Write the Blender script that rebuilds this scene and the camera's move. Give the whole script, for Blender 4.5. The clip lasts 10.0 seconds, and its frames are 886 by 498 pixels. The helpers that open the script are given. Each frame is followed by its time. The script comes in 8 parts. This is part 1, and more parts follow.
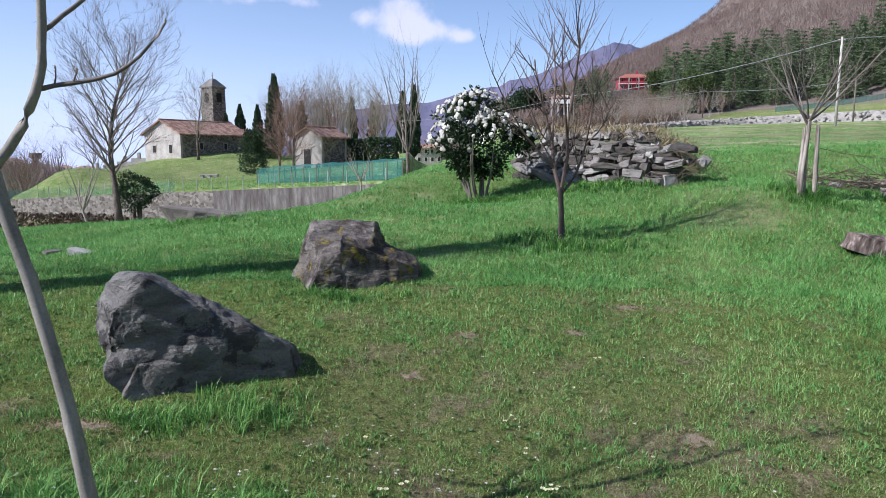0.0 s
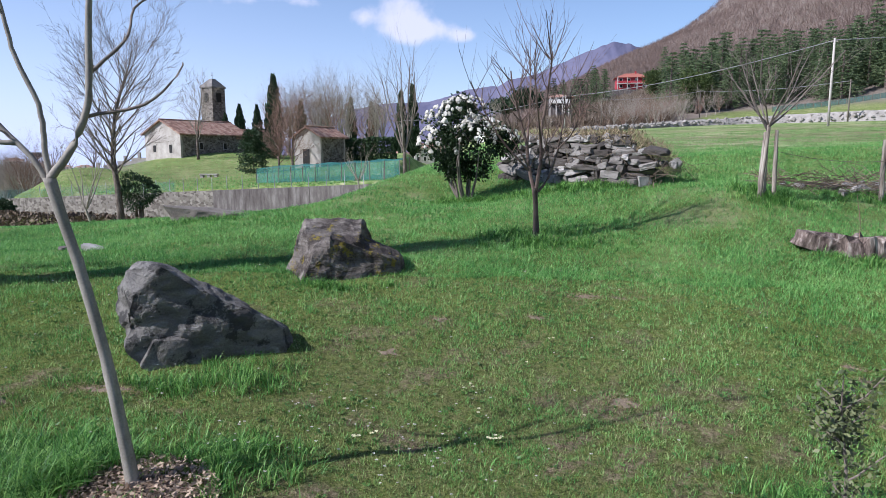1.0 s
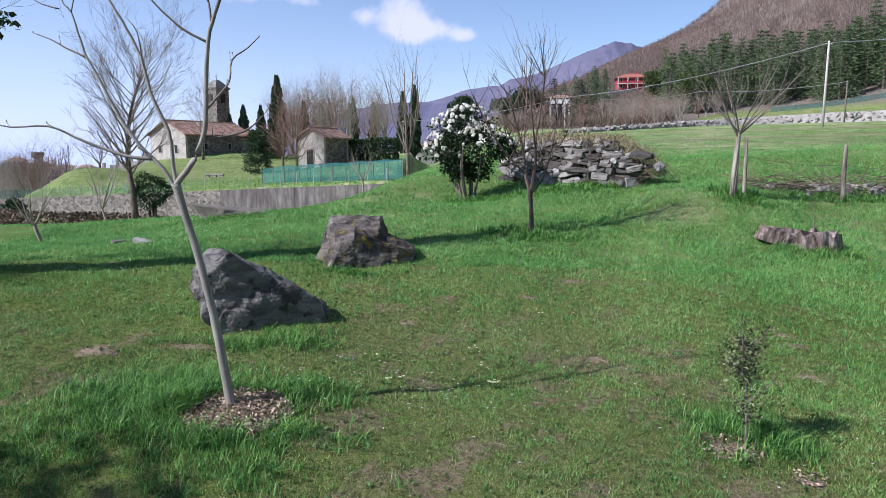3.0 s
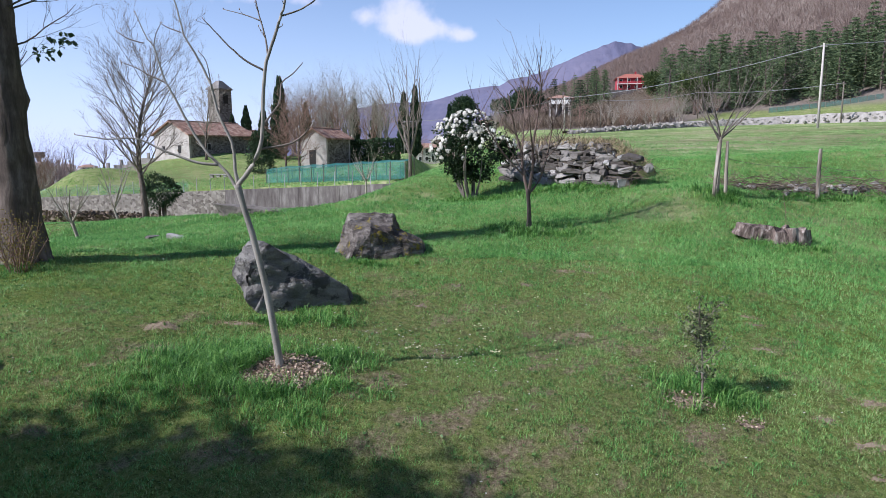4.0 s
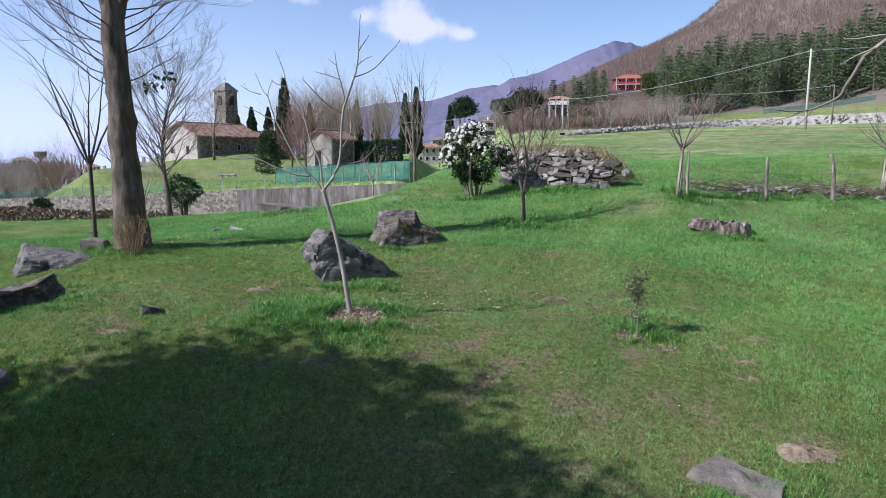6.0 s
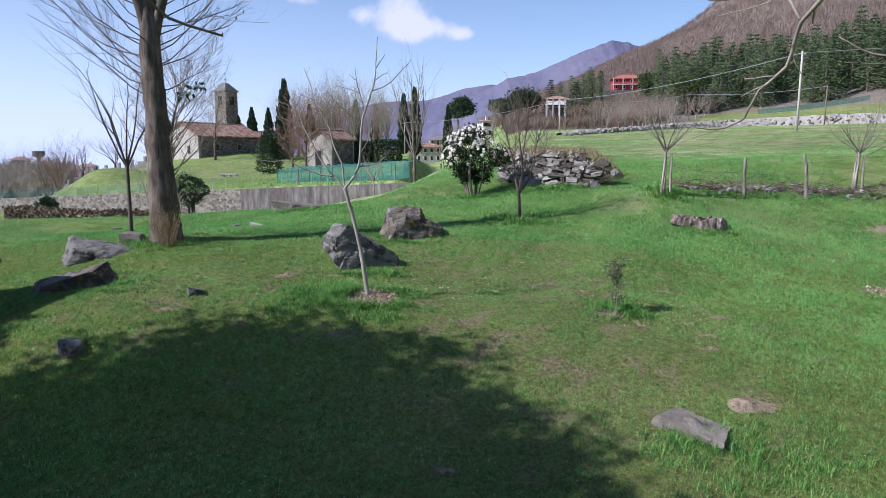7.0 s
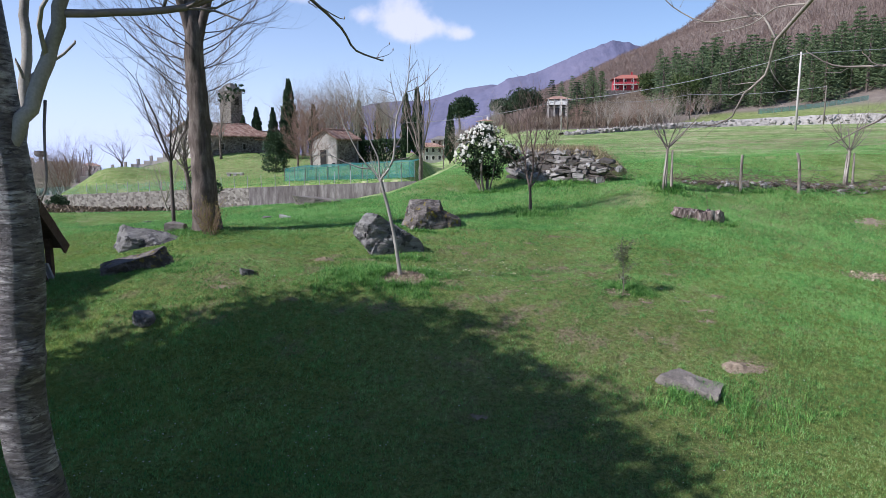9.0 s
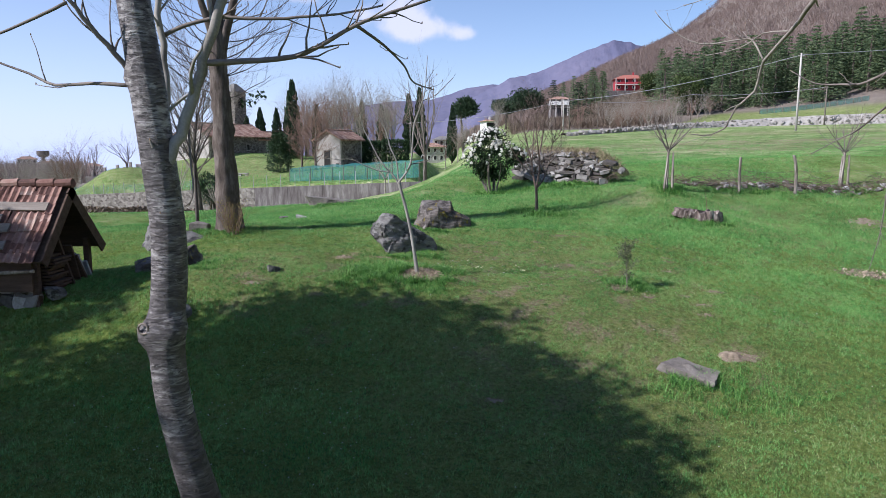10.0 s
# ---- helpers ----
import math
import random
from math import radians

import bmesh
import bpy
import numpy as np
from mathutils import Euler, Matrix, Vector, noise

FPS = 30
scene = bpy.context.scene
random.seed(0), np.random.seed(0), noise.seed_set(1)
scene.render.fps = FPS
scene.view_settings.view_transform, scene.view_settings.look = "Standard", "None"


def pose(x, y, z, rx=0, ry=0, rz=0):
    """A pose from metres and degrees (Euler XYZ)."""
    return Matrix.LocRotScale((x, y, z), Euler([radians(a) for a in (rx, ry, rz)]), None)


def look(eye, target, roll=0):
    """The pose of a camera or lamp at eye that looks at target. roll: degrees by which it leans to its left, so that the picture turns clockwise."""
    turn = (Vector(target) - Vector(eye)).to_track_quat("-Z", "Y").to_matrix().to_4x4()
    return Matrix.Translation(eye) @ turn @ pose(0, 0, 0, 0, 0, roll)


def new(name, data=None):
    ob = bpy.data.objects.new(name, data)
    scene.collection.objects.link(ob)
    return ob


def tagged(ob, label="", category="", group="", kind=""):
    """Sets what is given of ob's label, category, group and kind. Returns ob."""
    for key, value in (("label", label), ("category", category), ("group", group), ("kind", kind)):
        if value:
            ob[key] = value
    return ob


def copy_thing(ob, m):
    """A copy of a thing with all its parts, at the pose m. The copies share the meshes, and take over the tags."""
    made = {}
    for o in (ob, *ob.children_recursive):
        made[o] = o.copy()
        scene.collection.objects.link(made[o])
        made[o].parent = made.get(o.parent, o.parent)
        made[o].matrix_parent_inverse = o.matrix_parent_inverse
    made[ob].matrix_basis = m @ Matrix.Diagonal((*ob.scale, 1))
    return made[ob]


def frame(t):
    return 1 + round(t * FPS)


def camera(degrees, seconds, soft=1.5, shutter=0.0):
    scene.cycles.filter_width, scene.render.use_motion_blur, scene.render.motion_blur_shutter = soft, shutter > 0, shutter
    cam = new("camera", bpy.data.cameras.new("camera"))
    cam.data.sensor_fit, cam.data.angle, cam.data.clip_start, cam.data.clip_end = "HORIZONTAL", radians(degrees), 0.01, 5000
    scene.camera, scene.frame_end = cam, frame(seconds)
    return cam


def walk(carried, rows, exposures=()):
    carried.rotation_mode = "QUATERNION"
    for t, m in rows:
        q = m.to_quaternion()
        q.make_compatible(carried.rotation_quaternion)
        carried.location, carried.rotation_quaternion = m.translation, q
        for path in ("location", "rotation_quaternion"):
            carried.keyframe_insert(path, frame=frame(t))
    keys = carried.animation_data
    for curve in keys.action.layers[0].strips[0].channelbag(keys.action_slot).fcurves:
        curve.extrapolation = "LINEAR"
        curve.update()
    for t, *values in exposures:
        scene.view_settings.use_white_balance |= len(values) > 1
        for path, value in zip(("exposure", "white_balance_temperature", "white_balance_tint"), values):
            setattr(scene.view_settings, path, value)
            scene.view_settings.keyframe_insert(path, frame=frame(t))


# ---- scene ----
cam = camera(66.9, 10.0, soft=0.75)
METRES, EYE, TILT, LEAN, TURN = 10.0, 1.75, -8.0, 0.0, 0.0
ROWS = [
    (0.0, 0.0, 0.0, 0.0, -0.0, 0.0, 0.0),
    (0.5, 0.0099, -0.043, -0.0021, -0.03, -0.04, 0.03),
    (1.0, 0.025, -0.083, -0.005, -0.03, -0.06, 0.0),
    (1.5, 0.0278, -0.1201, -0.0087, -0.0, -0.08, 0.04),
    (2.0, 0.024, -0.1541, -0.0112, 0.02, -0.09, 0.03),
    (2.5, 0.0202, -0.1846, -0.0124, 0.04, -0.09, 0.01),
    (4.0, 0.0052, -0.3384, -0.025, 0.06, -0.1, -0.02),
    (4.5, 0.0006, -0.4072, -0.0294, 0.04, -0.13, -0.04),
    (5.0, -0.0056, -0.4795, -0.034, 0.05, -0.13, -0.04),
    (5.5, -0.0134, -0.5552, -0.0395, 0.07, -0.14, -0.03),
    (7.0, -0.0318, -0.7749, -0.0596, -0.15, -0.2, 0.0),
    (7.5, -0.04, -0.8278, -0.0692, -0.25, -0.21, -0.0),
    (8.0, -0.0513, -0.8587, -0.0788, -0.26, -0.2, -0.01),
    (8.5, -0.0622, -0.8773, -0.0835, -0.19, -0.21, -0.02),
    (9.0, -0.0753, -0.8975, -0.085, -0.11, -0.21, -0.03),
    (9.5, -0.0878, -0.9316, -0.0863, -0.03, -0.22, -0.01),
    (10.0, -0.1, -0.9747, -0.0879, -0.0, -0.22, -0.03),
]
EXPOSURES = [(0.0, 0.44, 5750, 16)]
walk(cam, [(t, pose(0, 0, EYE, TILT, LEAN, TURN) @ pose(METRES * x, METRES * y, METRES * z, 90 + pitch, roll, yaw)) for t, x, y, z, yaw, pitch, roll in ROWS], EXPOSURES)

# ---- light ----
SUN_ELEVATION, SUN_AZIMUTH = 38.7, 202.5   # degrees; azimuth counted from +x towards +y
to_sun = Vector((math.cos(radians(SUN_AZIMUTH)) * math.cos(radians(SUN_ELEVATION)),
                 math.sin(radians(SUN_AZIMUTH)) * math.cos(radians(SUN_ELEVATION)), math.sin(radians(SUN_ELEVATION))))
sun = new("sun", bpy.data.lights.new("sun", "SUN"))
sun.data.energy, sun.data.angle, sun.data.color = 5.0, radians(0.6), (1.0, 0.94, 0.84)
sun.matrix_world = look(to_sun * 60, (0, 0, 0))

world = bpy.data.worlds.new("sky")
scene.world = world
world.use_nodes = True


def build_sky():
    nt = world.node_tree
    nt.nodes.clear()
    link = nt.links.new
    out = nt.nodes.new("ShaderNodeOutputWorld")
    bg = nt.nodes.new("ShaderNodeBackground")
    sky = nt.nodes.new("ShaderNodeTexSky")
    sky.sky_type, sky.sun_disc = "NISHITA", False
    sky.sun_elevation, sky.sun_rotation = radians(SUN_ELEVATION), radians(90 - SUN_AZIMUTH)
    sky.air_density, sky.dust_density, sky.ozone_density, sky.altitude = 1.0, 0.25, 2.5, 350
    bg.inputs["Strength"].default_value = 0.096
    co = nt.nodes.new("ShaderNodeTexCoord")
    sep = nt.nodes.new("ShaderNodeSeparateXYZ")
    link(co.outputs["Generated"], sep.inputs[0])

    def calc(op, a, b=None, c=None):
        n = nt.nodes.new("ShaderNodeMath")
        n.operation = op
        for i, v in enumerate((a, b, c)):
            if v is None:
                continue
            if isinstance(v, (int, float)):
                n.inputs[i].default_value = v
            else:
                link(v, n.inputs[i])
        return n.outputs[0]

    ahead = calc("MAXIMUM", sep.outputs["Y"], 0.05)
    u, v = calc("DIVIDE", sep.outputs["X"], ahead), calc("DIVIDE", sep.outputs["Z"], ahead)
    noise_tex = nt.nodes.new("ShaderNodeTexNoise")
    noise_tex.inputs["Scale"].default_value, noise_tex.inputs["Detail"].default_value = 24.0, 8.0
    noise_tex.inputs["Roughness"].default_value = 0.58
    link(co.outputs["Generated"], noise_tex.inputs["Vector"])
    total = None
    # drifting fair-weather clouds: bearing, height, half width, half height, body
    for cu, cv, w, h, body in ((-0.062, 0.208, 0.046, 0.032, 1.0), (-0.048, 0.172, 0.036, 0.02, 0.9), (-0.01, 0.178, 0.034, 0.015, 0.75), (0.032, 0.168, 0.024, 0.011, 0.72), (-0.118, 0.194, 0.02, 0.013, 0.62),
                               (-0.27, 0.225, 0.06, 0.014, 0.8), (-0.2, 0.215, 0.03, 0.01, 0.55), (0.026, 0.133, 0.013, 0.009, 0.6), (-0.6, 0.33, 0.25, 0.05, 0.6), (0.5, 0.6, 0.3, 0.1, 0.6)):
        du, dv = calc("DIVIDE", calc("SUBTRACT", u, cu), w), calc("DIVIDE", calc("SUBTRACT", v, cv), h)
        r2 = calc("ADD", calc("MULTIPLY", du, du), calc("MULTIPLY", dv, dv))
        blob = calc("MULTIPLY", calc("POWER", 2.718, calc("MULTIPLY", r2, -0.9)), body)
        total = blob if total is None else calc("ADD", total, blob)
    dense = calc("SUBTRACT", calc("ADD", total, calc("MULTIPLY", calc("SUBTRACT", noise_tex.outputs["Fac"], 0.5), 1.5)), 0.36)
    ramp = nt.nodes.new("ShaderNodeValToRGB")
    ramp.color_ramp.elements[0].position, ramp.color_ramp.elements[1].position = 0.0, 0.75
    ramp.color_ramp.interpolation = "EASE"
    link(calc("MULTIPLY", calc("MAXIMUM", dense, 0.0), calc("GREATER_THAN", sep.outputs["Y"], 0.06)), ramp.inputs[0])
    mix = nt.nodes.new("ShaderNodeMix")
    mix.data_type = "RGBA"
    link(calc("MULTIPLY", ramp.outputs[0], 0.85), mix.inputs["Factor"])
    # pale damp air above the plain
    haze = nt.nodes.new("ShaderNodeMix")
    haze.data_type = "RGBA"
    low = calc("POWER", 2.718, calc("MULTIPLY", calc("MAXIMUM", sep.outputs["Z"], 0.0), -6.5))
    # the damp air glows on the sun's side
    side = calc("MINIMUM", calc("MAXIMUM", calc("SUBTRACT", 0.62, calc("MULTIPLY", sep.outputs["X"], 0.85)), 0.18), 1.0)
    link(calc("MULTIPLY", low, side), haze.inputs["Factor"])
    link(sky.outputs[0], haze.inputs["A"])
    haze.inputs["B"].default_value = (6.0, 6.75, 9.0, 1)
    link(haze.outputs["Result"], mix.inputs["A"])
    mix.inputs["B"].default_value = (6.9, 6.8, 7.5, 1)
    link(mix.outputs["Result"], bg.inputs["Color"])
    link(bg.outputs[0], out.inputs["Surface"])


build_sky()

# ---- materials ----
MATS = {}


class Nodes:
    """A short way to write node materials."""

    def __init__(self, name):
        self.m = bpy.data.materials.new(name)
        self.m.use_nodes = True
        self.nt = self.m.node_tree
        self.bsdf = self.nt.nodes["Principled BSDF"]
        self.link = self.nt.links.new
        self.geo = self.add("ShaderNodeNewGeometry")
        self.co = self.add("ShaderNodeTexCoord")

    def add(self, kind):
        return self.nt.nodes.new(kind)

    def put(self, value, socket):
        if isinstance(value, (int, float)):
            socket.default_value = value
        elif isinstance(value, tuple):
            socket.default_value = (*value, 1) if len(value) == 3 and len(socket.default_value) == 4 else value
        else:
            self.link(value, socket)

    def noise(self, scale, detail=4, rough=0.55, where=None, stretch=None, distort=0.0):
        n = self.add("ShaderNodeTexNoise")
        n.inputs["Scale"].default_value, n.inputs["Detail"].default_value = scale, detail
        n.inputs["Roughness"].default_value, n.inputs["Distortion"].default_value = rough, distort
        v = where or self.co.outputs["Object"]
        if stretch:
            mp = self.add("ShaderNodeMapping")
            mp.inputs["Scale"].default_value = stretch
            self.link(v, mp.inputs["Vector"])
            v = mp.outputs[0]
        self.link(v, n.inputs["Vector"])
        return n.outputs["Fac"]

    def voronoi(self, scale, feature="F1", where=None, stretch=None, out="Distance"):
        n = self.add("ShaderNodeTexVoronoi")
        n.feature = feature
        n.inputs["Scale"].default_value = scale
        v = where or self.co.outputs["Object"]
        if stretch:
            mp = self.add("ShaderNodeMapping")
            mp.inputs["Scale"].default_value = stretch
            self.link(v, mp.inputs["Vector"])
            v = mp.outputs[0]
        self.link(v, n.inputs["Vector"])
        return n.outputs[out]

    def ramp(self, fac, *stops):
        n = self.add("ShaderNodeValToRGB")
        e = n.color_ramp.elements
        while len(e) < len(stops):
            e.new(0.5)
        for el, (p, c) in zip(e, stops):
            el.position = p
            el.color = (c, c, c, 1) if isinstance(c, (int, float)) else (*c, 1)
        self.link(fac, n.inputs[0])
        return n.outputs[0]

    def mix(self, fac, a, b, blend="MIX"):
        n = self.add("ShaderNodeMix")
        n.data_type, n.blend_type = "RGBA", blend
        self.put(fac, n.inputs["Factor"]), self.put(a, n.inputs["A"]), self.put(b, n.inputs["B"])
        return n.outputs["Result"]

    def math(self, op, a, b=0.0, c=0.0):
        n = self.add("ShaderNodeMath")
        n.operation = op
        self.put(a, n.inputs[0]), self.put(b, n.inputs[1]), self.put(c, n.inputs[2])
        return n.outputs[0]

    def done(self, colour, rough=0.8, bump=None, strength=0.4, distance=0.02, spec=0.3, metal=0.0, trans=0.0):
        self.put(colour, self.bsdf.inputs["Base Color"])
        self.put(rough, self.bsdf.inputs["Roughness"])
        self.bsdf.inputs["Specular IOR Level"].default_value = spec
        self.bsdf.inputs["Metallic"].default_value = metal
        if bump is not None:
            b = self.add("ShaderNodeBump")
            b.inputs["Strength"].default_value, b.inputs["Distance"].default_value = strength, distance
            self.link(bump, b.inputs["Height"])
            self.link(b.outputs[0], self.bsdf.inputs["Normal"])
        if trans:
            t = self.add("ShaderNodeBsdfTranslucent")
            self.put(colour, t.inputs["Color"])
            s = self.add("ShaderNodeMixShader")
            s.inputs[0].default_value = trans
            self.link(self.bsdf.outputs[0], s.inputs[1]), self.link(t.outputs[0], s.inputs[2])
            self.link(s.outputs[0], self.nt.nodes["Material Output"].inputs["Surface"])
        MATS[self.m.name] = self.m
        return self.m


def soft_mat(name, a, b, scale=6.0, rough=0.8, strength=0.3, distance=0.01, fine=60.0, spec=0.25, stretch=None, trans=0.0):
    """A surface of two tones, with stains and a fine grain."""
    n = Nodes(name)
    big, small = n.noise(scale, 5, 0.6, stretch=stretch), n.noise(fine, 4, 0.6, stretch=stretch)
    f = n.math("ADD", n.math("MULTIPLY", big, 0.65), n.math("MULTIPLY", small, 0.35))
    return n.done(n.ramp(f, (0.3, a), (0.7, b)), rough, f, strength, distance, spec, 0.0, trans)


def leaf_mat(name, dark, light, trans=0.3, rough=0.5, spec=0.35):
    """Foliage that varies from leaf to leaf and from clump to clump."""
    n = Nodes(name)
    f = n.math("ADD", n.math("MULTIPLY", n.geo.outputs["Random Per Island"], 0.6), n.math("MULTIPLY", n.noise(1.3, 3), 0.5))
    return n.done(n.ramp(f, (0.2, dark), (0.85, light)), rough, None, spec=spec, trans=trans)


def make_materials():
    # lawn soil and thatch below the blades
    n = Nodes("lawn")
    world_co = n.geo.outputs["Position"]
    zone_node = n.add("ShaderNodeVertexColor")
    zone_node.layer_name = "zone"
    zone = zone_node.outputs["Color"]
    sepz = n.add("ShaderNodeSeparateColor")
    n.link(zone, sepz.inputs[0])
    wood, dry, field = sepz.outputs[0], sepz.outputs[1], sepz.outputs[2]
    fine, mid, wide = n.noise(80, 5, 0.75, world_co), n.noise(5.5, 5, 0.65, world_co), n.noise(0.45, 5, 0.6, world_co)
    clump = n.noise(19, 5, 0.7, world_co)
    blend = n.math("ADD", n.math("MULTIPLY", fine, 0.5), n.math("ADD", n.math("MULTIPLY", mid, 0.15), n.math("ADD", n.math("MULTIPLY", wide, 0.1), n.math("MULTIPLY", clump, 0.25))))
    broad = n.math("ADD", n.math("MULTIPLY", n.noise(1.3, 6, 0.7, world_co), 0.5), n.math("ADD", n.math("MULTIPLY", wide, 0.25), n.math("MULTIPLY", n.noise(0.11, 5, 0.6, world_co), 0.25)))
    green = n.ramp(blend, (0.41, (0.034, 0.055, 0.012)), (0.48, (0.125, 0.185, 0.036)), (0.54, (0.21, 0.27, 0.06)), (0.62, (0.4, 0.4, 0.15)))
    meadow = n.ramp(broad, (0.42, (0.1, 0.16, 0.042)), (0.48, (0.18, 0.265, 0.085)), (0.52, (0.26, 0.335, 0.125)), (0.58, (0.44, 0.42, 0.25)))
    col = n.mix(field, green, meadow)
    thatch = n.ramp(n.math("ADD", n.math("MULTIPLY", fine, 0.5), n.math("MULTIPLY", clump, 0.5)), (0.38, (0.1, 0.075, 0.045)), (0.5, (0.27, 0.205, 0.14)), (0.62, (0.5, 0.4, 0.29)))
    far_bare = n.ramp(n.noise(0.4, 6, 0.65, world_co, (0.5, 2.2, 1)), (0.45, 0.0), (0.53, 1.0))
    near_bare = n.ramp(n.noise(14, 6, 0.75, world_co), (0.3, 0.0), (0.55, 1.0))
    bare = n.math("MULTIPLY", dry, n.mix(field, near_bare, far_bare))
    col = n.mix(bare, col, thatch)
    litter = n.ramp(n.noise(0.12, 8, 0.75, world_co), (0.3, (0.13, 0.105, 0.09)), (0.5, (0.19, 0.158, 0.135)), (0.7, (0.27, 0.23, 0.195)))
    col = n.mix(wood, col, litter)
    n.done(col, 0.95, n.math("ADD", fine, n.math("ADD", clump, n.math("MULTIPLY", mid, 1.6))), 1.0, 0.05, 0.1)

    n = Nodes("grass")
    rnd = n.geo.outputs["Random Per Island"]
    wide = n.math("ADD", n.math("MULTIPLY", n.noise(0.55, 4, 0.6, n.geo.outputs["Position"]), 0.5), n.math("MULTIPLY", n.noise(11, 4, 0.65, n.geo.outputs["Position"]), 0.5))
    wide = n.ramp(wide, (0.38, 0.0), (0.62, 1.0))
    f = n.math("ADD", n.math("MULTIPLY", rnd, 0.45), n.math("ADD", n.math("MULTIPLY", wide, 0.38), 0.09))
    c = n.ramp(f, (0.22, (0.042, 0.09, 0.026)), (0.42, (0.16, 0.28, 0.068)), (0.64, (0.31, 0.44, 0.135)), (0.88, (0.56, 0.58, 0.31)))
    n.done(c, 0.55, None, spec=0.25, trans=0.28)
    n = Nodes("tall_grass")
    where = n.geo.outputs["Position"]
    patch = n.math("ADD", n.math("MULTIPLY", n.noise(0.6, 4, 0.6, where), 0.45), n.math("MULTIPLY", n.noise(9, 4, 0.65, where), 0.55))
    patch = n.ramp(patch, (0.38, 0.0), (0.62, 1.0))
    f = n.math("ADD", n.math("MULTIPLY", n.geo.outputs["Random Per Island"], 0.45), n.math("ADD", n.math("MULTIPLY", patch, 0.36), 0.09))
    c = n.ramp(f, (0.2, (0.03, 0.115, 0.03)), (0.5, (0.15, 0.385, 0.088)), (0.82, (0.35, 0.57, 0.2)))
    n.done(c, 0.5, None, spec=0.3, trans=0.28)
    n = Nodes("tuft_grass")
    f = n.math("ADD", n.math("MULTIPLY", n.geo.outputs["Random Per Island"], 0.5), n.math("MULTIPLY", n.noise(6, 4, 0.6, n.geo.outputs["Position"]), 0.5))
    n.done(n.ramp(f, (0.25, (0.024, 0.095, 0.02)), (0.5, (0.12, 0.3, 0.058)), (0.78, (0.3, 0.49, 0.13))), 0.5, None, spec=0.3, trans=0.28)
    n = Nodes("dry_grass")
    c = n.ramp(n.geo.outputs["Random Per Island"], (0.1, (0.14, 0.105, 0.06)), (0.8, (0.45, 0.36, 0.23)))
    n.done(c, 0.8, None, spec=0.15, trans=0.25)

    # boulders: grey schist with pale lichen and dark stains
    n = Nodes("boulder")
    layers = n.noise(3.0, 7, 0.62, stretch=(1, 1, 2.6), distort=0.6)
    grain, spots = n.noise(70, 5, 0.7), n.noise(4.2, 6, 0.66)
    base = n.ramp(n.math("ADD", n.math("MULTIPLY", layers, 0.7), n.math("MULTIPLY", grain, 0.3)),
                  (0.3, (0.075, 0.07, 0.066)), (0.5, (0.2, 0.19, 0.178)), (0.7, (0.38, 0.365, 0.345)))
    dark = n.ramp(n.noise(3.6, 7, 0.72), (0.53, 0.0), (0.58, 1.0))
    base = n.mix(n.math("MULTIPLY", dark, 0.75), base, (0.035, 0.034, 0.036))
    pale = n.ramp(n.noise(2.4, 7, 0.7, distort=0.4), (0.63, 0.0), (0.68, 1.0))
    base = n.mix(n.math("MULTIPLY", pale, 0.7), base, (0.46, 0.46, 0.43))
    rel = n.math("ADD", n.math("MULTIPLY", layers, 1.6), n.math("ADD", spots, n.math("MULTIPLY", grain, 0.35)))
    n.done(base, 0.9, rel, 1.0, 0.07, 0.2)
    # the same rock with yellow lichen and moss on its upper faces
    n = Nodes("lichen_boulder")
    layers = n.noise(3.0, 7, 0.62, stretch=(1, 1, 3.2), distort=0.8)
    grain, spots = n.noise(60, 5, 0.7), n.noise(3.4, 6, 0.66)
    base = n.ramp(n.math("ADD", n.math("MULTIPLY", layers, 0.7), n.math("MULTIPLY", grain, 0.3)),
                  (0.3, (0.08, 0.066, 0.056)), (0.5, (0.21, 0.185, 0.165)), (0.7, (0.42, 0.385, 0.345)))
    dark = n.ramp(n.noise(2.6, 7, 0.7), (0.44, 0.0), (0.54, 1.0))
    base = n.mix(n.math("MULTIPLY", dark, 0.8), base, (0.045, 0.036, 0.034))
    yellow = n.ramp(n.noise(6.5, 6, 0.72), (0.57, 0.0), (0.64, 1.0))
    base = n.mix(n.math("MULTIPLY", yellow, 0.75), base, (0.3, 0.24, 0.03))
    n.done(base, 0.92, n.math("ADD", n.math("MULTIPLY", layers, 1.6), n.math("ADD", spots, n.math("MULTIPLY", grain, 0.35))), 1.0, 0.07, 0.15)
    n = Nodes("field_stone")
    rnd = n.add("ShaderNodeObjectInfo").outputs["Random"]
    grain, big = n.noise(38, 5, 0.7), n.noise(5, 5, 0.6)
    f = n.math("ADD", n.math("MULTIPLY", rnd, 0.55), n.math("ADD", n.math("MULTIPLY", big, 0.3), n.math("MULTIPLY", grain, 0.25)))
    c = n.ramp(f, (0.3, (0.055, 0.047, 0.042)), (0.52, (0.15, 0.136, 0.124)), (0.74, (0.29, 0.272, 0.254)), (0.95, (0.6, 0.585, 0.56)))
    n.done(c, 0.9, n.math("ADD", big, n.math("MULTIPLY", grain, 0.5)), 0.6, 0.02, 0.2)

    # barks
    n = Nodes("young_bark")
    f = n.noise(9, 5, 0.65, stretch=(1, 1, 0.25))
    c = n.ramp(n.math("ADD", n.math("MULTIPLY", f, 0.75), n.math("MULTIPLY", n.noise(90, 3), 0.25)), (0.32, (0.15, 0.135, 0.115)), (0.7, (0.42, 0.39, 0.345)))
    n.done(c, 0.75, f, 0.3, 0.004, 0.3)
    n = Nodes("cherry_bark")
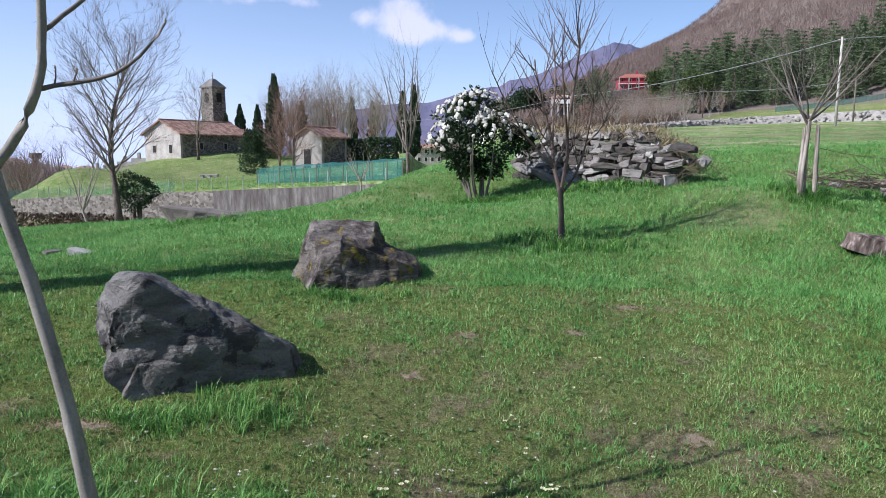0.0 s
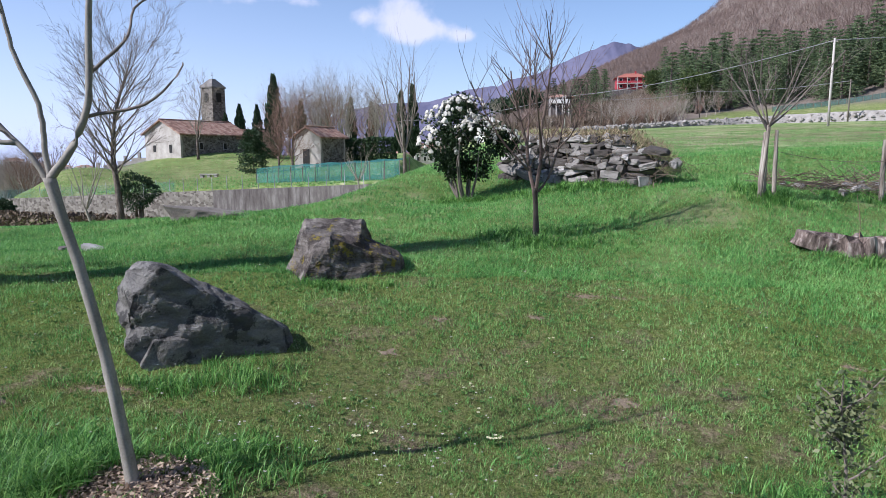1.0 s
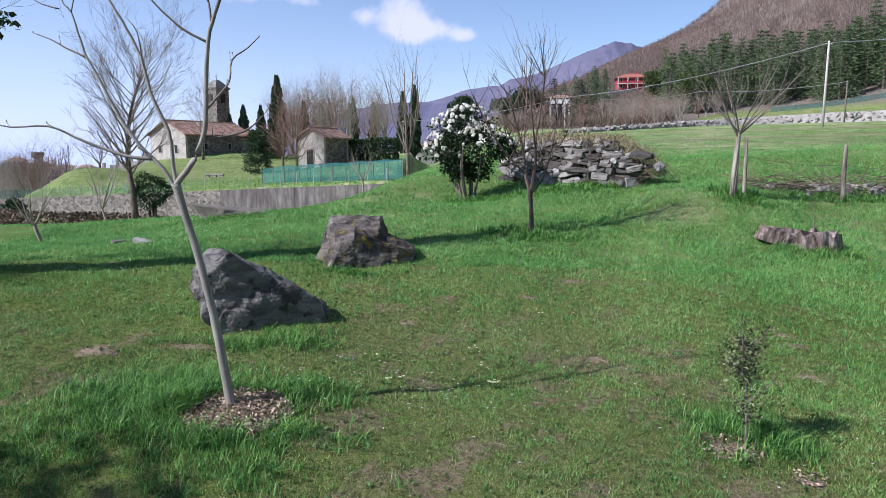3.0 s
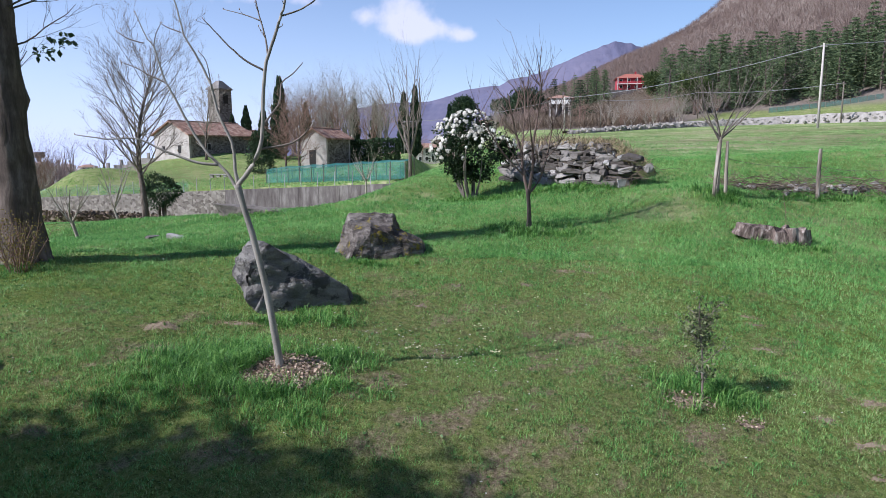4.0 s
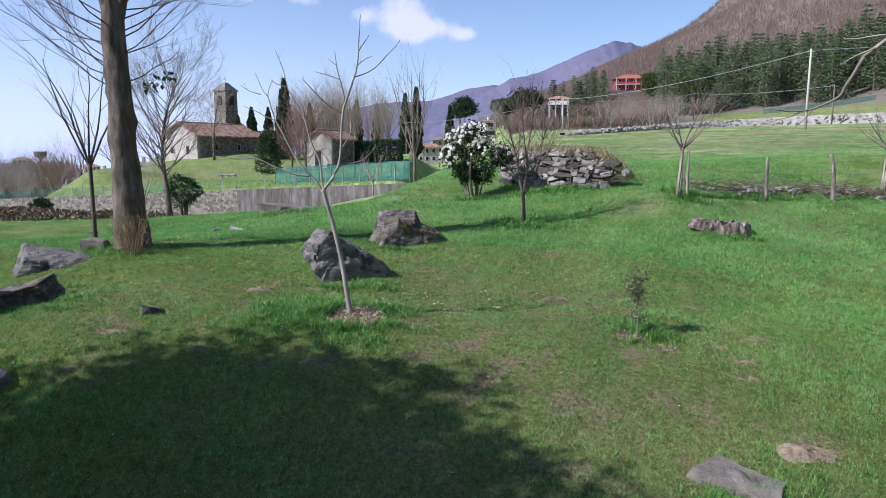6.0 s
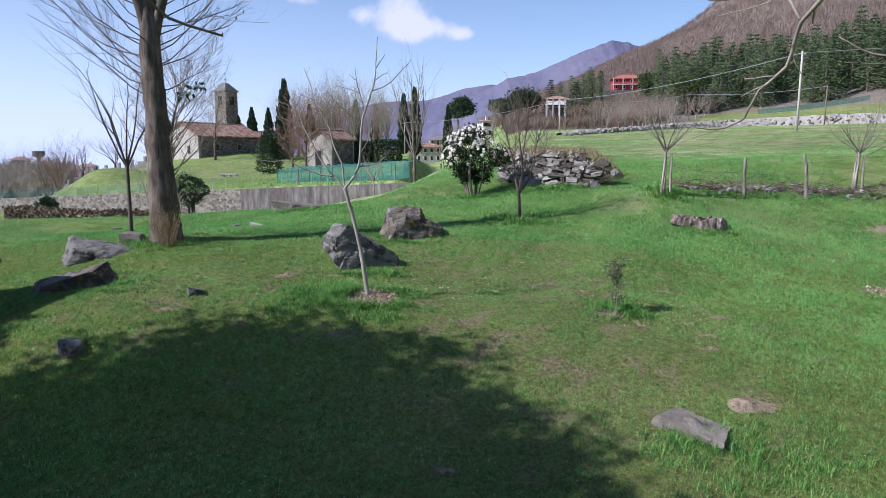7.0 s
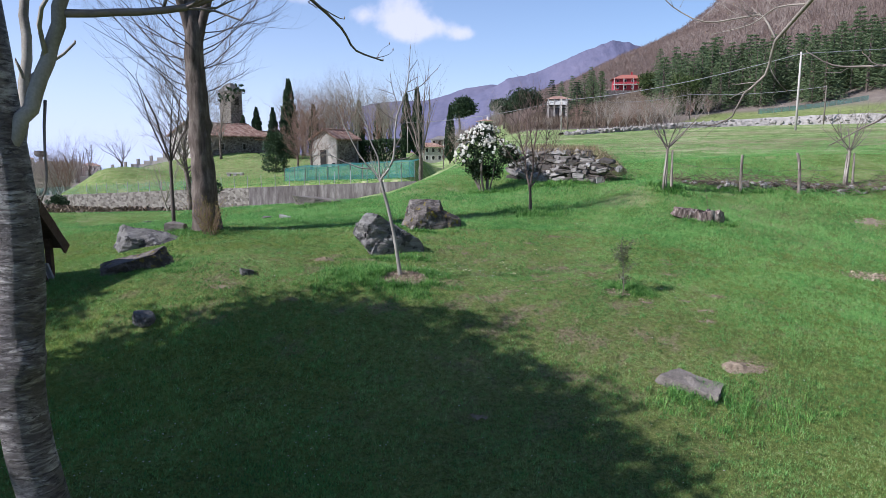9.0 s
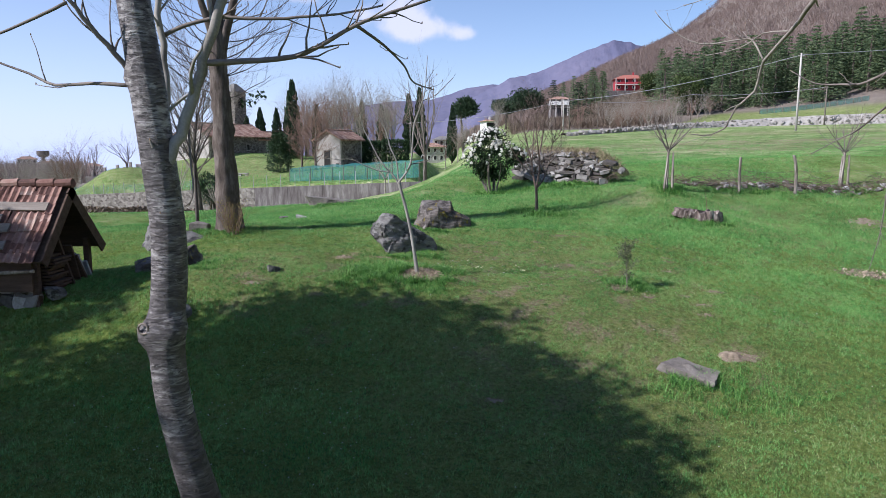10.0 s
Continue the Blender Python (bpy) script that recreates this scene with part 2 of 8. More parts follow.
    bands = n.noise(4.0, 7, 0.75, stretch=(2.6, 2.6, 11), distort=0.8)
    fine = n.noise(9, 4, 0.7, stretch=(1.8, 1.8, 9), distort=0.5)
    tone = n.noise(2.2, 5, 0.65, stretch=(1, 1, 1.6))
    c = n.ramp(n.math("ADD", n.math("MULTIPLY", bands, 0.55), n.math("MULTIPLY", tone, 0.45)), (0.4, (0.045, 0.036, 0.036)), (0.5, (0.13, 0.112, 0.11)), (0.56, (0.34, 0.315, 0.3)), (0.64, (0.62, 0.59, 0.57)))
    dash = n.ramp(fine, (0.55, 0.0), (0.6, 1.0))
    c = n.mix(n.math("MULTIPLY", dash, 0.9), c, (0.03, 0.025, 0.025))
    stain = n.ramp(n.noise(1.7, 6, 0.68), (0.47, 0.0), (0.6, 1.0))
    c = n.mix(n.math("MULTIPLY", stain, 0.7), c, (0.055, 0.045, 0.045))
    n.done(c, n.ramp(fine, (0.3, 0.34), (0.7, 0.7)), n.math("SUBTRACT", bands, n.math("MULTIPLY", dash, 0.7)), 0.8, 0.01, 0.5)
    n = Nodes("old_bark")
    ridge = n.noise(9, 6, 0.7, stretch=(1, 1, 0.18), distort=0.4)
    c = n.ramp(n.math("ADD", n.math("MULTIPLY", ridge, 0.6), n.math("MULTIPLY", n.noise(2.2, 5, 0.6), 0.4)), (0.34, (0.035, 0.028, 0.024)), (0.5, (0.115, 0.092, 0.078)), (0.68, (0.26, 0.22, 0.19)))
    n.done(c, 0.9, ridge, 0.9, 0.03, 0.15)
    soft_mat("twig", (0.1, 0.08, 0.07), (0.26, 0.22, 0.19), 5, 0.8, 0.2, 0.004)
    soft_mat("dark_twig", (0.05, 0.04, 0.036), (0.15, 0.125, 0.11), 5, 0.85, 0.2, 0.004)
    soft_mat("pale_twig", (0.17, 0.145, 0.12), (0.42, 0.37, 0.31), 5, 0.8, 0.2, 0.004)
    soft_mat("brown_bark", (0.13, 0.1, 0.083), (0.33, 0.27, 0.225), 7, 0.8, 0.4, 0.006, stretch=(1, 1, 0.3))
    soft_mat("red_bark", (0.075, 0.05, 0.042), (0.2, 0.145, 0.12), 5, 0.8, 0.3, 0.004)
    soft_mat("red_twig", (0.14, 0.085, 0.065), (0.3, 0.2, 0.155), 4, 0.8, 0.2, 0.004)
    soft_mat("bud", (0.2, 0.13, 0.08), (0.33, 0.24, 0.14), 20, 0.7)
    n = Nodes("split_wood")
    f = n.noise(14, 5, 0.65, stretch=(1, 1, 0.12))
    n.done(n.ramp(f, (0.36, (0.1, 0.08, 0.065)), (0.52, (0.23, 0.195, 0.165)), (0.68, (0.42, 0.38, 0.33))), 0.85, f, 0.6, 0.01, 0.2)
    n = Nodes("rotten_wood")
    f = n.noise(10, 6, 0.7, stretch=(1, 1, 0.2))
    n.done(n.ramp(f, (0.38, (0.04, 0.03, 0.026)), (0.52, (0.17, 0.13, 0.112)), (0.66, (0.42, 0.365, 0.325))), 0.9, f, 0.8, 0.03, 0.15)

    # foliage
    leaf_mat("laurel_leaf", (0.01, 0.022, 0.009), (0.038, 0.07, 0.025))
    leaf_mat("cypress_leaf", (0.014, 0.032, 0.016), (0.045, 0.08, 0.035), 0.15, 0.7)
    leaf_mat("cedar_leaf", (0.055, 0.095, 0.05), (0.2, 0.255, 0.13), 0.4, 0.8, 0.1)
    leaf_mat("pine_leaf", (0.035, 0.06, 0.022), (0.115, 0.15, 0.055), 0.3, 0.8, 0.1)
    leaf_mat("hedge_leaf", (0.012, 0.03, 0.012), (0.045, 0.085, 0.03), 0.15, 0.6)
    leaf_mat("holly_leaf", (0.02, 0.04, 0.014), (0.22, 0.24, 0.12), 0.15, 0.35)
    leaf_mat("spring_bud_leaf", (0.12, 0.09, 0.02), (0.3, 0.26, 0.06), 0.3)
    leaf_mat("petal", (0.42, 0.4, 0.34), (0.74, 0.71, 0.65), 0.2, 0.7)
    leaf_mat("primrose", (0.66, 0.62, 0.36), (0.84, 0.82, 0.58), 0.25, 0.6)
    leaf_mat("bare_crown", (0.16, 0.125, 0.115), (0.33, 0.27, 0.25), 0.2, 0.9, 0.1)
    leaf_mat("wood_far", (0.185, 0.138, 0.118), (0.3, 0.232, 0.2), 0.2, 0.9, 0.1)
    leaf_mat("dead_leaf", (0.12, 0.08, 0.058), (0.52, 0.41, 0.31), 0.1, 0.8, 0.15)
    leaf_mat("bramble", (0.09, 0.065, 0.05), (0.24, 0.19, 0.14), 0.0, 0.9, 0.1)

    # buildings
    n = Nodes("plaster")
    st, gr = n.noise(0.7, 6, 0.65), n.noise(9, 5, 0.7)
    c = n.ramp(n.math("ADD", n.math("MULTIPLY", st, 0.6), n.math("MULTIPLY", gr, 0.4)), (0.36, (0.27, 0.24, 0.21)), (0.52, (0.44, 0.405, 0.37)), (0.7, (0.62, 0.585, 0.55)))
    n.done(c, 0.92, gr, 0.4, 0.03, 0.15)
    n = Nodes("rubble_masonry")
    cell = n.voronoi(2.6, "F1", stretch=(1, 1, 1.6), out="Color")
    edge = n.voronoi(2.6, "DISTANCE_TO_EDGE", stretch=(1, 1, 1.6))
    sepc = n.add("ShaderNodeSeparateColor")
    n.link(cell, sepc.inputs[0])
    c = n.ramp(sepc.outputs[0], (0.1, (0.11, 0.093, 0.08)), (0.9, (0.29, 0.26, 0.23)))
    c = n.mix(n.ramp(edge, (0.0, 1.0), (0.07, 0.0)), c, (0.2, 0.185, 0.165))
    n.done(c, 0.92, n.ramp(edge, (0.0, 0.0), (0.12, 1.0)), 0.6, 0.05, 0.15)
    n = Nodes("concrete")
    run = n.noise(1.1, 6, 0.7, stretch=(1.6, 1.6, 0.35))
    c = n.ramp(run, (0.33, (0.075, 0.062, 0.06)), (0.52, (0.14, 0.123, 0.118)), (0.7, (0.25, 0.23, 0.22)))
    n.done(c, 0.9, n.noise(7, 5, 0.7), 0.4, 0.03, 0.2)
    n = Nodes("old_tile")
    rnd = n.geo.outputs["Random Per Island"]
    f = n.math("ADD", n.math("MULTIPLY", rnd, 0.5), n.math("MULTIPLY", n.noise(4, 6, 0.7), 0.6))
    c = n.ramp(f, (0.25, (0.13, 0.06, 0.045)), (0.5, (0.31, 0.13, 0.085)), (0.72, (0.42, 0.21, 0.14)), (0.9, (0.45, 0.34, 0.27)))
    n.done(c, 0.85, n.noise(30, 4), 0.4, 0.006, 0.25)
    n = Nodes("roof_tile")
    rnd = n.add("ShaderNodeObjectInfo").outputs["Random"]
    f = n.math("ADD", n.math("MULTIPLY", rnd, 0.5), n.math("MULTIPLY", n.noise(9, 6, 0.7, n.geo.outputs["Position"]), 0.6))
    c = n.ramp(f, (0.25, (0.08, 0.045, 0.038)), (0.48, (0.2, 0.105, 0.085)), (0.72, (0.33, 0.2, 0.165)), (0.9, (0.48, 0.39, 0.34)))
    n.done(c, 0.85, n.noise(60, 4), 0.4, 0.004, 0.25)
    n = Nodes("far_tile")
    wv = n.add("ShaderNodeTexWave")
    wv.wave_type, wv.bands_direction = "BANDS", "X"
    wv.inputs["Scale"].default_value, wv.inputs["Distortion"].default_value = 1.6, 1.5
    n.link(n.co.outputs["Object"], wv.inputs["Vector"])
    c = n.ramp(n.noise(1.2, 6, 0.7), (0.36, (0.19, 0.115, 0.092)), (0.5, (0.35, 0.205, 0.155)), (0.64, (0.49, 0.37, 0.3)))
    n.done(c, 0.9, wv.outputs["Fac"], 0.6, 0.06, 0.2)
    soft_mat("bright_tile", (0.28, 0.09, 0.07), (0.4, 0.16, 0.12), 1.5, 0.85)
    leaf_mat("weed_leaf", (0.05, 0.12, 0.03), (0.13, 0.24, 0.06), 0.25, 0.5)
    soft_mat("stone_slate", (0.12, 0.11, 0.105), (0.27, 0.255, 0.24), 1.5, 0.85, 0.5, 0.04)
    soft_mat("red_plaster", (0.3, 0.035, 0.045), (0.4, 0.06, 0.07), 0.4, 0.85)
    soft_mat("white_plaster", (0.62, 0.6, 0.56), (0.78, 0.76, 0.72), 0.5, 0.9)
    # near-black that holds the shade inside windows, doors and the belfry
    soft_mat("shade_opening", (0.015, 0.014, 0.013), (0.03, 0.028, 0.026), 3, 0.6)
    soft_mat("weathered_board", (0.15, 0.12, 0.1), (0.34, 0.3, 0.265), 4, 0.9, 0.5, 0.006, 40, stretch=(0.3, 3, 3))
    soft_mat("brown_board", (0.05, 0.03, 0.022), (0.13, 0.085, 0.065), 4, 0.85, 0.5, 0.006, 40, stretch=(0.4, 3, 3))
    soft_mat("green_board", (0.09, 0.1, 0.07), (0.19, 0.2, 0.14), 4, 0.85, 0.4, 0.004, 40)
    soft_mat("pale_rock", (0.09, 0.077, 0.067), (0.27, 0.24, 0.21), 4.0, 0.95, 0.8, 0.05, 40)
    soft_mat("grey_sheet", (0.3, 0.31, 0.33), (0.46, 0.47, 0.5), 4, 0.6)
    soft_mat("pole_wood", (0.33, 0.3, 0.27), (0.55, 0.52, 0.48), 2, 0.85, 0.4, 0.01, 30, stretch=(3, 3, 0.3))
    soft_mat("dark_pole", (0.1, 0.085, 0.07), (0.22, 0.19, 0.16), 2, 0.85)
    soft_mat("steel", (0.28, 0.28, 0.28), (0.42, 0.42, 0.41), 6, 0.5)
    soft_mat("cable", (0.2, 0.2, 0.21), (0.33, 0.33, 0.34), 3, 0.6)
    soft_mat("soil", (0.12, 0.09, 0.062), (0.36, 0.285, 0.21), 9, 0.95, 0.8, 0.03)
    soft_mat("mulch_soil", (0.1, 0.07, 0.052), (0.3, 0.22, 0.165), 20, 0.95, 0.9, 0.02)
    soft_mat("gravel_bank", (0.19, 0.175, 0.155), (0.44, 0.41, 0.38), 1.2, 0.95, 0.9, 0.2, 9)
    soft_mat("turf_mound", (0.07, 0.1, 0.03), (0.2, 0.2, 0.08), 3, 0.95, 0.9, 0.04)
    # far slopes: haze of a kilometre and more of air is painted in blue
    soft_mat("haze_tinted_ridge", (0.1, 0.105, 0.17), (0.165, 0.155, 0.22), 0.004, 1.0, 0.9, 30, 0.02, spec=0.0)
    # green shade netting, part open
    for name, cover in (("green_net", 0.6), ("pale_net", 0.22), ("roof_net", 0.72)):
        n = Nodes(name)
        f = n.noise(1.2, 5, 0.6)
        n.put(n.ramp(f, (0.3, (0.012, 0.1, 0.085)), (0.7, (0.035, 0.21, 0.18))), n.bsdf.inputs["Base Color"])
        n.bsdf.inputs["Roughness"].default_value = 0.7
        tr, ms = n.add("ShaderNodeBsdfTransparent"), n.add("ShaderNodeMixShader")
        ms.inputs[0].default_value = cover
        n.link(tr.outputs[0], ms.inputs[1]), n.link(n.bsdf.outputs[0], ms.inputs[2])
        n.link(ms.outputs[0], n.nt.nodes["Material Output"].inputs["Surface"])
        MATS[name] = n.m


make_materials()


# ---- building helpers ----
class Geo:
    """Collects vertices and faces for one mesh."""

    def __init__(self):
        self.v, self.f = [], []

    def face(self, *pts):
        n = len(self.v)
        self.v += [tuple(p) for p in pts]
        self.f.append(tuple(range(n, n + len(pts))))
        return self

    def box(self, lo, hi, m=None, taper=0.0):
        n = len(self.v)
        (x0, y0, z0), (x1, y1, z1) = lo, hi
        t = taper
        pts = [(x0, y0, z0), (x1, y0, z0), (x1, y1, z0), (x0, y1, z0), (x0 + t, y0 + t, z1), (x1 - t, y0 + t, z1), (x1 - t, y1 - t, z1), (x0 + t, y1 - t, z1)]
        self.v += [tuple(m @ Vector(p)) if m else p for p in pts]
        self.f += [tuple(n + i for i in q) for q in ((3, 2, 1, 0), (4, 5, 6, 7), (0, 1, 5, 4), (1, 2, 6, 5), (2, 3, 7, 6), (3, 0, 4, 7))]
        return self

    def tube(self, pts, radii, sides=6, cap=True, rough=0.0, rng=None):
        n0 = len(self.v)
        pts = [Vector(p) for p in pts]
        up = Vector((0.31, 0.17, 0.93))
        for i, p in enumerate(pts):
            d = (pts[min(i + 1, len(pts) - 1)] - pts[max(i - 1, 0)])
            d = d.normalized() if d.length > 1e-9 else Vector((0, 0, 1))
            a = d.cross(up if abs(d.dot(up)) < 0.95 else Vector((1, 0, 0))).normalized()
            b = d.cross(a)
            for k in range(sides):
                w = 2 * math.pi * k / sides
                r = radii[i] * (1 + (rng.uniform(-rough, rough) if rough else 0))
                self.v.append(tuple(p + a * (r * math.cos(w)) + b * (r * math.sin(w))))
        for i in range(len(pts) - 1):
            for k in range(sides):
                a, b = n0 + i * sides + k, n0 + i * sides + (k + 1) % sides
                self.f.append((a, b, b + sides, a + sides))
        if cap:
            self.f.append(tuple(n0 + k for k in range(sides))[::-1])
            e = n0 + (len(pts) - 1) * sides
            self.f.append(tuple(e + k for k in range(sides)))
        return self

    def leaf(self, p, size, rng, along=None, width=0.45):
        d = Vector((rng.gauss(0, 1), rng.gauss(0, 1), rng.gauss(0, 0.8))).normalized() if along is None else along
        s = d.cross(Vector((rng.gauss(0, 1), rng.gauss(0, 1), rng.gauss(0, 1)))).normalized()
        p = Vector(p)
        return self.face(p, p + d * size * 0.5 + s * size * width * 0.5, p + d * size, p + d * size * 0.5 - s * size * width * 0.5)

    def mesh(self, name, smooth=False):
        me = bpy.data.meshes.new(name)
        me.from_pydata(self.v, [], self.f)
        if smooth:
            me.polygons.foreach_set("use_smooth", [True] * len(me.polygons))
        me.update()
        return me


def fast_mesh(name, verts, faces):
    """A mesh from numpy arrays: verts (n, 3), faces (m, k)."""
    me = bpy.data.meshes.new(name)
    m, k = faces.shape
    me.vertices.add(len(verts)), me.loops.add(m * k), me.polygons.add(m)
    me.vertices.foreach_set("co", verts.astype(np.float32).ravel())
    me.loops.foreach_set("vertex_index", faces.astype(np.int32).ravel())
    me.polygons.foreach_set("loop_start", np.arange(0, m * k, k, dtype=np.int32))
    me.polygons.foreach_set("loop_total", np.full(m, k, dtype=np.int32))
    me.update(calc_edges=True)
    return me


def as_mesh(name, g, smooth):
    if isinstance(g, Geo):
        return g.mesh(name, smooth)
    if isinstance(g, bmesh.types.BMesh):
        me = bpy.data.meshes.new(name)
        g.to_mesh(me)
        g.free()
        if smooth:
            me.polygons.foreach_set("use_smooth", [True] * len(me.polygons))
        return me
    return g


def part(name, g, mat, parent, label="", smooth=False, m=None):
    ob = new(name, as_mesh(name, g, smooth))
    if not ob.data.materials:
        ob.data.materials.append(MATS[mat])
    ob.parent = parent
    if m is not None:
        ob.matrix_basis = m
    return tagged(ob, label)


def thing(name, at_place, label, category, group="", kind="", turn=0.0):
    ob = new(name)
    ob.empty_display_size = 0.2
    ob.matrix_basis = pose(*at_place, 0, 0, turn)
    return tagged(ob, label, category, group, kind)


def solid(name, g, mat, at_place, label, category, group="", kind="", smooth=False, m=None):
    ob = new(name, as_mesh(name, g, smooth))
    if not ob.data.materials:
        ob.data.materials.append(MATS[mat])
    ob.matrix_basis = m if m is not None else pose(*at_place)
    return tagged(ob, label, category, group, kind)


def sstep(a, b, x):
    t = np.clip((np.asarray(x, float) - a) / (b - a), 0, 1)
    return t * t * (3 - 2 * t)


# ---- the lie of the land ----
def bump(x, y, cx, cy, h, rx, ry=None):
    return h * np.exp(-((x - cx) / rx) ** 2 - ((y - cy) / (ry or rx)) ** 2)


WALL_A, WALL_B = Vector((-62.0, 82.0)), Vector((-3.0, 51.2))     # the foot of the terrace wall
WALL_DIR = (WALL_B - WALL_A).normalized()
WALL_NORM = Vector((-WALL_DIR.y, WALL_DIR.x))                     # towards the church


def lawn(x, y):
    """The garden: a bank near the start, a gentle rise to the ruined wall."""
    x, y = np.clip(x, -11, 15), np.clip(y, -12, 17)
    u, v = x / 8, y / 8
    s, q = np.tanh((y - 0.5) / 1.6), np.tanh((y - 10.5) / 2.0)
    z = -0.749 + 0.026 * u + 0.501 * v - 0.162 * u * u + 0.337 * u * v + 0.115 * v * v + 0.459 * s - 0.257 * s * u - 0.099 * s * u * u - 0.018 * q + 0.288 * q * u + 0.05 * u * u * v
    z = z + bump(x, y, 5.7, 11.4, 0.36, 1.5) - bump(x, y, 0.85, 14.5, 0.28, 1.6) - bump(x, y, 0.6, 4.2, 0.14, 1.5) + bump(x, y, -4.6, 2.8, 0.16, 1.4) + bump(x, y, 6.3, 9, 0.12, 1.2)
    z = z + bump(x, y, -1.4, 2.7, 0.05, 0.8) - bump(x, y, 12.5, 13, 0.25, 2) + bump(x, y, -6.2, 6.3, 0.13, 1.3) - bump(x, y, -9, 4, 0.25, 2.0) + bump(x, y, -5.4, 4.75, 0.1, 0.5, 0.35) + bump(x, y, -2.98, 3.68, 0.07, 0.22, 0.16)
    return z


def far_land(x, y):
    """Valley, church hill, meadow and mountainside."""
    right = 1.25 + 0.04 * (y - 14) + 0.030 * x
    left = 0.2 - 0.085 * (y - 14) - 0.02 * np.clip(-x - 8, 0, 40) + 0.022 * np.clip(x, -25, 5) * np.clip((y - 14) / 40, 0, 1)
    left = np.maximum(left, -5.4) + bump(x, y, -3, 52, 1.9, 8, 10)
    w = sstep(-0.06, 0.16, (x + 3.0) / np.maximum(y, 8))
    front = left * (1 - w) + right * w
    # terrace behind the wall
    d = (x - WALL_A.x) * WALL_NORM.x + (y - WALL_A.y) * WALL_NORM.y
    k = np.clip(((x - WALL_A.x) * WALL_DIR.x + (y - WALL_A.y) * WALL_DIR.y) / (WALL_B - WALL_A).length, -1.0, 1.4)
    wall_top = -4.0 + 3.6 * k
    terrace = wall_top + 0.072 * np.clip(d, 0, 60) + bump(x, y, -41, 112, 3.0, 17, 15) + bump(x, y, -46, 84, 2.6, 7, 8)
    in_left = sstep(0.02, -0.03, (x + 3.0) / np.maximum(y, 8))
    up = sstep(0.9, 1.6, d) * in_left
    z = front * (1 - up) + terrace * up
    behind = sstep(60, 150, y) * (1 - in_left)
    # the land drops to the west, past the churchyard, down to the plain
    west = sstep(-0.56, -0.68, x / np.maximum(y, 20)) * sstep(70, 90, y) + sstep(-62, -85, x)
    west = np.clip(west, 0, 1)
    z = z * (1 - west) + (-6 - 0.016 * np.clip(np.hypot(x, y) - 90, 0, 1800)) * west
    north = sstep(150, 420, y) * (1 - sstep(-0.02, 0.05, x / np.maximum(y, 20)))
    z = z - north * (0.02 * (y - 150))
    # mountainside to the east: steeper the further round to the right
    r = np.hypot(x, y)
    a = np.where(y > 1, x / np.maximum(y, 1), 3.0)
    rise = np.interp(a, (-0.1, 0.05, 0.12, 0.2, 0.30, 0.38, 0.5, 0.7, 1.2), (0.0, 0.018, 0.034, 0.058, 0.108, 0.152, 0.225, 0.33, 0.42))
    far_share = np.clip((r - 150) / 550, 0, 1) ** 1.35
    slope = rise * 700 * far_share * (1 + 0.07 * np.sin(a * 19 + r * 0.006) + 0.05 * np.sin(r * 0.021 + a * 9))
    # the field above the road tilts up towards the cedars
    z = z + 0.8 * sstep(114, 152, y) * sstep(0.27, 0.36, a)
    return z + np.where((y > 1) | (x > 0), slope, 0)


def ground_z(x, y):
    x, y = np.asarray(x, float), np.asarray(y, float)
    lo = 12.5 + 2.5 * sstep(-3, 2, x)
    w = sstep(0, 1, (y - lo) / (6 + 3 * sstep(-3, 2, x))) + sstep(-10, -17, x) * sstep(2, 12, y) + sstep(14, 24, x)
    w = np.clip(w, 0, 1)
    near = np.exp(-((x / 14) ** 2 + ((y - 4) / 16) ** 2))
    rough = near * (0.02 * np.sin(x * 2.7 + 1.3 * np.sin(y * 1.9)) * np.sin(y * 3.1 + x) + 0.012 * np.sin(x * 7.3 + y * 2.1) * np.sin(y * 6.7 - x * 1.7))
    return lawn(x, y) * (1 - w) + far_land(x, np.maximum(y, 8)) * w + rough


def gz(x, y):
    return float(ground_z(x, y))


def wave(x, y):
    return (np.sin(x * 1.3 + 2.1 * np.sin(y * 0.8)) * np.sin(y * 1.7 + 1.4 * np.sin(x * 0.9 + 1)) + 0.6 * np.sin(x * 3.9 + y * 1.1 + 2) * np.sin(y * 4.3 - x * 1.7) + 0.35 * np.sin(x * 9.1 - y * 3) * np.sin(y * 8.3 + x * 2)) / 1.95


def worn_patch(x, y):
    """Where the lawn is thin and dry: 1 at the heart of a worn spot."""
    spot = sstep(0.12, 0.5, wave(x * 2.1 + 1.7, y * 2.1) + 0.35 * wave(x * 5.3, y * 5.3 + 2))
    share = 0.22 + bump(x, y, 0.8, 3.6, 0.75, 3.6, 3.2) + bump(x, y, 1.8, 0.4, 0.45, 3.0, 2.0) + bump(x, y, -4.2, 2.2, 0.7, 2.2, 1.5) + bump(x, y, -2.6, 3.9, 0.4, 1.0, 0.7)
    return spot * np.clip(share, 0, 1) * sstep(11, 7.5, y)


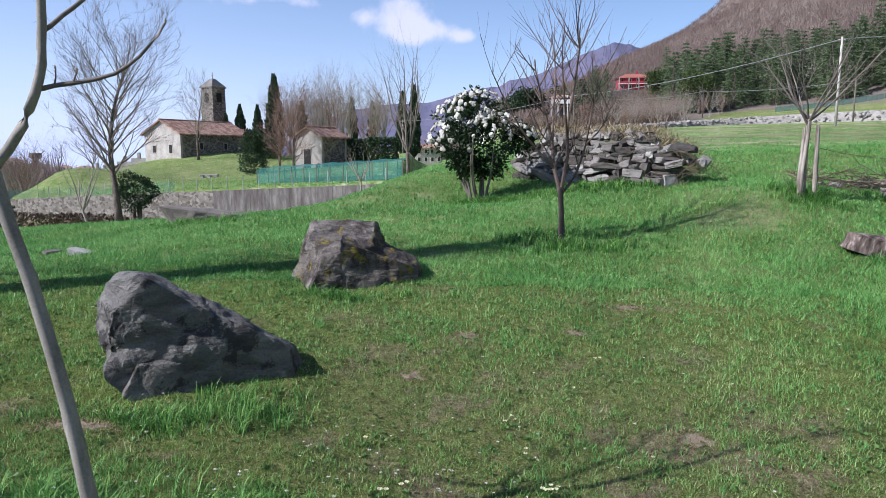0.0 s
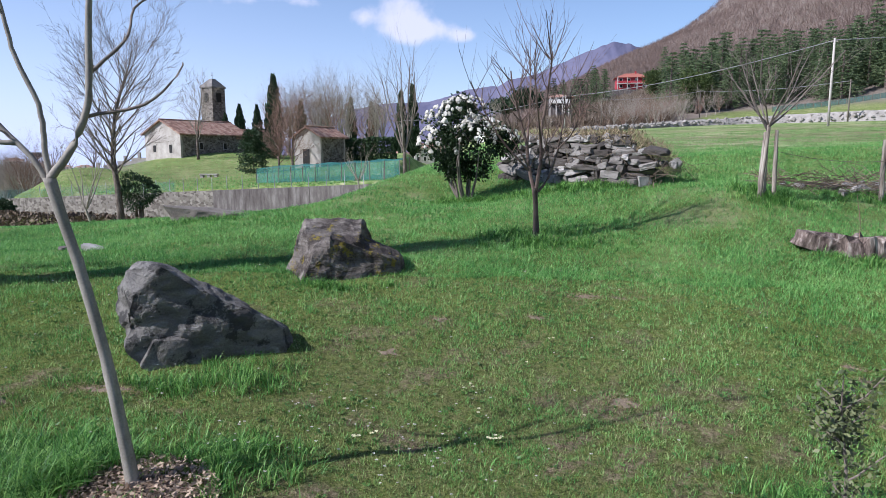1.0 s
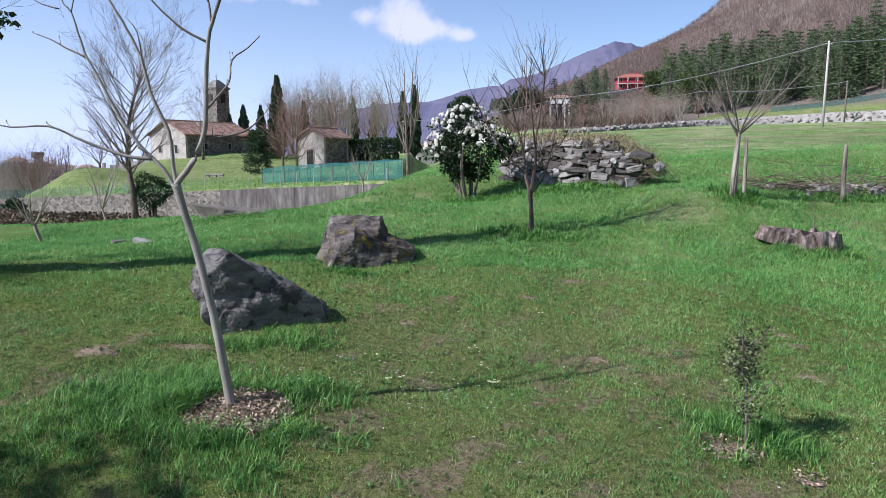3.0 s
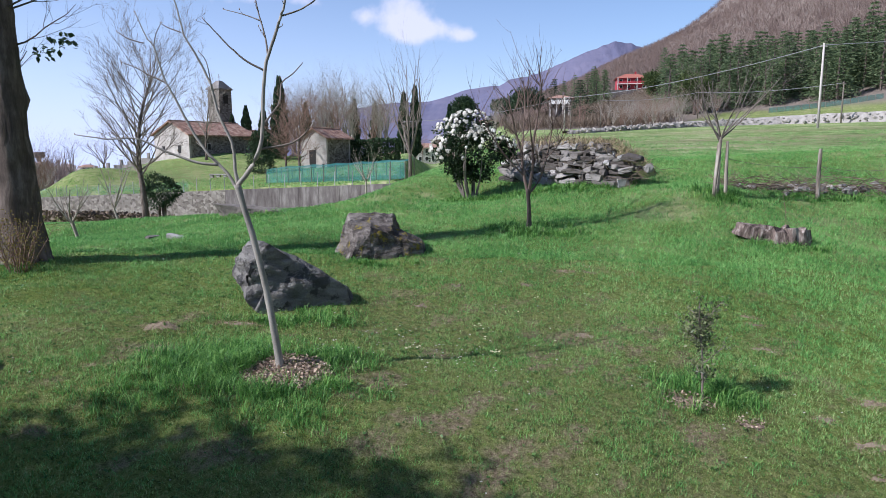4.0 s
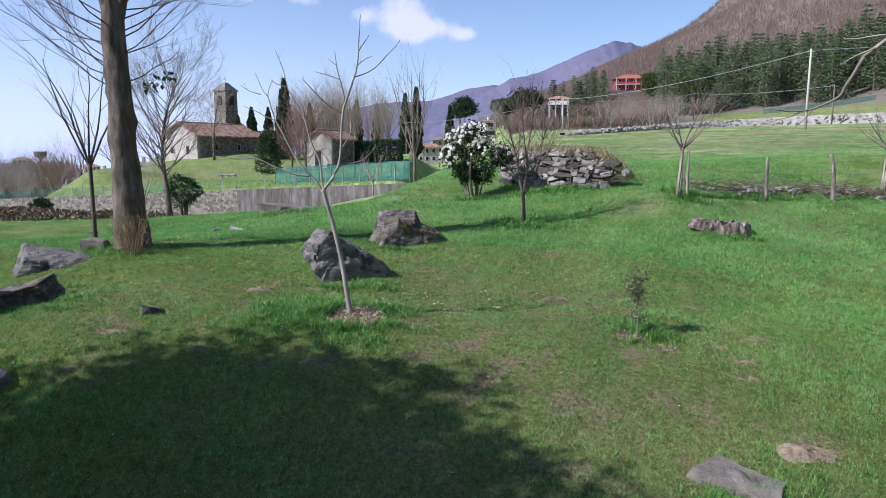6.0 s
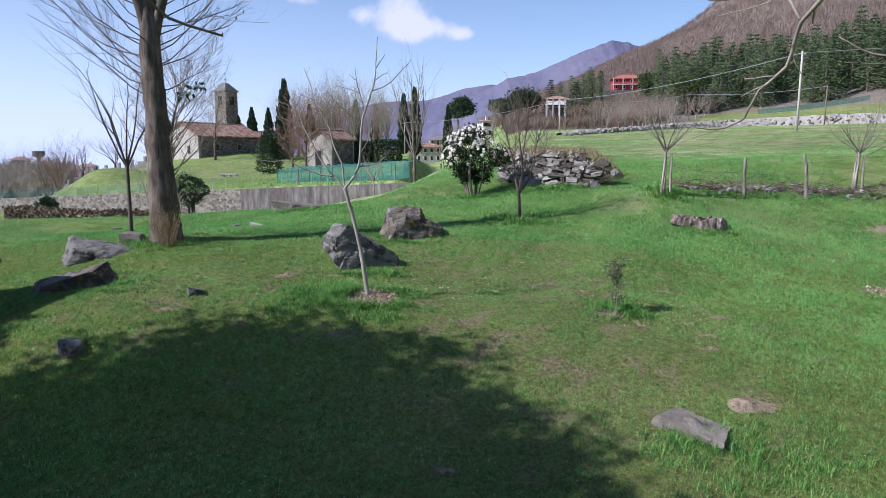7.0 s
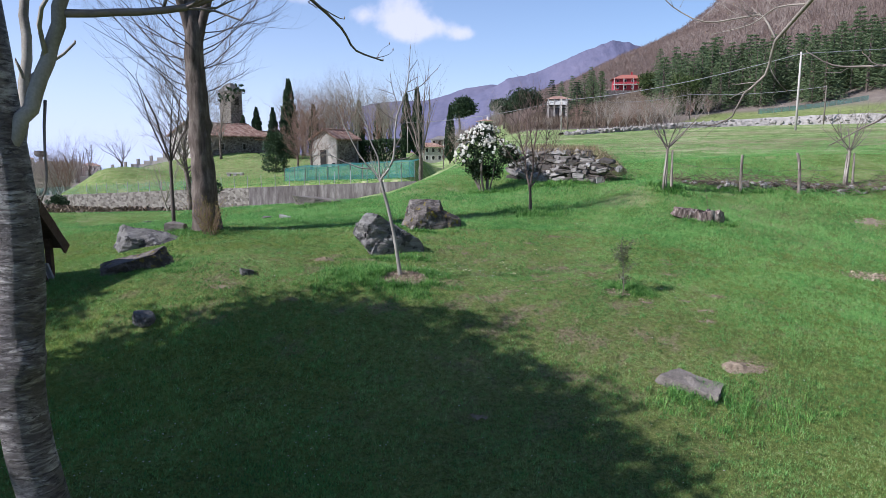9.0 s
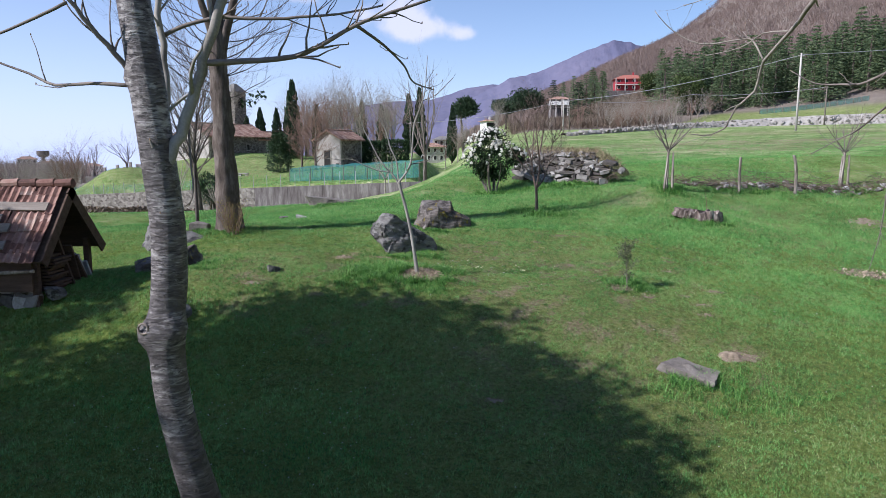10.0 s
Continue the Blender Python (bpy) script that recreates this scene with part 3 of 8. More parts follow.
def build_ground():
    nx, ny = 460, 480
    us, vs = np.linspace(-7.0, 7.0, nx), np.linspace(-5.9, 7.1, ny)
    xs, ys = 3.2 * np.sinh(us), 4.0 + 3.6 * np.sinh(vs)
    gx, gy = np.meshgrid(xs, ys)
    z = ground_z(gx, gy)
    verts = np.stack([gx.ravel(), gy.ravel(), z.ravel()], 1)
    i = np.arange(nx * ny).reshape(ny, nx)
    faces = np.stack([i[:-1, :-1].ravel(), i[:-1, 1:].ravel(), i[1:, 1:].ravel(), i[1:, :-1].ravel()], 1)
    me = fast_mesh("ground", verts, faces)
    me.polygons.foreach_set("use_smooth", [True] * len(me.polygons))
    x, y = verts[:, 0], verts[:, 1]
    a, r = x / np.maximum(y, 1), np.hypot(x, y)
    wood = np.clip(sstep(0.08, 0.13, a) * sstep(138, 146, r - 30 * sstep(0.33, 0.42, a)) + sstep(-0.42, -0.5, a) * sstep(90, 110, y) + sstep(-60, -80, x) + sstep(70, 100, x) * sstep(60, 20, y), 0, 1)
    dry = np.clip(bump(x, y, 0.6, 4.6, 0.55, 3.4, 2.8) + bump(x, y, 1.6, 0.6, 0.5, 3.2, 2.0) + bump(x, y, -0.5, -2.0, 0.3, 4.0, 2.0) + bump(x, y, -4.6, 2.6, 0.6, 1.6, 1.4) + bump(x, y, 8.5, 9, 0.5, 2.5, 3) + bump(x, y, 36, 66, 1.0, 26, 9) + bump(x, y, 22, 40, 1.3, 16, 6) + bump(x, y, -6, 20, 0.5, 5, 3) + bump(x, y, -34, 90, 0.6, 26, 18) + bump(x, y, 14, 30, 0.75, 9, 3.5) + bump(x, y, 30, 31, 0.6, 10, 2.5) + 0.4 * sstep(118, 130, y) * sstep(0.25, 0.3, a), 0, 1)
    dry = np.clip(np.maximum(dry * 0.7, worn_patch(x, y)), 0, 1)
    field = np.maximum(0.5 * sstep(6, 10, y), sstep(15, 26, y)) * (1 - wood) * (1 - 0.6 * sstep(118, 130, y) * sstep(0.25, 0.3, a)) * (1 - 0.55 * sstep(-0.1, -0.14, a) * sstep(56, 64, y))
    ca = me.color_attributes.new("zone", "FLOAT_COLOR", "POINT")
    ca.data.foreach_set("color", np.stack([wood, dry, field, np.ones_like(x)], 1).astype(np.float32).ravel())
    solid("ground", me, "lawn", (0, 0, 0), "green spring lawn and meadow with worn dry patches, rising to wooded slopes", "ground", kind="structure")


build_ground()


def far_ridges():
    """Two mountain ridges far behind the valley."""
    for name, dist, shape in (("mountain_ridge", 3300, ((-0.06, 0.02), (0.0, 0.045), (0.04, 0.078), (0.079, 0.0985), (0.099, 0.107), (0.136, 0.115), (0.177, 0.133), (0.21, 0.148), (0.235, 0.157), (0.249, 0.161), (0.27, 0.158), (0.30, 0.15), (0.36, 0.12), (0.5, 0.06))),
                              ("mountain_backdrop", 4100, ((-0.26, 0.0), (-0.2, 0.04), (-0.15, 0.06), (-0.123, 0.066), (-0.078, 0.074), (-0.02, 0.0755), (0.013, 0.085), (0.038, 0.095), (0.079, 0.098), (0.12, 0.09), (0.4, 0.05)))):
        g = Geo()
        n, rows = 160, 7
        a0, a1 = shape[0][0], shape[-1][0]
        for j in range(rows + 1):
            f = j / rows
            for i in range(n + 1):
                a = a0 + (a1 - a0) * i / n
                h = float(np.interp(a, [s[0] for s in shape], [s[1] for s in shape])) * dist
                h += noise.noise((a * 34, dist, 0)) * 12 + noise.noise((a * 120, dist, 4)) * 5
                y = dist - (1 - f) * 900
                z = -60 + (h + 60) * f ** 1.2 + (noise.noise((a * 25, f * 3, 8)) * 60 * f * (1 - f) * 2)
                g.v.append((a * dist, y, z))
        for j in range(rows):
            for i in range(n):
                k = j * (n + 1) + i
                g.f.append((k, k + 1, k + n + 2, k + n + 1))
        solid(name, g, "haze_tinted_ridge", (0, 0, 0), "mountain ridge far behind the valley, haze painted in as blue", "mountain", kind="structure", smooth=True)


far_ridges()


# ---- trees ----
def wander(p, d, length, steps, bend, lift, rng):
    """A crooked line of points from p along d."""
    pts, d = [Vector(p)], Vector(d).normalized()
    for _ in range(steps):
        d = (d + Vector((rng.gauss(0, bend), rng.gauss(0, bend), rng.gauss(0, bend) + lift))).normalized()
        pts.append(pts[-1] + d * (length / steps))
    return pts


def grow(g, p, d, length, r, depth, rng, fork=(3, 5), shrink=(0.45, 0.7), spread=0.8, bend=0.13, lift=0.06, thin=0.35, sides=5, start=0.25, least=0.0015):
    """A limb with side branches, down to the twigs."""
    steps = 6 if depth > 1 else 4
    pts = wander(p, d, length, steps, bend, lift, rng)
    radii = [r * (1 - (1 - thin) * i / steps) for i in range(steps + 1)]
    g.tube(pts, radii, max(3, sides), cap=False)
    if depth <= 0:
        return
    for _ in range(rng.randint(*fork)):
        t = rng.uniform(start, 1.0) * steps
        i = min(int(t), steps - 1)
        q = pts[i].lerp(pts[i + 1], t - i)
        ax = (pts[i + 1] - pts[i]).normalized()
        side = ax.cross(Vector((rng.gauss(0, 1), rng.gauss(0, 1), rng.gauss(0, 1)))).normalized()
        nd = (ax + side * rng.uniform(spread * 0.6, spread * 1.3)).normalized()
        k = rng.uniform(*shrink)
        grow(g, q, nd, length * k, max(radii[i] * 0.45, least), depth - 1, rng, fork, shrink, spread, bend, lift, thin, sides - 1, start, least)


def bare_tree(name, place, label, height, r, seed, bark="old_bark", twig="twig", trunk_share=0.3, limbs=6, depth=3, spread=0.55, fork=(4, 6), lean=(0, 0), group="", limb_len=0.62, lift=0.07, twig_min=1.0):
    rng = random.Random(seed)
    t = thing(name, place, label, "tree", group)
    h = height * trunk_share
    pts = [Vector((0, 0, -0.15))] + [Vector((lean[0] * k * h + rng.gauss(0, 0.02) * h * 0.3, lean[1] * k * h, k * h)) for k in (0.03, 0.15, 0.35, 0.6, 0.85, 1.0)]
    radii = [r * 1.5, r * 1.35, r * 1.08, r, r * 0.93, r * 0.9, r * 0.86]
    part("trunk", Geo().tube(pts, radii, 10, rough=0.04, rng=rng), bark, t, smooth=True)
    g = Geo()
    for i in range(limbs):
        w = 2 * math.pi * (i + rng.uniform(-0.25, 0.25)) / limbs
        s = spread * rng.uniform(0.6, 1.35)
        d = Vector((math.cos(w) * s, math.sin(w) * s, 1.0))
        at = pts[-1] - Vector((0, 0, rng.uniform(0, 0.18) * h))
        grow(g, at, d, height * limb_len * rng.uniform(0.75, 1.1), r * 0.36 * twig_min, depth, rng, fork, spread=0.7, lift=lift, sides=5)
    part("crown", g, twig, t)
    return t


def crown_tree(name, place, label, h, r, seed, radius, bark="old_bark", twig="twig", base=0.3, count=30, depth=2, fork=(4, 6), rise=0.9, least=0.006, group=""):
    """A bare tree with one leader and an airy rounded crown."""
    rng = random.Random(seed)
    t = thing(name, place, label, "tree", group)
    pts = wander((0, 0, -0.2), (0, 0, 1), h * 0.88, 12, 0.045, 0.02, rng)
    part("trunk", Geo().tube(pts, [r * (1.35 if i == 0 else 1.0) * (1 - 0.85 * (i / 12) ** 0.9) for i in range(13)], 9, rough=0.06, rng=rng), bark, t, smooth=True)
    g = Geo()
    for i in range(count):
        k = base + (0.96 - base) * (i + rng.random()) / count
        j = min(int(k * 12), 11)
        p = pts[j].lerp(pts[j + 1], k * 12 - j)
        reach = radius * math.sqrt(max(0.12, 1 - ((k - 0.55) / 0.62) ** 2)) * rng.uniform(0.8, 1.15)
        w = i * 2.4 + rng.uniform(-0.4, 0.4)
        up = rise * (0.6 + 0.9 * k)
        grow(g, p, (math.cos(w), math.sin(w), up), reach * math.sqrt(1 + 0.5 * up * up), max(r * 0.36 * (1 - 0.75 * k), least), depth, rng, fork, (0.4, 0.68), 0.65, 0.1, 0.07, 0.35, 5, 0.2, least)
    part("crown", g, twig, t)
    return t


def leaf_lump(g, centre, radii, count, size, rng, hollow=0.55, width=0.6):
    """Leaves scattered through the outer shell of an uneven lump."""
    c = Vector(centre)
    ph = [rng.uniform(0, 6.3) for _ in range(3)]
    for _ in range(count):
        d = Vector((rng.gauss(0, 1), rng.gauss(0, 1), rng.gauss(0, 1))).normalized()
        k = rng.uniform(hollow, 1.0) * (1 + 0.16 * math.sin(d.x * 5 + ph[0]) + 0.14 * math.sin(d.y * 6 + ph[1]) + 0.12 * math.sin(d.z * 7 + ph[2]))
        p = c + Vector((d.x * radii[0], d.y * radii[1], d.z * radii[2])) * k
        out = (d + Vector((rng.gauss(0, 0.6), rng.gauss(0, 0.6), rng.gauss(0, 0.6)))).normalized()
        g.leaf(p, size * rng.uniform(0.6, 1.3), rng, out, width)


def cypress(place, h, r, seed, label, group="cypresses"):
    rng = random.Random(seed)
    t = thing("cypress", place, label, "cypress tree", group)
    part("trunk", Geo().tube([(0, 0, -0.3), (0, 0, h * 0.5), (0, 0, h * 0.9)], [r * 0.22, r * 0.14, 0.03], 6), "old_bark", t)
    g = Geo()
    for _ in range(1500):
        k = rng.random() ** 0.85
        prof = r * min(1.0, (k / 0.12) ** 0.6) * (1 - max(0, (k - 0.35) / 0.65) ** 1.6) * (1 + 0.12 * math.sin(k * 30 + seed))
        w = rng.uniform(0, 6.283)
        rr = prof * rng.uniform(0.55, 1.05)
        p = Vector((rr * math.cos(w), rr * math.sin(w), 0.25 + k * (h - 0.4)))
        g.leaf(p, h * 0.07 * rng.uniform(0.6, 1.2), rng, Vector((math.cos(w) * 0.3, math.sin(w) * 0.3, 1)).normalized(), 0.5)
    part("crown", g, "cypress_leaf", t)
    return t


def conifer(place, h, r, seed, label, mat="cedar_leaf", group="conifers on the slope"):
    """A cedar or fir: level tiers of sprays round a straight trunk."""
    rng = random.Random(seed)
    t = thing("conifer", place, label, "conifer", group)
    part("trunk", Geo().tube([(0, 0, -0.5), (0, 0, h * 0.5), (0, 0, h * 0.97)], [r * 0.09, r * 0.06, 0.03], 6), "old_bark", t)
    g = Geo()
    tiers = 17
    for i in range(tiers):
        k = i / (tiers - 1)
        z = h * (0.06 + 0.92 * k)
        reach = r * (1 - k) ** 0.75 * rng.uniform(0.75, 1.15) + 0.2
        for _ in range(int(7 + 8 * (1 - k))):
            w = rng.uniform(0, 6.283)
            l = reach * rng.uniform(0.65, 1.15)
            d = Vector((math.cos(w), math.sin(w), 0))
            for s in range(8):
                q = d * (l * (s + 0.7) / 8) + Vector((rng.gauss(0, 0.15), rng.gauss(0, 0.15), z + l * 0.10 - 0.25 * l * ((s + 0.7) / 8) ** 1.6 + rng.gauss(0, 0.08)))
                dd = (d + Vector((rng.gauss(0, 0.8), rng.gauss(0, 0.8), rng.uniform(-0.4, 0.1)))).normalized()
                g.leaf(q, h * 0.055 * rng.uniform(0.6, 1.4), rng, dd, 0.26)
    part("crown", g, mat, t)
    return t


def round_tree(name, place, label, category, h, r, seed, mat, trunk=0.35, flat=0.6, count=1500, size=0.35, group=""):
    rng = random.Random(seed)
    t = thing(name, place, label, category, group)
    part("trunk", Geo().tube(wander((0, 0, -0.3), (0, 0, 1), h * (trunk + 0.3), 5, 0.05, 0, rng), [r * 0.1, r * 0.08, r * 0.07, r * 0.06, r * 0.05, r * 0.03], 7), "old_bark", t, smooth=True)
    g = Geo()
    for i in range(9):
        w = rng.uniform(0, 6.283)
        k = rng.uniform(0.1, 0.62) * r
        c = (math.cos(w) * k, math.sin(w) * k, h * (1 - (1 - trunk) / 2) + rng.uniform(-0.22, 0.22) * h * (1 - trunk))
        leaf_lump(g, c, (r * 0.5, r * 0.5, r * 0.5 * flat), count // 9, size, rng, 0.3)
    part("crown", g, mat, t)
    return t


# ---- church, tower and farm hut ----
def framed(origin, axis):
    """A pose whose y runs along axis (a plan direction) and whose x points to its right."""
    a = Vector((axis[0], axis[1], 0)).normalized()
    b = Vector((a.y, -a.x, 0))
    m = Matrix.Identity(4)
    m.col[0], m.col[1], m.col[2], m.col[3] = (*b, 0), (*a, 0), (0, 0, 1, 0), (*origin, 1)
    return m


def gable_house(name, m, w, l, eave, ridge, wall, side_wall, roof, label, openings, overhang=0.45, category="house"):
    """x from -w to 0 is the gable's width, y from 0 to l its length; openings: face, place, sill, width, height."""
    t = thing(name, (0, 0, 0), label, category)
    t.matrix_basis = m
    th = 0.4
    base = -2.0
    front = Geo()
    front.v += [(-w, 0, base), (0, 0, base), (0, 0, eave), (-w / 2, 0, ridge), (-w, 0, eave), (-w, th, base), (0, th, base), (0, th, eave), (-w / 2, th, ridge), (-w, th, eave)]
    front.f += [(0, 1, 2, 3, 4), (9, 8, 7, 6, 5), (1, 6, 7, 2), (5, 0, 4, 9), (4, 3, 8, 9), (3, 2, 7, 8)]
    part("gable_wall", front, wall, t)
    back = Geo()
    back.v = [(x, y + l - th, z) for x, y, z in front.v]
    back.f = list(front.f)
    part("gable_wall", back, wall, t)
    part("long_wall", Geo().box((-th, th, base), (-0.003, l - th, eave)), side_wall, t)
    part("long_wall", Geo().box((-w + 0.003, th, base), (-w + th, l - th, eave)), side_wall, t)
    rg = Geo()
    o, tk = overhang, 0.22
    s = (ridge - eave) / (w / 2)
    for sx in (0, 1):
        x0, x1 = (o, -w / 2) if sx == 0 else (-w - o, -w / 2)
        z0, z1 = eave - s * o + 0.02, ridge + 0.02
        n = len(rg.v)
        rg.v += [(x0, -o, z0), (x0, l + o, z0), (x1, l + o, z1), (x1, -o, z1), (x0, -o, z0 + tk), (x0, l + o, z0 + tk), (x1, l + o, z1 + tk), (x1, -o, z1 + tk)]
        rg.f += [tuple(n + i for i in q) for q in ((0, 1, 2, 3), (4, 7, 6, 5), (0, 4, 5, 1), (1, 5, 6, 2), (3, 2, 6, 7), (0, 3, 7, 4))]
    r = part("roof", rg, roof, t)
    part("ridge_cap", Geo().tube([(-w / 2, -o, ridge + tk), (-w / 2, l + o, ridge + tk)], [0.14, 0.14], 6), roof, r)
    for face, at, sill, ow, oh in openings:
        if face == "front":
            fr, hole = ((at - ow / 2 - 0.12, -0.06, sill - 0.12), (at + ow / 2 + 0.12, -0.004, sill + oh + 0.12)), ((at - ow / 2, -0.075, sill), (at + ow / 2, -0.06, sill + oh))
        else:
            fr, hole = ((0.004, at - ow / 2 - 0.1, sill - 0.1), (0.06, at + ow / 2 + 0.1, sill + oh + 0.1)), ((0.06, at - ow / 2, sill), (0.075, at + ow / 2, sill + oh))
        wn = part("window" if oh < 1.8 else "door", Geo().box(*fr), "plaster", t, "stone surround with a dark opening")
        part("pane", Geo().box(*hole), "shade_opening", wn)
    return t


def church():
    c = (-41.0, 106.0, gz(-41.0, 106.0) + 0.2)
    m = framed(c, (0.5, 0.866))
    z0 = c[2]
    gable_house("church", m, 8.6, 14.0, 5.0 - z0, 7.1 - z0, "plaster", "rubble_masonry", "far_tile",
                "small whitewashed stone church with a weathered tile roof", (("front", -2.3, 0.6, 0.7, 1.3), ("front", -6.2, 0.7, 0.7, 1.1), ("side", 4.0, 1.2, 0.6, 1.0), ("side", 9.0, 1.2, 0.6, 1.0)), category="church")
    # lower aisle behind
    c2 = (-35.2, 116.4, gz(-35.2, 116.4))
    gable_house("church_annex", framed(c2, (0.5, 0.866)), 6.0, 9.5, 4.5 - c2[2], 5.9 - c2[2], "rubble_masonry", "rubble_masonry", "far_tile", "low stone church annex with a tile roof", (), category="church")
    t = thing("bell_tower", (0, 0, 0), "square rubble-stone bell tower with a slate pyramid roof", "tower")
    b = (-42.4, 126.0, gz(-41.4, 126.5))
    t.matrix_basis = framed(b, (0.5, 0.866))
    h = 14.0 - b[2]
    part("shaft", Geo().box((-3.2, 0, -1), (0, 3.2, h), taper=0.08), "rubble_masonry", t)
    part("cornice", Geo().box((-3.3, -0.12, h), (0.12, 3.32, h + 0.18)), "stone_slate", t)
    g = Geo()
    g.v += [(-3.35, -0.17, h + 0.18), (0.17, -0.17, h + 0.18), (0.17, 3.37, h + 0.18), (-3.35, 3.37, h + 0.18), (-1.95, 1.25, h + 1.75), (-1.2, 1.25, h + 1.75), (-1.2, 1.95, h + 1.75), (-1.95, 1.95, h + 1.75)]
    g.f += [(0, 1, 5, 4), (1, 2, 6, 5), (2, 3, 7, 6), (3, 0, 4, 7), (4, 5, 6, 7), (3, 2, 1, 0)]
    part("roof", g, "stone_slate", t)
    part("cross", Geo().box((-1.61, 1.57, h + 1.7), (-1.53, 1.63, h + 3.0)).box((-1.9, 1.575, h + 2.4), (-1.25, 1.625, h + 2.5)), "dark_pole", t, "iron cross")
    # flat dark boxes on the shaft carry the shade of the belfry openings
    for x0, x1, y0, y1 in ((-2.15, -1.05, -0.03, 0.12), (-0.12, 0.03, 1.05, 2.15)):
        part("belfry_opening", Geo().box((x0, y0, h - 2.6), (x1, y1, h - 0.9)), "shade_opening", t, "arched belfry opening, its inner shade painted dark")
    # churchyard wall with its piers
    for i in range(10):
        x = -50.5 - i * 2.6
        y = 112.5 + i * 0.5
        z = gz(x, y)
        solid("churchyard_wall", Geo().box((-1.295, -0.2, -1.5), (1.295, 0.2, 0.8)).box((-0.2, -0.26, 0.8), (0.2, 0.26, 1.7)), "plaster", (x, y, gz(x, y) + 0.1),
              "low pale churchyard wall segment with a pier", "wall", "churchyard wall segments")


church()


def hut():
    c = (-16.1, 90.0, gz(-16.1, 90.0))
    gable_house("farm_hut", framed(c, (0.42, 0.907)), 4.3, 6.0, 4.1 - c[2], 5.3 - c[2], "plaster", "rubble_masonry", "far_tile", "small plastered hut with a red tile roof",
                (("front", -2.3, -0.1, 1.1, 2.5), ("front", -0.55, -0.2, 0.5, 0.7)), 0.4, "hut")


hut()


def terrace_wall():
    """The wall below the church field: field stone to the west, concrete to the east."""
    t = thing("terrace_wall", (0, 0, 0), "long stone and concrete retaining wall below the church field", "wall", kind="structure")
    n = 30
    total = (WALL_B - WALL_A).length
    for i in range(n):
        k0, k1 = i / n, (i + 1) / n - 0.0004
        a, b = WALL_A.lerp(WALL_B, k0), WALL_A.lerp(WALL_B, k1)
        top0, top1 = -4.0 + 3.6 * k0, -4.0 + 3.6 * k1
        o = WALL_NORM * 0.9
        g = Geo()
        g.v += [(a.x, a.y, -7), (b.x, b.y, -7), (b.x + o.x, b.y + o.y, -7), (a.x + o.x, a.y + o.y, -7),
                (a.x, a.y, top0), (b.x, b.y, top1), (b.x + o.x, b.y + o.y, top1), (a.x + o.x, a.y + o.y, top0)]
        g.f += [(3, 2, 1, 0), (4, 5, 6, 7), (0, 1, 5, 4), (1, 2, 6, 5), (2, 3, 7, 6), (3, 0, 4, 7)]
        part("wall_section", g, "concrete" if k0 > 0.68 else "rubble_masonry", t)


terrace_wall()


# ---- boulders ----
def hewn(planes, seed, rough, sub=6, radius=1.6, layer=(0.0, 0.0, 1.0), soft=0.05):
    """A block bounded by planes (normal, distance) with broken, layered faces."""
    rng = random.Random(seed)
    off = Vector((rng.uniform(0, 50), rng.uniform(0, 50), rng.uniform(0, 50)))
    lay = Vector(layer).normalized()
    bm = bmesh.new()
    bmesh.ops.create_icosphere(bm, subdivisions=sub, radius=radius)
    unit = [(Vector(n).normalized(), d) for n, d in planes]
    for v in bm.verts:
        p = v.co.copy()
        for _ in range(5):
            for nrm, d in unit:
                e = p.dot(nrm) - d
                if e > 0:
                    p -= nrm * e
        for nrm, d in unit:     # rub the edges round
            e = p.dot(nrm) - d + soft
            if e > 0:
                p -= nrm * (e * e / (4 * soft))
        q = p * (0.9 / max(rough, 0.02) * 0.09) + off
        bed = p.dot(lay)
        step = noise.noise(Vector((bed * 16, p.x * 1.6, p.y * 1.6)) + off)
        p += p.normalized() * rough * (noise.fractal(q, 0.9, 2.0, 7) * 1.5 + noise.ridged_multi_fractal(q * 0.8, 1.0, 2.0, 4, 1.0, 2.0) * 0.3 + 0.4 * step)
        v.co = p
    return bm


def add_block(bm, other, at_place):
    """Joins a second block to a rock."""
    bmesh.ops.translate(other, vec=at_place, verts=other.verts)
    me = bpy.data.meshes.new("rock_piece")
    other.to_mesh(me)
    other.free()
    bm.from_mesh(me)
    bpy.data.meshes.remove(me)


def block_planes(rng, half, bevels=7):
    """A rough box of given half sizes with knocked-off corners."""
    hx, hy, hz = half
    out = []
    for a in range(3):
        for sgn in (-1, 1):
            n = [rng.gauss(0, 0.13), rng.gauss(0, 0.13), rng.gauss(0, 0.13)]
            n[a] = sgn
            out.append((tuple(n), half[a]))
    for _ in range(bevels):
        d = Vector((rng.choice((-1, 1)) * rng.uniform(0.4, 1), rng.choice((-1, 1)) * rng.uniform(0.4, 1), rng.choice((-1, 1)) * rng.uniform(0.4, 1))).normalized()
        out.append((tuple(d), (abs(d.x) * hx + abs(d.y) * hy + abs(d.z) * hz) * rng.uniform(0.72, 0.9)))
    return out


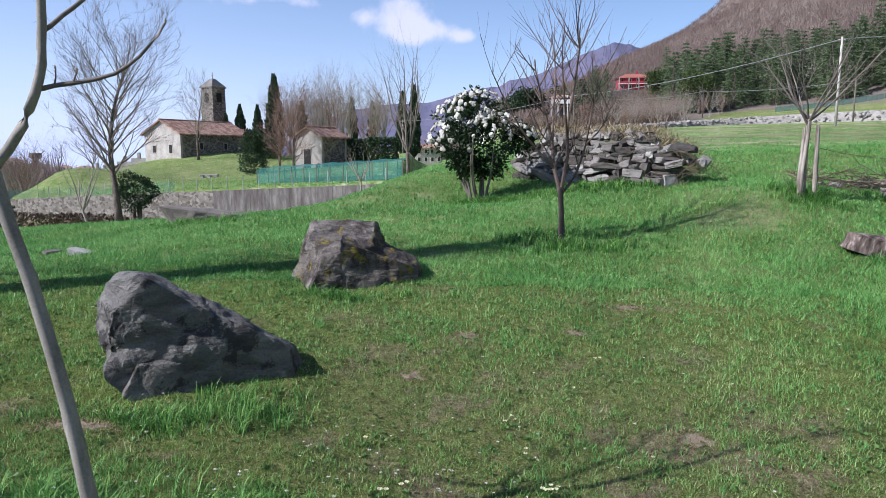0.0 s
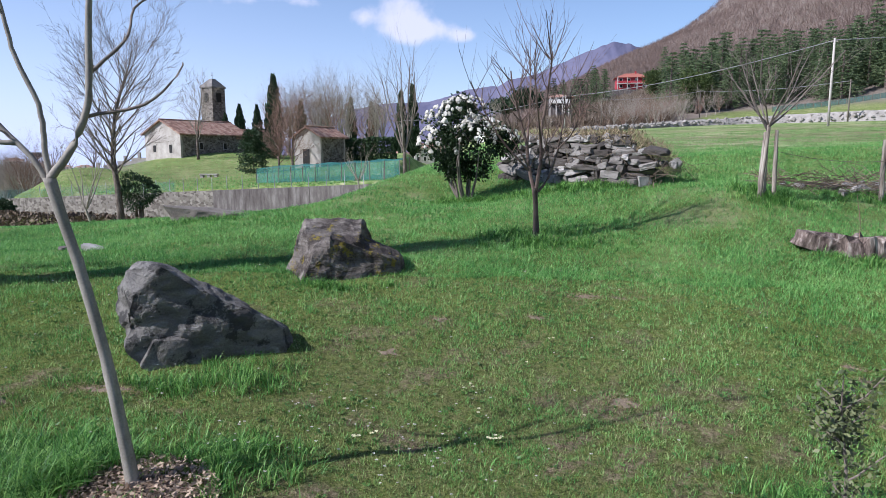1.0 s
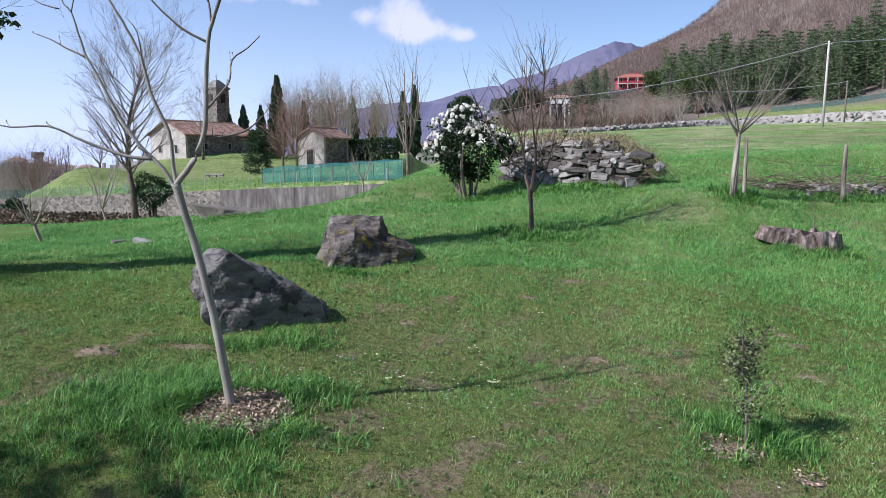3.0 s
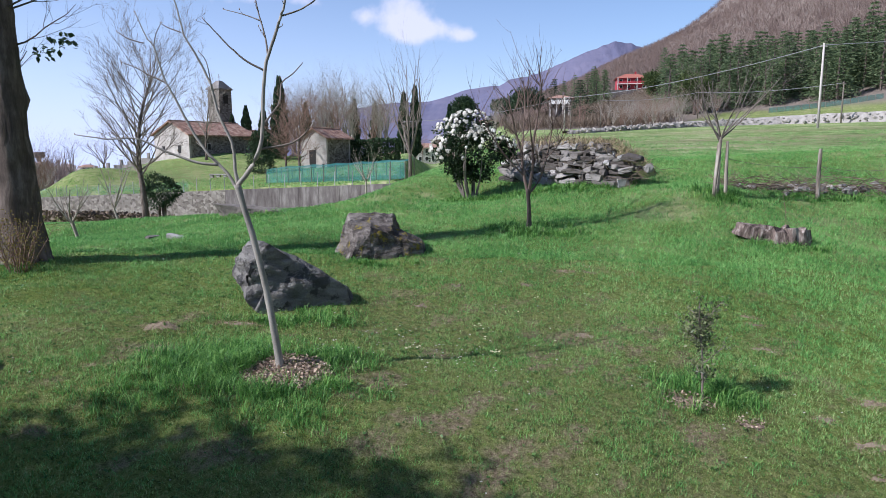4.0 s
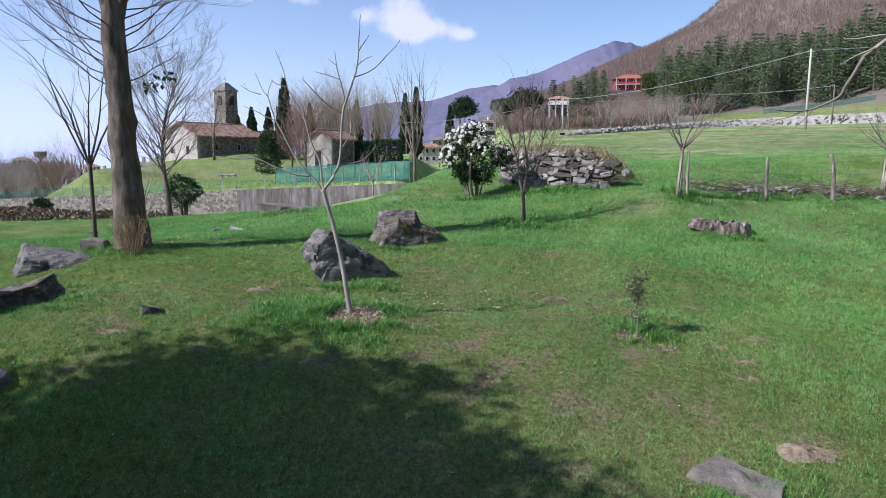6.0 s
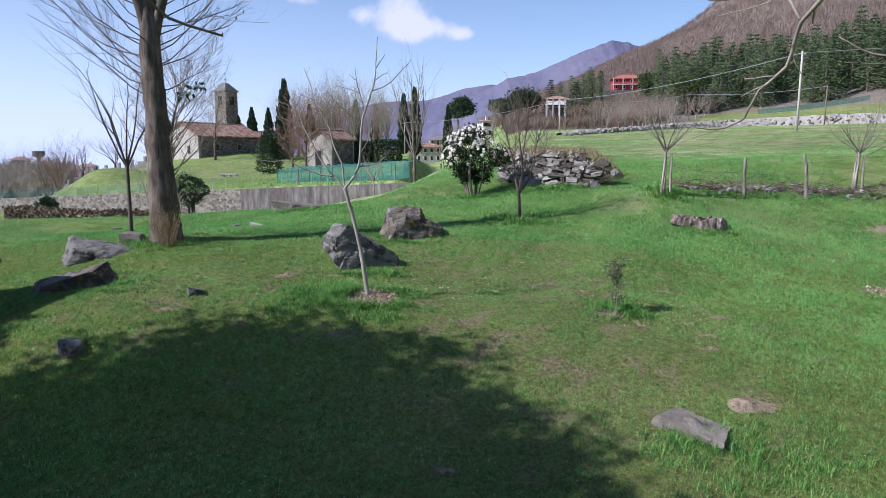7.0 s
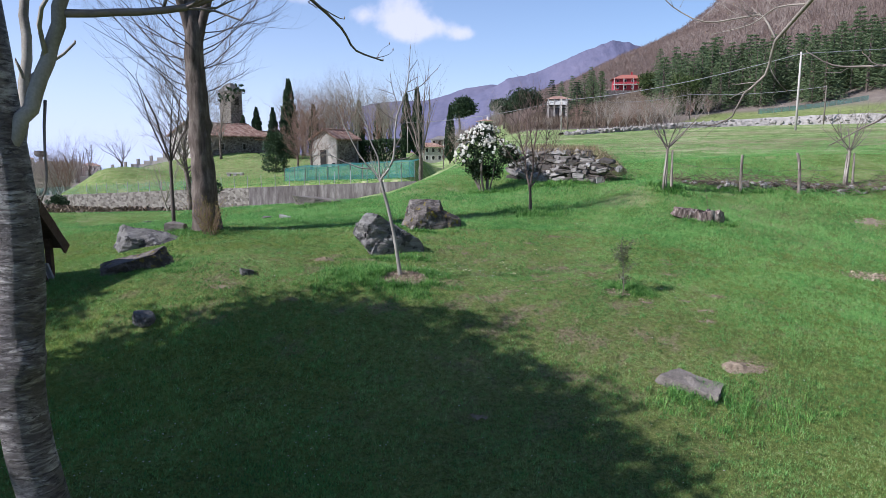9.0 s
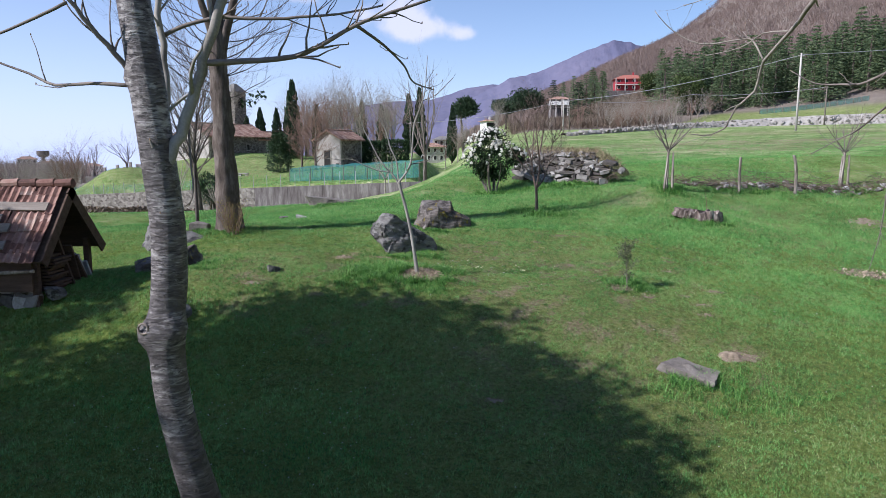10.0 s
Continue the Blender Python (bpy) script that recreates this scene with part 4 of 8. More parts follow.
def boulders():
    # leaning boulder: high west end, straight back sloping down to the east, overhung low on the west
    planes = [((0.44, -0.893, 0.06), 0.26), ((0.46, 0.25, 0.83), 0.30), ((-0.05, 0.15, 0.99), 0.53), ((-0.73, 0.1, 0.68), 0.66), ((-0.99, 0.1, 0.05), 0.72), ((-0.68, -0.1, -0.72), 0.43),
              ((0.95, 0.2, 0.2), 0.68), ((0, 1, 0.1), 0.42), ((0, 0, -1), 0.55), ((-0.85, -0.5, 0.1), 0.60), ((-0.3, -0.5, 0.8), 0.62)]
    bm = hewn(planes, 4, 0.055, 7, 1.4, (0.45, 0.1, 0.9), 0.09)
    for v in bm.verts:
        p = v.co
        if p.y < 0.15:
            # hollow above the ledge, a long notch running up to the west end, two fresh chips
            hole = math.exp(-((p.x + 0.46) / 0.2) ** 2 - ((p.z + 0.0 - 0.3 * (p.x + 0.46)) / 0.055) ** 2)
            notch = math.exp(-((p.x + 0.62) / 0.14) ** 2 - ((p.z - 0.17 + 0.5 * (p.x + 0.62)) / 0.05) ** 2)
            p += Vector((0.01, 0.09, 0.0)) * hole + Vector((0.02, 0.05, 0.0)) * notch
            for cx, cz, wide in ((-0.39, 0.10, 0.085), (-0.74, 0.09, 0.05)):
                if 0 < p.x - cx + wide / 2 < wide and abs(p.z - cz) < wide * 0.6:
                    p.y += 0.075 * (1 - (p.x - cx + wide / 2) / wide)
    ledge = hewn([((-0.72, -0.5, 0.48), 0.13), ((0.44, -0.89, 0.1), 0.13), ((0.25, -0.1, 1), 0.13), ((0.8, 0, 0.5), 0.22), ((0, 0, -1), 0.25), ((-1, 0, 0), 0.2), ((-0.7, -0.2, -0.7), 0.17), ((0, 1, 0), 0.3)], 5, 0.035, 5, 0.6, (0.5, 0, 0.8))
    add_block(bm, ledge, (-0.20, -0.30, -0.17))
    solid("boulder", bm, "boulder", (0, 0, 0), "large leaning grey boulder with dark stains in the lawn", "boulder", m=pose(-1.88, 4.84, gz(-1.78, 4.66) + 0.28))
    # flat-topped boulder with a low shoulder on its east side
    planes = [((0.05, -0.42, 0.9), 0.29), ((-0.78, -0.45, 0.40), 0.47), ((0.45, -0.88, 0.12), 0.40), ((0.96, -0.1, 0.28), 0.36), ((0, 1, 0.15), 0.42), ((0, 0, -1), 0.45), ((-0.9, 0.2, 0.3), 0.56), ((-0.1, 0.3, 0.95), 0.46)]
    bm = hewn(planes, 14, 0.04, 6, 1.2, (0.1, 0.5, 0.85), 0.06)
    shoulder = hewn([((0.42, -0.1, 0.9), 0.13), ((0.4, -0.9, 0.15), 0.27), ((0.9, 0, 0.4), 0.3), ((0, 1, 0.1), 0.3), ((0, 0, -1), 0.3), ((-1, 0, 0), 0.45)], 10, 0.045, 6, 0.9, (0.1, 0.5, 0.85))
    add_block(bm, shoulder, (0.42, -0.02, -0.06))
    solid("boulder", bm, "lichen_boulder", (0, 0, 0), "angular brown-grey boulder with yellow lichen on top", "boulder", m=pose(-1.08, 7.75, gz(-1.15, 7.75) + 0.23))


boulders()


# ---- trees of the garden ----
def limb(g, pts, r0, r1, rng, twigs=0, twig_len=0.25, sides=6, buds=None):
    """A limb along given bends, with a few short twigs."""
    pts = [Vector(p) for p in pts]
    fine = []
    for i in range(len(pts) - 1):
        p0, p1, p2, p3 = pts[max(i - 1, 0)], pts[i], pts[i + 1], pts[min(i + 2, len(pts) - 1)]
        for k in range(3):
            t = k / 3
            fine.append(0.5 * ((2 * p1) + (p2 - p0) * t + (2 * p0 - 5 * p1 + 4 * p2 - p3) * t * t + (3 * p1 - p0 - 3 * p2 + p3) * t ** 3))
    fine.append(pts[-1])
    n = len(fine) - 1
    fine = [p + Vector((rng.gauss(0, 1), rng.gauss(0, 1), rng.gauss(0, 1))) * min(r0 * 0.12, 0.006) for p in fine]
    g.tube(fine, [r0 + (r1 - r0) * i / n for i in range(n + 1)], sides)
    for _ in range(twigs):
        i = rng.randint(n // 4, n - 1)
        ax = (fine[i + 1] - fine[i]).normalized()
        side = ax.cross(Vector((rng.gauss(0, 1), rng.gauss(0, 1), rng.gauss(0, 1)))).normalized()
        l = twig_len * rng.uniform(0.4, 1.2)
        r = (r0 + (r1 - r0) * i / n) * 0.55
        w = wander(fine[i], ax + side * rng.uniform(0.5, 1.1) + Vector((0, 0, 0.3)), l, 4, 0.16, 0.06, rng)
        g.tube(w, [r, r * 0.8, r * 0.65, r * 0.5, r * 0.45], 4)
        if buds is not None:
            buds.append(w[-1])
    if buds is not None:
        buds.append(fine[-1])
    return fine


def bud_mesh(points, rng, size):
    g = Geo()
    for p in points:
        g.tube([p, p + Vector((0, 0, size * 0.8)), p + Vector((0, 0, size * 1.8))], [size * 0.4, size * 0.5, size * 0.08], 5)
    return g


def trunk_mesh(pts, radii, rng, sides=16, lumps=0.05, knots=()):
    """A trunk with an uneven skin; knots: height, angle, size."""
    pts = [Vector(p) for p in pts]
    fine, rad = [], []
    for i in range(len(pts) - 1):
        p0, p1, p2, p3 = pts[max(i - 1, 0)], pts[i], pts[i + 1], pts[min(i + 2, len(pts) - 1)]
        for k in range(5):
            t = k / 5
            fine.append(0.5 * ((2 * p1) + (p2 - p0) * t + (2 * p0 - 5 * p1 + 4 * p2 - p3) * t * t + (3 * p1 - p0 - 3 * p2 + p3) * t ** 3))
            rad.append(radii[i] + (radii[i + 1] - radii[i]) * t)
    fine.append(pts[-1]), rad.append(radii[-1])
    g = Geo()
    for i, p in enumerate(fine):
        for k in range(sides):
            w = 2 * math.pi * k / sides
            r = rad[i] * (1 + lumps * noise.noise((math.cos(w) * 1.6, math.sin(w) * 1.6, p.z * 2.2 + rad[0] * 30)) * 1.6 + lumps * 0.5 * noise.noise((math.cos(w) * 4, math.sin(w) * 4, p.z * 7)))
            for kz, kw, ks in knots:
                dw = math.atan2(math.sin(w - kw), math.cos(w - kw))
                r += ks * math.exp(-((p.z - kz) / (ks * 1.1)) ** 2 - (dw / 0.75) ** 2)
            g.v.append((p.x + r * math.cos(w), p.y + r * math.sin(w), p.z))
    for i in range(len(fine) - 1):
        for k in range(sides):
            a, b = i * sides + k, i * sides + (k + 1) % sides
            g.f.append((a, b, b + sides, a + sides))
    g.f.append(tuple((len(fine) - 1) * sides + k for k in range(sides)))
    return g


def sapling():
    """A young smooth-barked tree: crooked stem, forked low, few long limbs."""
    rng = random.Random(3)
    x, y = -1.47, 2.72
    t = thing("young_tree", (x, y, 0.0), "young bare grey tree with a crooked smooth trunk", "tree")
    trunk = [(0.0, 0, -0.15), (-0.02, 0, -0.02), (-0.06, 0, 0.29), (-0.12, 0, 0.70), (-0.22, 0, 1.18), (-0.30, 0, 1.48), (-0.35, 0, 1.69)]
    part("trunk", trunk_mesh(trunk, [0.048, 0.04, 0.034, 0.031, 0.029, 0.029, 0.033], rng, 14, 0.04, ((1.24, 0.3, 0.012), (0.62, 3.0, 0.01))), "young_bark", t, smooth=True)
    buds = []
    plan = (  # bends as (x, z), depth at the tip, thickness at both ends, short twigs
        ([(-0.325, 1.58), (-0.349, 1.68), (-0.305, 1.735), (-0.202, 1.875), (-0.127, 2.049), (-0.097, 2.261), (-0.062, 2.697), (0.001, 2.904), (0.072, 3.108), (0.104, 3.182), (0.138, 3.311), (0.158, 3.531), (0.17, 3.713), (0.19, 3.95)], 0.0, 0.025, 0.005, 3),
        ([(0.104, 3.171), (0.219, 3.208), (0.373, 3.293), (0.509, 3.44), (0.624, 3.55), (0.69, 3.641)], 0.08, 0.009, 0.0035, 2),
        ([(-0.062, 2.697), (-0.232, 2.791), (-0.363, 2.904), (-0.492, 3.045), (-0.573, 3.134)], -0.06, 0.01, 0.0035, 2),
        ([(-0.032, 2.829), (-0.054, 2.978), (-0.106, 3.164), (-0.147, 3.33), (-0.172, 3.513)], 0.12, 0.009, 0.0035, 3),
        ([(-0.092, 3.134), (-0.258, 3.201), (-0.458, 3.256)], 0.1, 0.006, 0.003, 1),
        ([(-0.147, 3.33), (-0.27, 3.421)], 0.12, 0.005, 0.003, 0),
        ([(0.145, 3.319), (0.261, 3.403), (0.338, 3.422)], -0.05, 0.006, 0.003, 1),
        ([(0.157, 3.495), (0.228, 3.604), (0.286, 3.695)], 0.05, 0.006, 0.003, 1),
        ([(-0.098, 2.23), (-0.037, 2.341), (0.004, 2.463), (-0.006, 2.628), (0.089, 2.737), (0.146, 2.84)], 0.6, 0.010, 0.004, 4),
        ([(-0.151, 2.003), (-0.081, 2.022), (0.154, 2.069), (0.293, 2.184), (0.353, 2.28)], 0.08, 0.012, 0.004, 2),
        ([(-0.34, 1.62), (-0.365, 1.80), (-0.376, 1.933), (-0.391, 2.068), (-0.482, 2.26), (-0.534, 2.413), (-0.567, 2.565), (-0.62, 2.697), (-0.71, 2.866), (-0.799, 3.015), (-0.829, 3.127), (-0.865, 3.274), (-0.899, 3.366), (-0.96, 3.523)], 0.14, 0.0165, 0.004, 4),
        ([(-0.825, 3.045), (-0.949, 3.089), (-1.05, 3.145)], 0.1, 0.006, 0.003, 1),
        ([(-0.567, 2.565), (-0.617, 2.791), (-0.701, 2.885)], 0.1, 0.006, 0.003, 0),
        ([(-0.34, 1.62), (-0.40, 1.735), (-0.477, 1.836), (-0.609, 1.972), (-0.72, 2.126), (-0.81, 2.299), (-0.9, 2.47), (-0.971, 2.603), (-1.029, 2.772), (-1.072, 2.922), (-1.144, 3.015), (-1.229, 3.219)], 0.1, 0.0165, 0.004, 3),
        ([(-0.971, 2.603), (-1.141, 2.678), (-1.272, 2.746), (-1.424, 2.798)], 0.12, 0.008, 0.003, 1),
        ([(-1.166, 2.952), (-1.317, 2.996), (-1.447, 3.071)], 0.1, 0.006, 0.003, 1),
        ([(-1.072, 2.922), (-1.055, 3.034), (-1.012, 3.134)], 0.05, 0.005, 0.003, 0),
        ([(-0.515, 1.87), (-0.71, 1.894), (-0.921, 1.971), (-1.055, 2.029), (-1.227, 2.106), (-1.481, 2.10), (-1.75, 2.14)], -0.1, 0.014, 0.004, 4))
    limbs = []
    roots = {}
    for pts, depth, r0, r1, tw in plan:
        near = min(roots, key=lambda q: abs(q[0] - pts[0][0]) + abs(q[1] - pts[0][1])) if roots else None
        y0 = roots[near] if near and r0 < 0.016 else 0.0
        line = [(px, y0 + depth * i / (len(pts) - 1), pz) for i, (px, pz) in enumerate(pts)]
        roots.update({(px, pz): py for px, py, pz in line})
        limbs.append((line, r0, r1, tw))
    for pts, r0, r1, tw in limbs:
        g = Geo()
        limb(g, pts, r0, r1, rng, tw, 0.12, 8, buds)
        part("limb", g, "young_bark" if r0 > 0.012 else "twig", t, smooth=True)
    tagged(part("bud", bud_mesh(buds, rng, 0.009), "bud", t), kind="stuff")


sapling()


def cherry():
    """The cherry by the path: banded bark, a pruned knot, two stems and long side limbs."""
    rng = random.Random(17)
    x, y, z = -2.33, -6.5, -1.4
    t = thing("cherry_tree", (x, y, z), "cherry tree with banded silvery bark and a pruned knot", "tree")
    dz = gz(x, y) - z
    trunk = [(0.30, 0, dz - 0.2), (0.27, 0, dz + 0.05), (0.2, 0, 0.9), (0.14, 0, 1.47), (0.08, 0, 1.8), (0.01, 0, 2.1), (-0.05, 0, 2.42), (-0.06, 0, 2.71), (-0.03, 0, 2.99), (-0.02, 0, 3.28), (-0.05, 0, 3.63), (-0.08, 0, 3.98), (-0.12, 0, 4.34), (-0.15, 0, 4.7), (-0.18, 0, 5.1), (-0.2, 0.05, 5.9)]
    rr = [0.18, 0.14, 0.112, 0.102, 0.097, 0.09, 0.085, 0.085, 0.084, 0.082, 0.08, 0.08, 0.073, 0.066, 0.058, 0.045]
    tr = part("trunk", trunk_mesh(trunk, rr, rng, 28, 0.05, ((2.74, 3.5, 0.06), (2.76, -0.6, 0.045), (3.25, 4.2, 0.018), (3.98, 2.9, 0.03))), "cherry_bark", t, smooth=True)
    for kx, ky, kz, rad in ((-0.135, -0.085, 2.78, 0.024),):
        ring = Geo()
        prev = [Vector((kx + rad * math.cos(w / 16 * 6.283), ky - 0.004, kz + rad * 1.1 * math.sin(w / 16 * 6.283))) for w in range(17)]
        ring.tube(prev, [0.006] * 17, 6)
        part("callus", ring, "brown_bark", tr, "pale rolled scar of a pruned branch", smooth=True)
    buds = []
    limbs = (
        ([(-0.07, 0.0, 3.2), (-0.045, -0.035, 3.38), (-0.016, -0.03, 3.53), (0.036, 0.0, 3.68), (0.089, 0.05, 3.825), (0.155, 0.07, 4.026), (0.222, 0.07, 4.22), (0.33, 0.1, 4.55), (0.42, 0.15, 4.9), (0.5, 0.2, 5.4)], 0.033, 0.020, 6, "young_bark"),
        ([(0.165, 0.07, 4.06), (0.34, 0.14, 4.08), (0.58, 0.2, 4.11), (0.74, 0.25, 4.19), (0.88, 0.3, 4.28), (1.05, 0.35, 4.35), (1.26, 0.4, 4.43), (1.55, 0.45, 4.57)], 0.016, 0.006, 18, "twig"),
        ([(0.88, 0.3, 4.28), (0.96, 0.42, 4.24), (1.03, 0.6, 4.2), (1.1, 0.8, 4.14), (1.15, 0.95, 4.06), (1.27, 1.1, 4.03)], 0.009, 0.004, 4, "twig"),
        ([(-0.13, 0.0, 3.97), (-0.20, -0.05, 4.09), (-0.28, -0.1, 4.2), (-0.35, -0.15, 4.32), (-0.5, -0.2, 4.45), (-0.7, -0.3, 4.7)], 0.014, 0.006, 10, "twig"),
        ([(-0.17, 0.0, 3.95), (-0.40, 0.1, 3.97), (-0.63, 0.2, 3.97), (-0.82, 0.3, 4.04), (-1.03, 0.35, 4.11), (-1.3, 0.4, 4.2)], 0.010, 0.004, 4, "twig"),
        ([(-0.10, 0.08, 3.3), (-0.10, 0.2, 3.60), (-0.12, 0.32, 3.93), (-0.15, 0.38, 4.2), (-0.17, 0.4, 4.43), (-0.17, 0.42, 4.75), (-0.1, 0.5, 5.3)], 0.024, 0.012, 5, "young_bark"),
        ([(-0.16, 0.4, 4.24), (-0.03, 0.4, 4.3), (0.16, 0.4, 4.34), (0.36, 0.4, 4.33), (0.57, 0.4, 4.34), (0.78, 0.42, 4.36), (1.0, 0.5, 4.42)], 0.012, 0.005, 15, "twig"),
        ([(-0.36, -0.14, 4.30), (-0.63, -0.05, 4.22), (-0.81, 0.02, 4.19), (-0.86, 0.02, 4.26), (-0.93, 0.0, 4.31)], 0.008, 0.003, 4, "twig"),
        ([(0.07, 0.1, 3.75), (0.1, 0.02, 3.6), (0.12, -0.02, 3.45), (0.1, -0.03, 3.38)], 0.006, 0.003, 3, "twig"),
        ([(-0.14, 0, 4.5), (0.1, -0.15, 4.75), (0.45, -0.25, 5.0), (0.9, -0.3, 5.2)], 0.02, 0.006, 8, "twig"),
        ([(-0.18, 0.05, 5.2), (-0.5, 0.2, 5.5), (-0.9, 0.3, 5.9)], 0.025, 0.008, 8, "twig"))
    for pts, r0, r1, tw, mt in limbs:
        g = Geo()
        limb(g, pts, r0, r1, rng, tw, 0.24, 9, buds)
        part("limb", g, mt, t, smooth=True)
    tagged(part("bud", bud_mesh(buds, rng, 0.007), "bud", t), kind="stuff")


cherry()


def side_tree():
    """The fruit tree whose branches hang in from the east."""
    rng = random.Random(23)
    x, y, z = 4.3, -5.2, -1.4
    t = thing("fruit_tree", (x, y, z), "bare fruit tree with long hanging pale branches", "tree")
    trunk = [(0, 0, gz(x, y) - z - 0.2), (0, 0, 0.3), (0.03, 0.02, 1.0), (0.0, 0.0, 2.0), (-0.05, 0.05, 2.8), (-0.1, 0.05, 3.6), (-0.15, 0.1, 5.2)]
    part("trunk", trunk_mesh(trunk, [0.17, 0.13, 0.115, 0.105, 0.1, 0.08, 0.04], rng, 16), "old_bark", t, smooth=True)
    buds = []
    limbs = (
        ([(-0.08, 0.05, 3.3), (-0.7, 0.3, 4.3), (-1.5, 0.45, 5.1), (-2.12, 0.7, 5.28), (-2.22, 0.9, 5.1), (-2.24, 1.2, 4.88), (-2.16, 1.7, 4.72), (-2.15, 2.2, 4.51), (-2.14, 2.4, 4.26), (-2.23, 2.6, 4.1)], 0.032, 0.010, 5, "pale_twig"),
        ([(-2.23, 2.6, 4.1), (-2.27, 2.68, 3.95), (-2.30, 2.72, 3.88), (-2.44, 2.8, 3.82), (-2.62, 2.8, 3.83)], 0.010, 0.004, 3, "twig"),
        ([(-2.15, 2.2, 4.51), (-2.24, 2.3, 4.74), (-2.37, 2.4, 4.75), (-2.67, 2.5, 4.73), (-2.93, 2.6, 4.88), (-3.12, 2.6, 5.07)], 0.010, 0.004, 8, "pale_twig"),
        ([(-2.16, 1.7, 4.72), (-2.27, 2.0, 4.75), (-2.39, 2.2, 4.65), (-2.65, 2.4, 4.6)], 0.008, 0.003, 4, "pale_twig"),
        ([(-2.22, 1.0, 5.05), (-2.45, 1.4, 5.0), (-2.75, 1.8, 5.06), (-3.0, 2.1, 5.02)], 0.009, 0.003, 8, "pale_twig"),
        ([(-0.1, 0.05, 3.0), (-0.7, 0.6, 4.0), (-1.27, 1.2, 4.52), (-1.33, 1.6, 4.34), (-1.38, 1.9, 4.27), (-1.48, 2.1, 4.29), (-1.65, 2.2, 4.31), (-1.83, 2.3, 4.44)], 0.024, 0.004, 6, "twig"),
        ([(-0.7, 0.6, 4.0), (-1.24, 1.2, 4.2), (-1.30, 1.6, 4.04), (-1.35, 1.9, 3.85), (-1.44, 2.1, 3.75), (-1.62, 2.2, 3.62)], 0.014, 0.004, 6, "twig"),
        ([(-0.6, 0.5, 3.9), (-1.0, 1.2, 3.83), (-1.04, 1.8, 3.5), (-1.03, 1.9, 3.1), (-1.0, 2.0, 2.75), (-1.08, 2.0, 2.42)], 0.012, 0.003, 4, "twig"))
    for pts, r0, r1, tw, mt in limbs:
        g = Geo()
        limb(g, pts, r0, r1, rng, tw, 0.26, 7, buds)
        part("limb", g, mt, t, smooth=True)
    tagged(part("bud", bud_mesh(buds, rng, 0.007), "bud", t), kind="stuff")


side_tree()


def v_tree(name, x, y, label, h, fork_z, r, seed, mats, limbs, spread, depth=2, lean=0.0, fork=(3, 4), len_share=0.75, lift=0.1):
    """A small bare tree: straight stem, then a vase of steep limbs, each a part."""
    rng = random.Random(seed)
    t = thing(name, (x, y, gz(x, y)), label, "tree")
    part("trunk", trunk_mesh([(0, 0, -0.15), (0, 0, 0.03), (lean * 0.5 * fork_z, 0, fork_z * 0.5), (lean * fork_z, 0, fork_z)], [r * 1.5, r * 1.15, r, r * 0.88], rng, 12), mats[0], t, smooth=True)
    for i in range(limbs):
        w = 2 * math.pi * (i + rng.uniform(-0.2, 0.2)) / limbs
        s = spread * rng.uniform(0.5, 1.2)
        g = Geo()
        grow(g, (lean * fork_z, 0, fork_z - rng.uniform(0, 0.12)), (math.cos(w) * s, math.sin(w) * s * 0.8, 1), h * len_share * rng.uniform(0.75, 1.05), r * 0.6, depth, rng, fork, (0.35, 0.65), 0.6, 0.09, lift, 0.22, 6, 0.2)
        part("limb", g, mats[1], t)
    return t


def lawn_tree():
    """A slim pruned tree: low fork, steep leaders, many upright reddish shoots."""
    rng = random.Random(31)
    x, y = 1.72, 9.72
    t = thing("lawn_tree", (x, y, gz(x, y)), "slender bare tree with steep reddish branches on the lawn", "tree")
    part("trunk", trunk_mesh([(0.02, 0, -0.15), (0.01, 0, 0.03), (0.0, 0, 0.4), (-0.03, 0, 0.8)], [0.075, 0.05, 0.042, 0.04], rng, 12, 0.08), "old_bark", t, smooth=True)
    leaders = (([(-0.03, 0, 0.72), (-0.12, 0.02, 1.1), (-0.17, 0.05, 1.5), (-0.3, 0.05, 2.0), (-0.42, 0.1, 2.6)], 0.034), ([(-0.02, 0, 0.74), (0.05, -0.03, 1.2), (0.06, 0.02, 1.7), (0.16, 0.05, 2.3), (0.22, 0.05, 2.9)], 0.034),
               ([(0.0, 0, 0.7), (0.18, 0.05, 0.95), (0.34, 0.1, 1.4), (0.45, 0.15, 2.0), (0.62, 0.2, 2.5)], 0.024), ([(-0.1, 0.02, 1.05), (-0.4, -0.1, 1.35), (-0.75, -0.2, 1.8), (-1.05, -0.25, 2.4)], 0.02),
               ([(-0.15, 0.04, 1.4), (-0.1, 0.3, 1.9), (-0.05, 0.5, 2.5), (-0.1, 0.6, 3.0)], 0.02), ([(0.06, 0, 1.5), (-0.05, -0.3, 2.0), (-0.12, -0.45, 2.6), (-0.1, -0.5, 3.0)], 0.018), ([(0.34, 0.1, 1.4), (0.55, -0.1, 1.7), (0.7, -0.2, 2.2)], 0.014))
    for pts, r in leaders:
        g = Geo()
        line = limb(g, pts, r, r * 0.3, rng, 0, 0.2, 7)
        for _ in range(13):
            i = rng.randint(3, len(line) - 2)
            ax = (line[i + 1] - line[i]).normalized()
            side = Vector((rng.gauss(0, 1), rng.gauss(0, 1), 0.15)).normalized()
            grow(g, line[i], ax * 0.6 + side * 0.75, rng.uniform(0.45, 1.05), max(0.004, r * 0.32), 1, rng, (2, 4), (0.35, 0.6), 0.6, 0.09, 0.13, 0.4, 5, 0.2, 0.0025)
        part("limb", g, "red_bark", t)


lawn_tree()


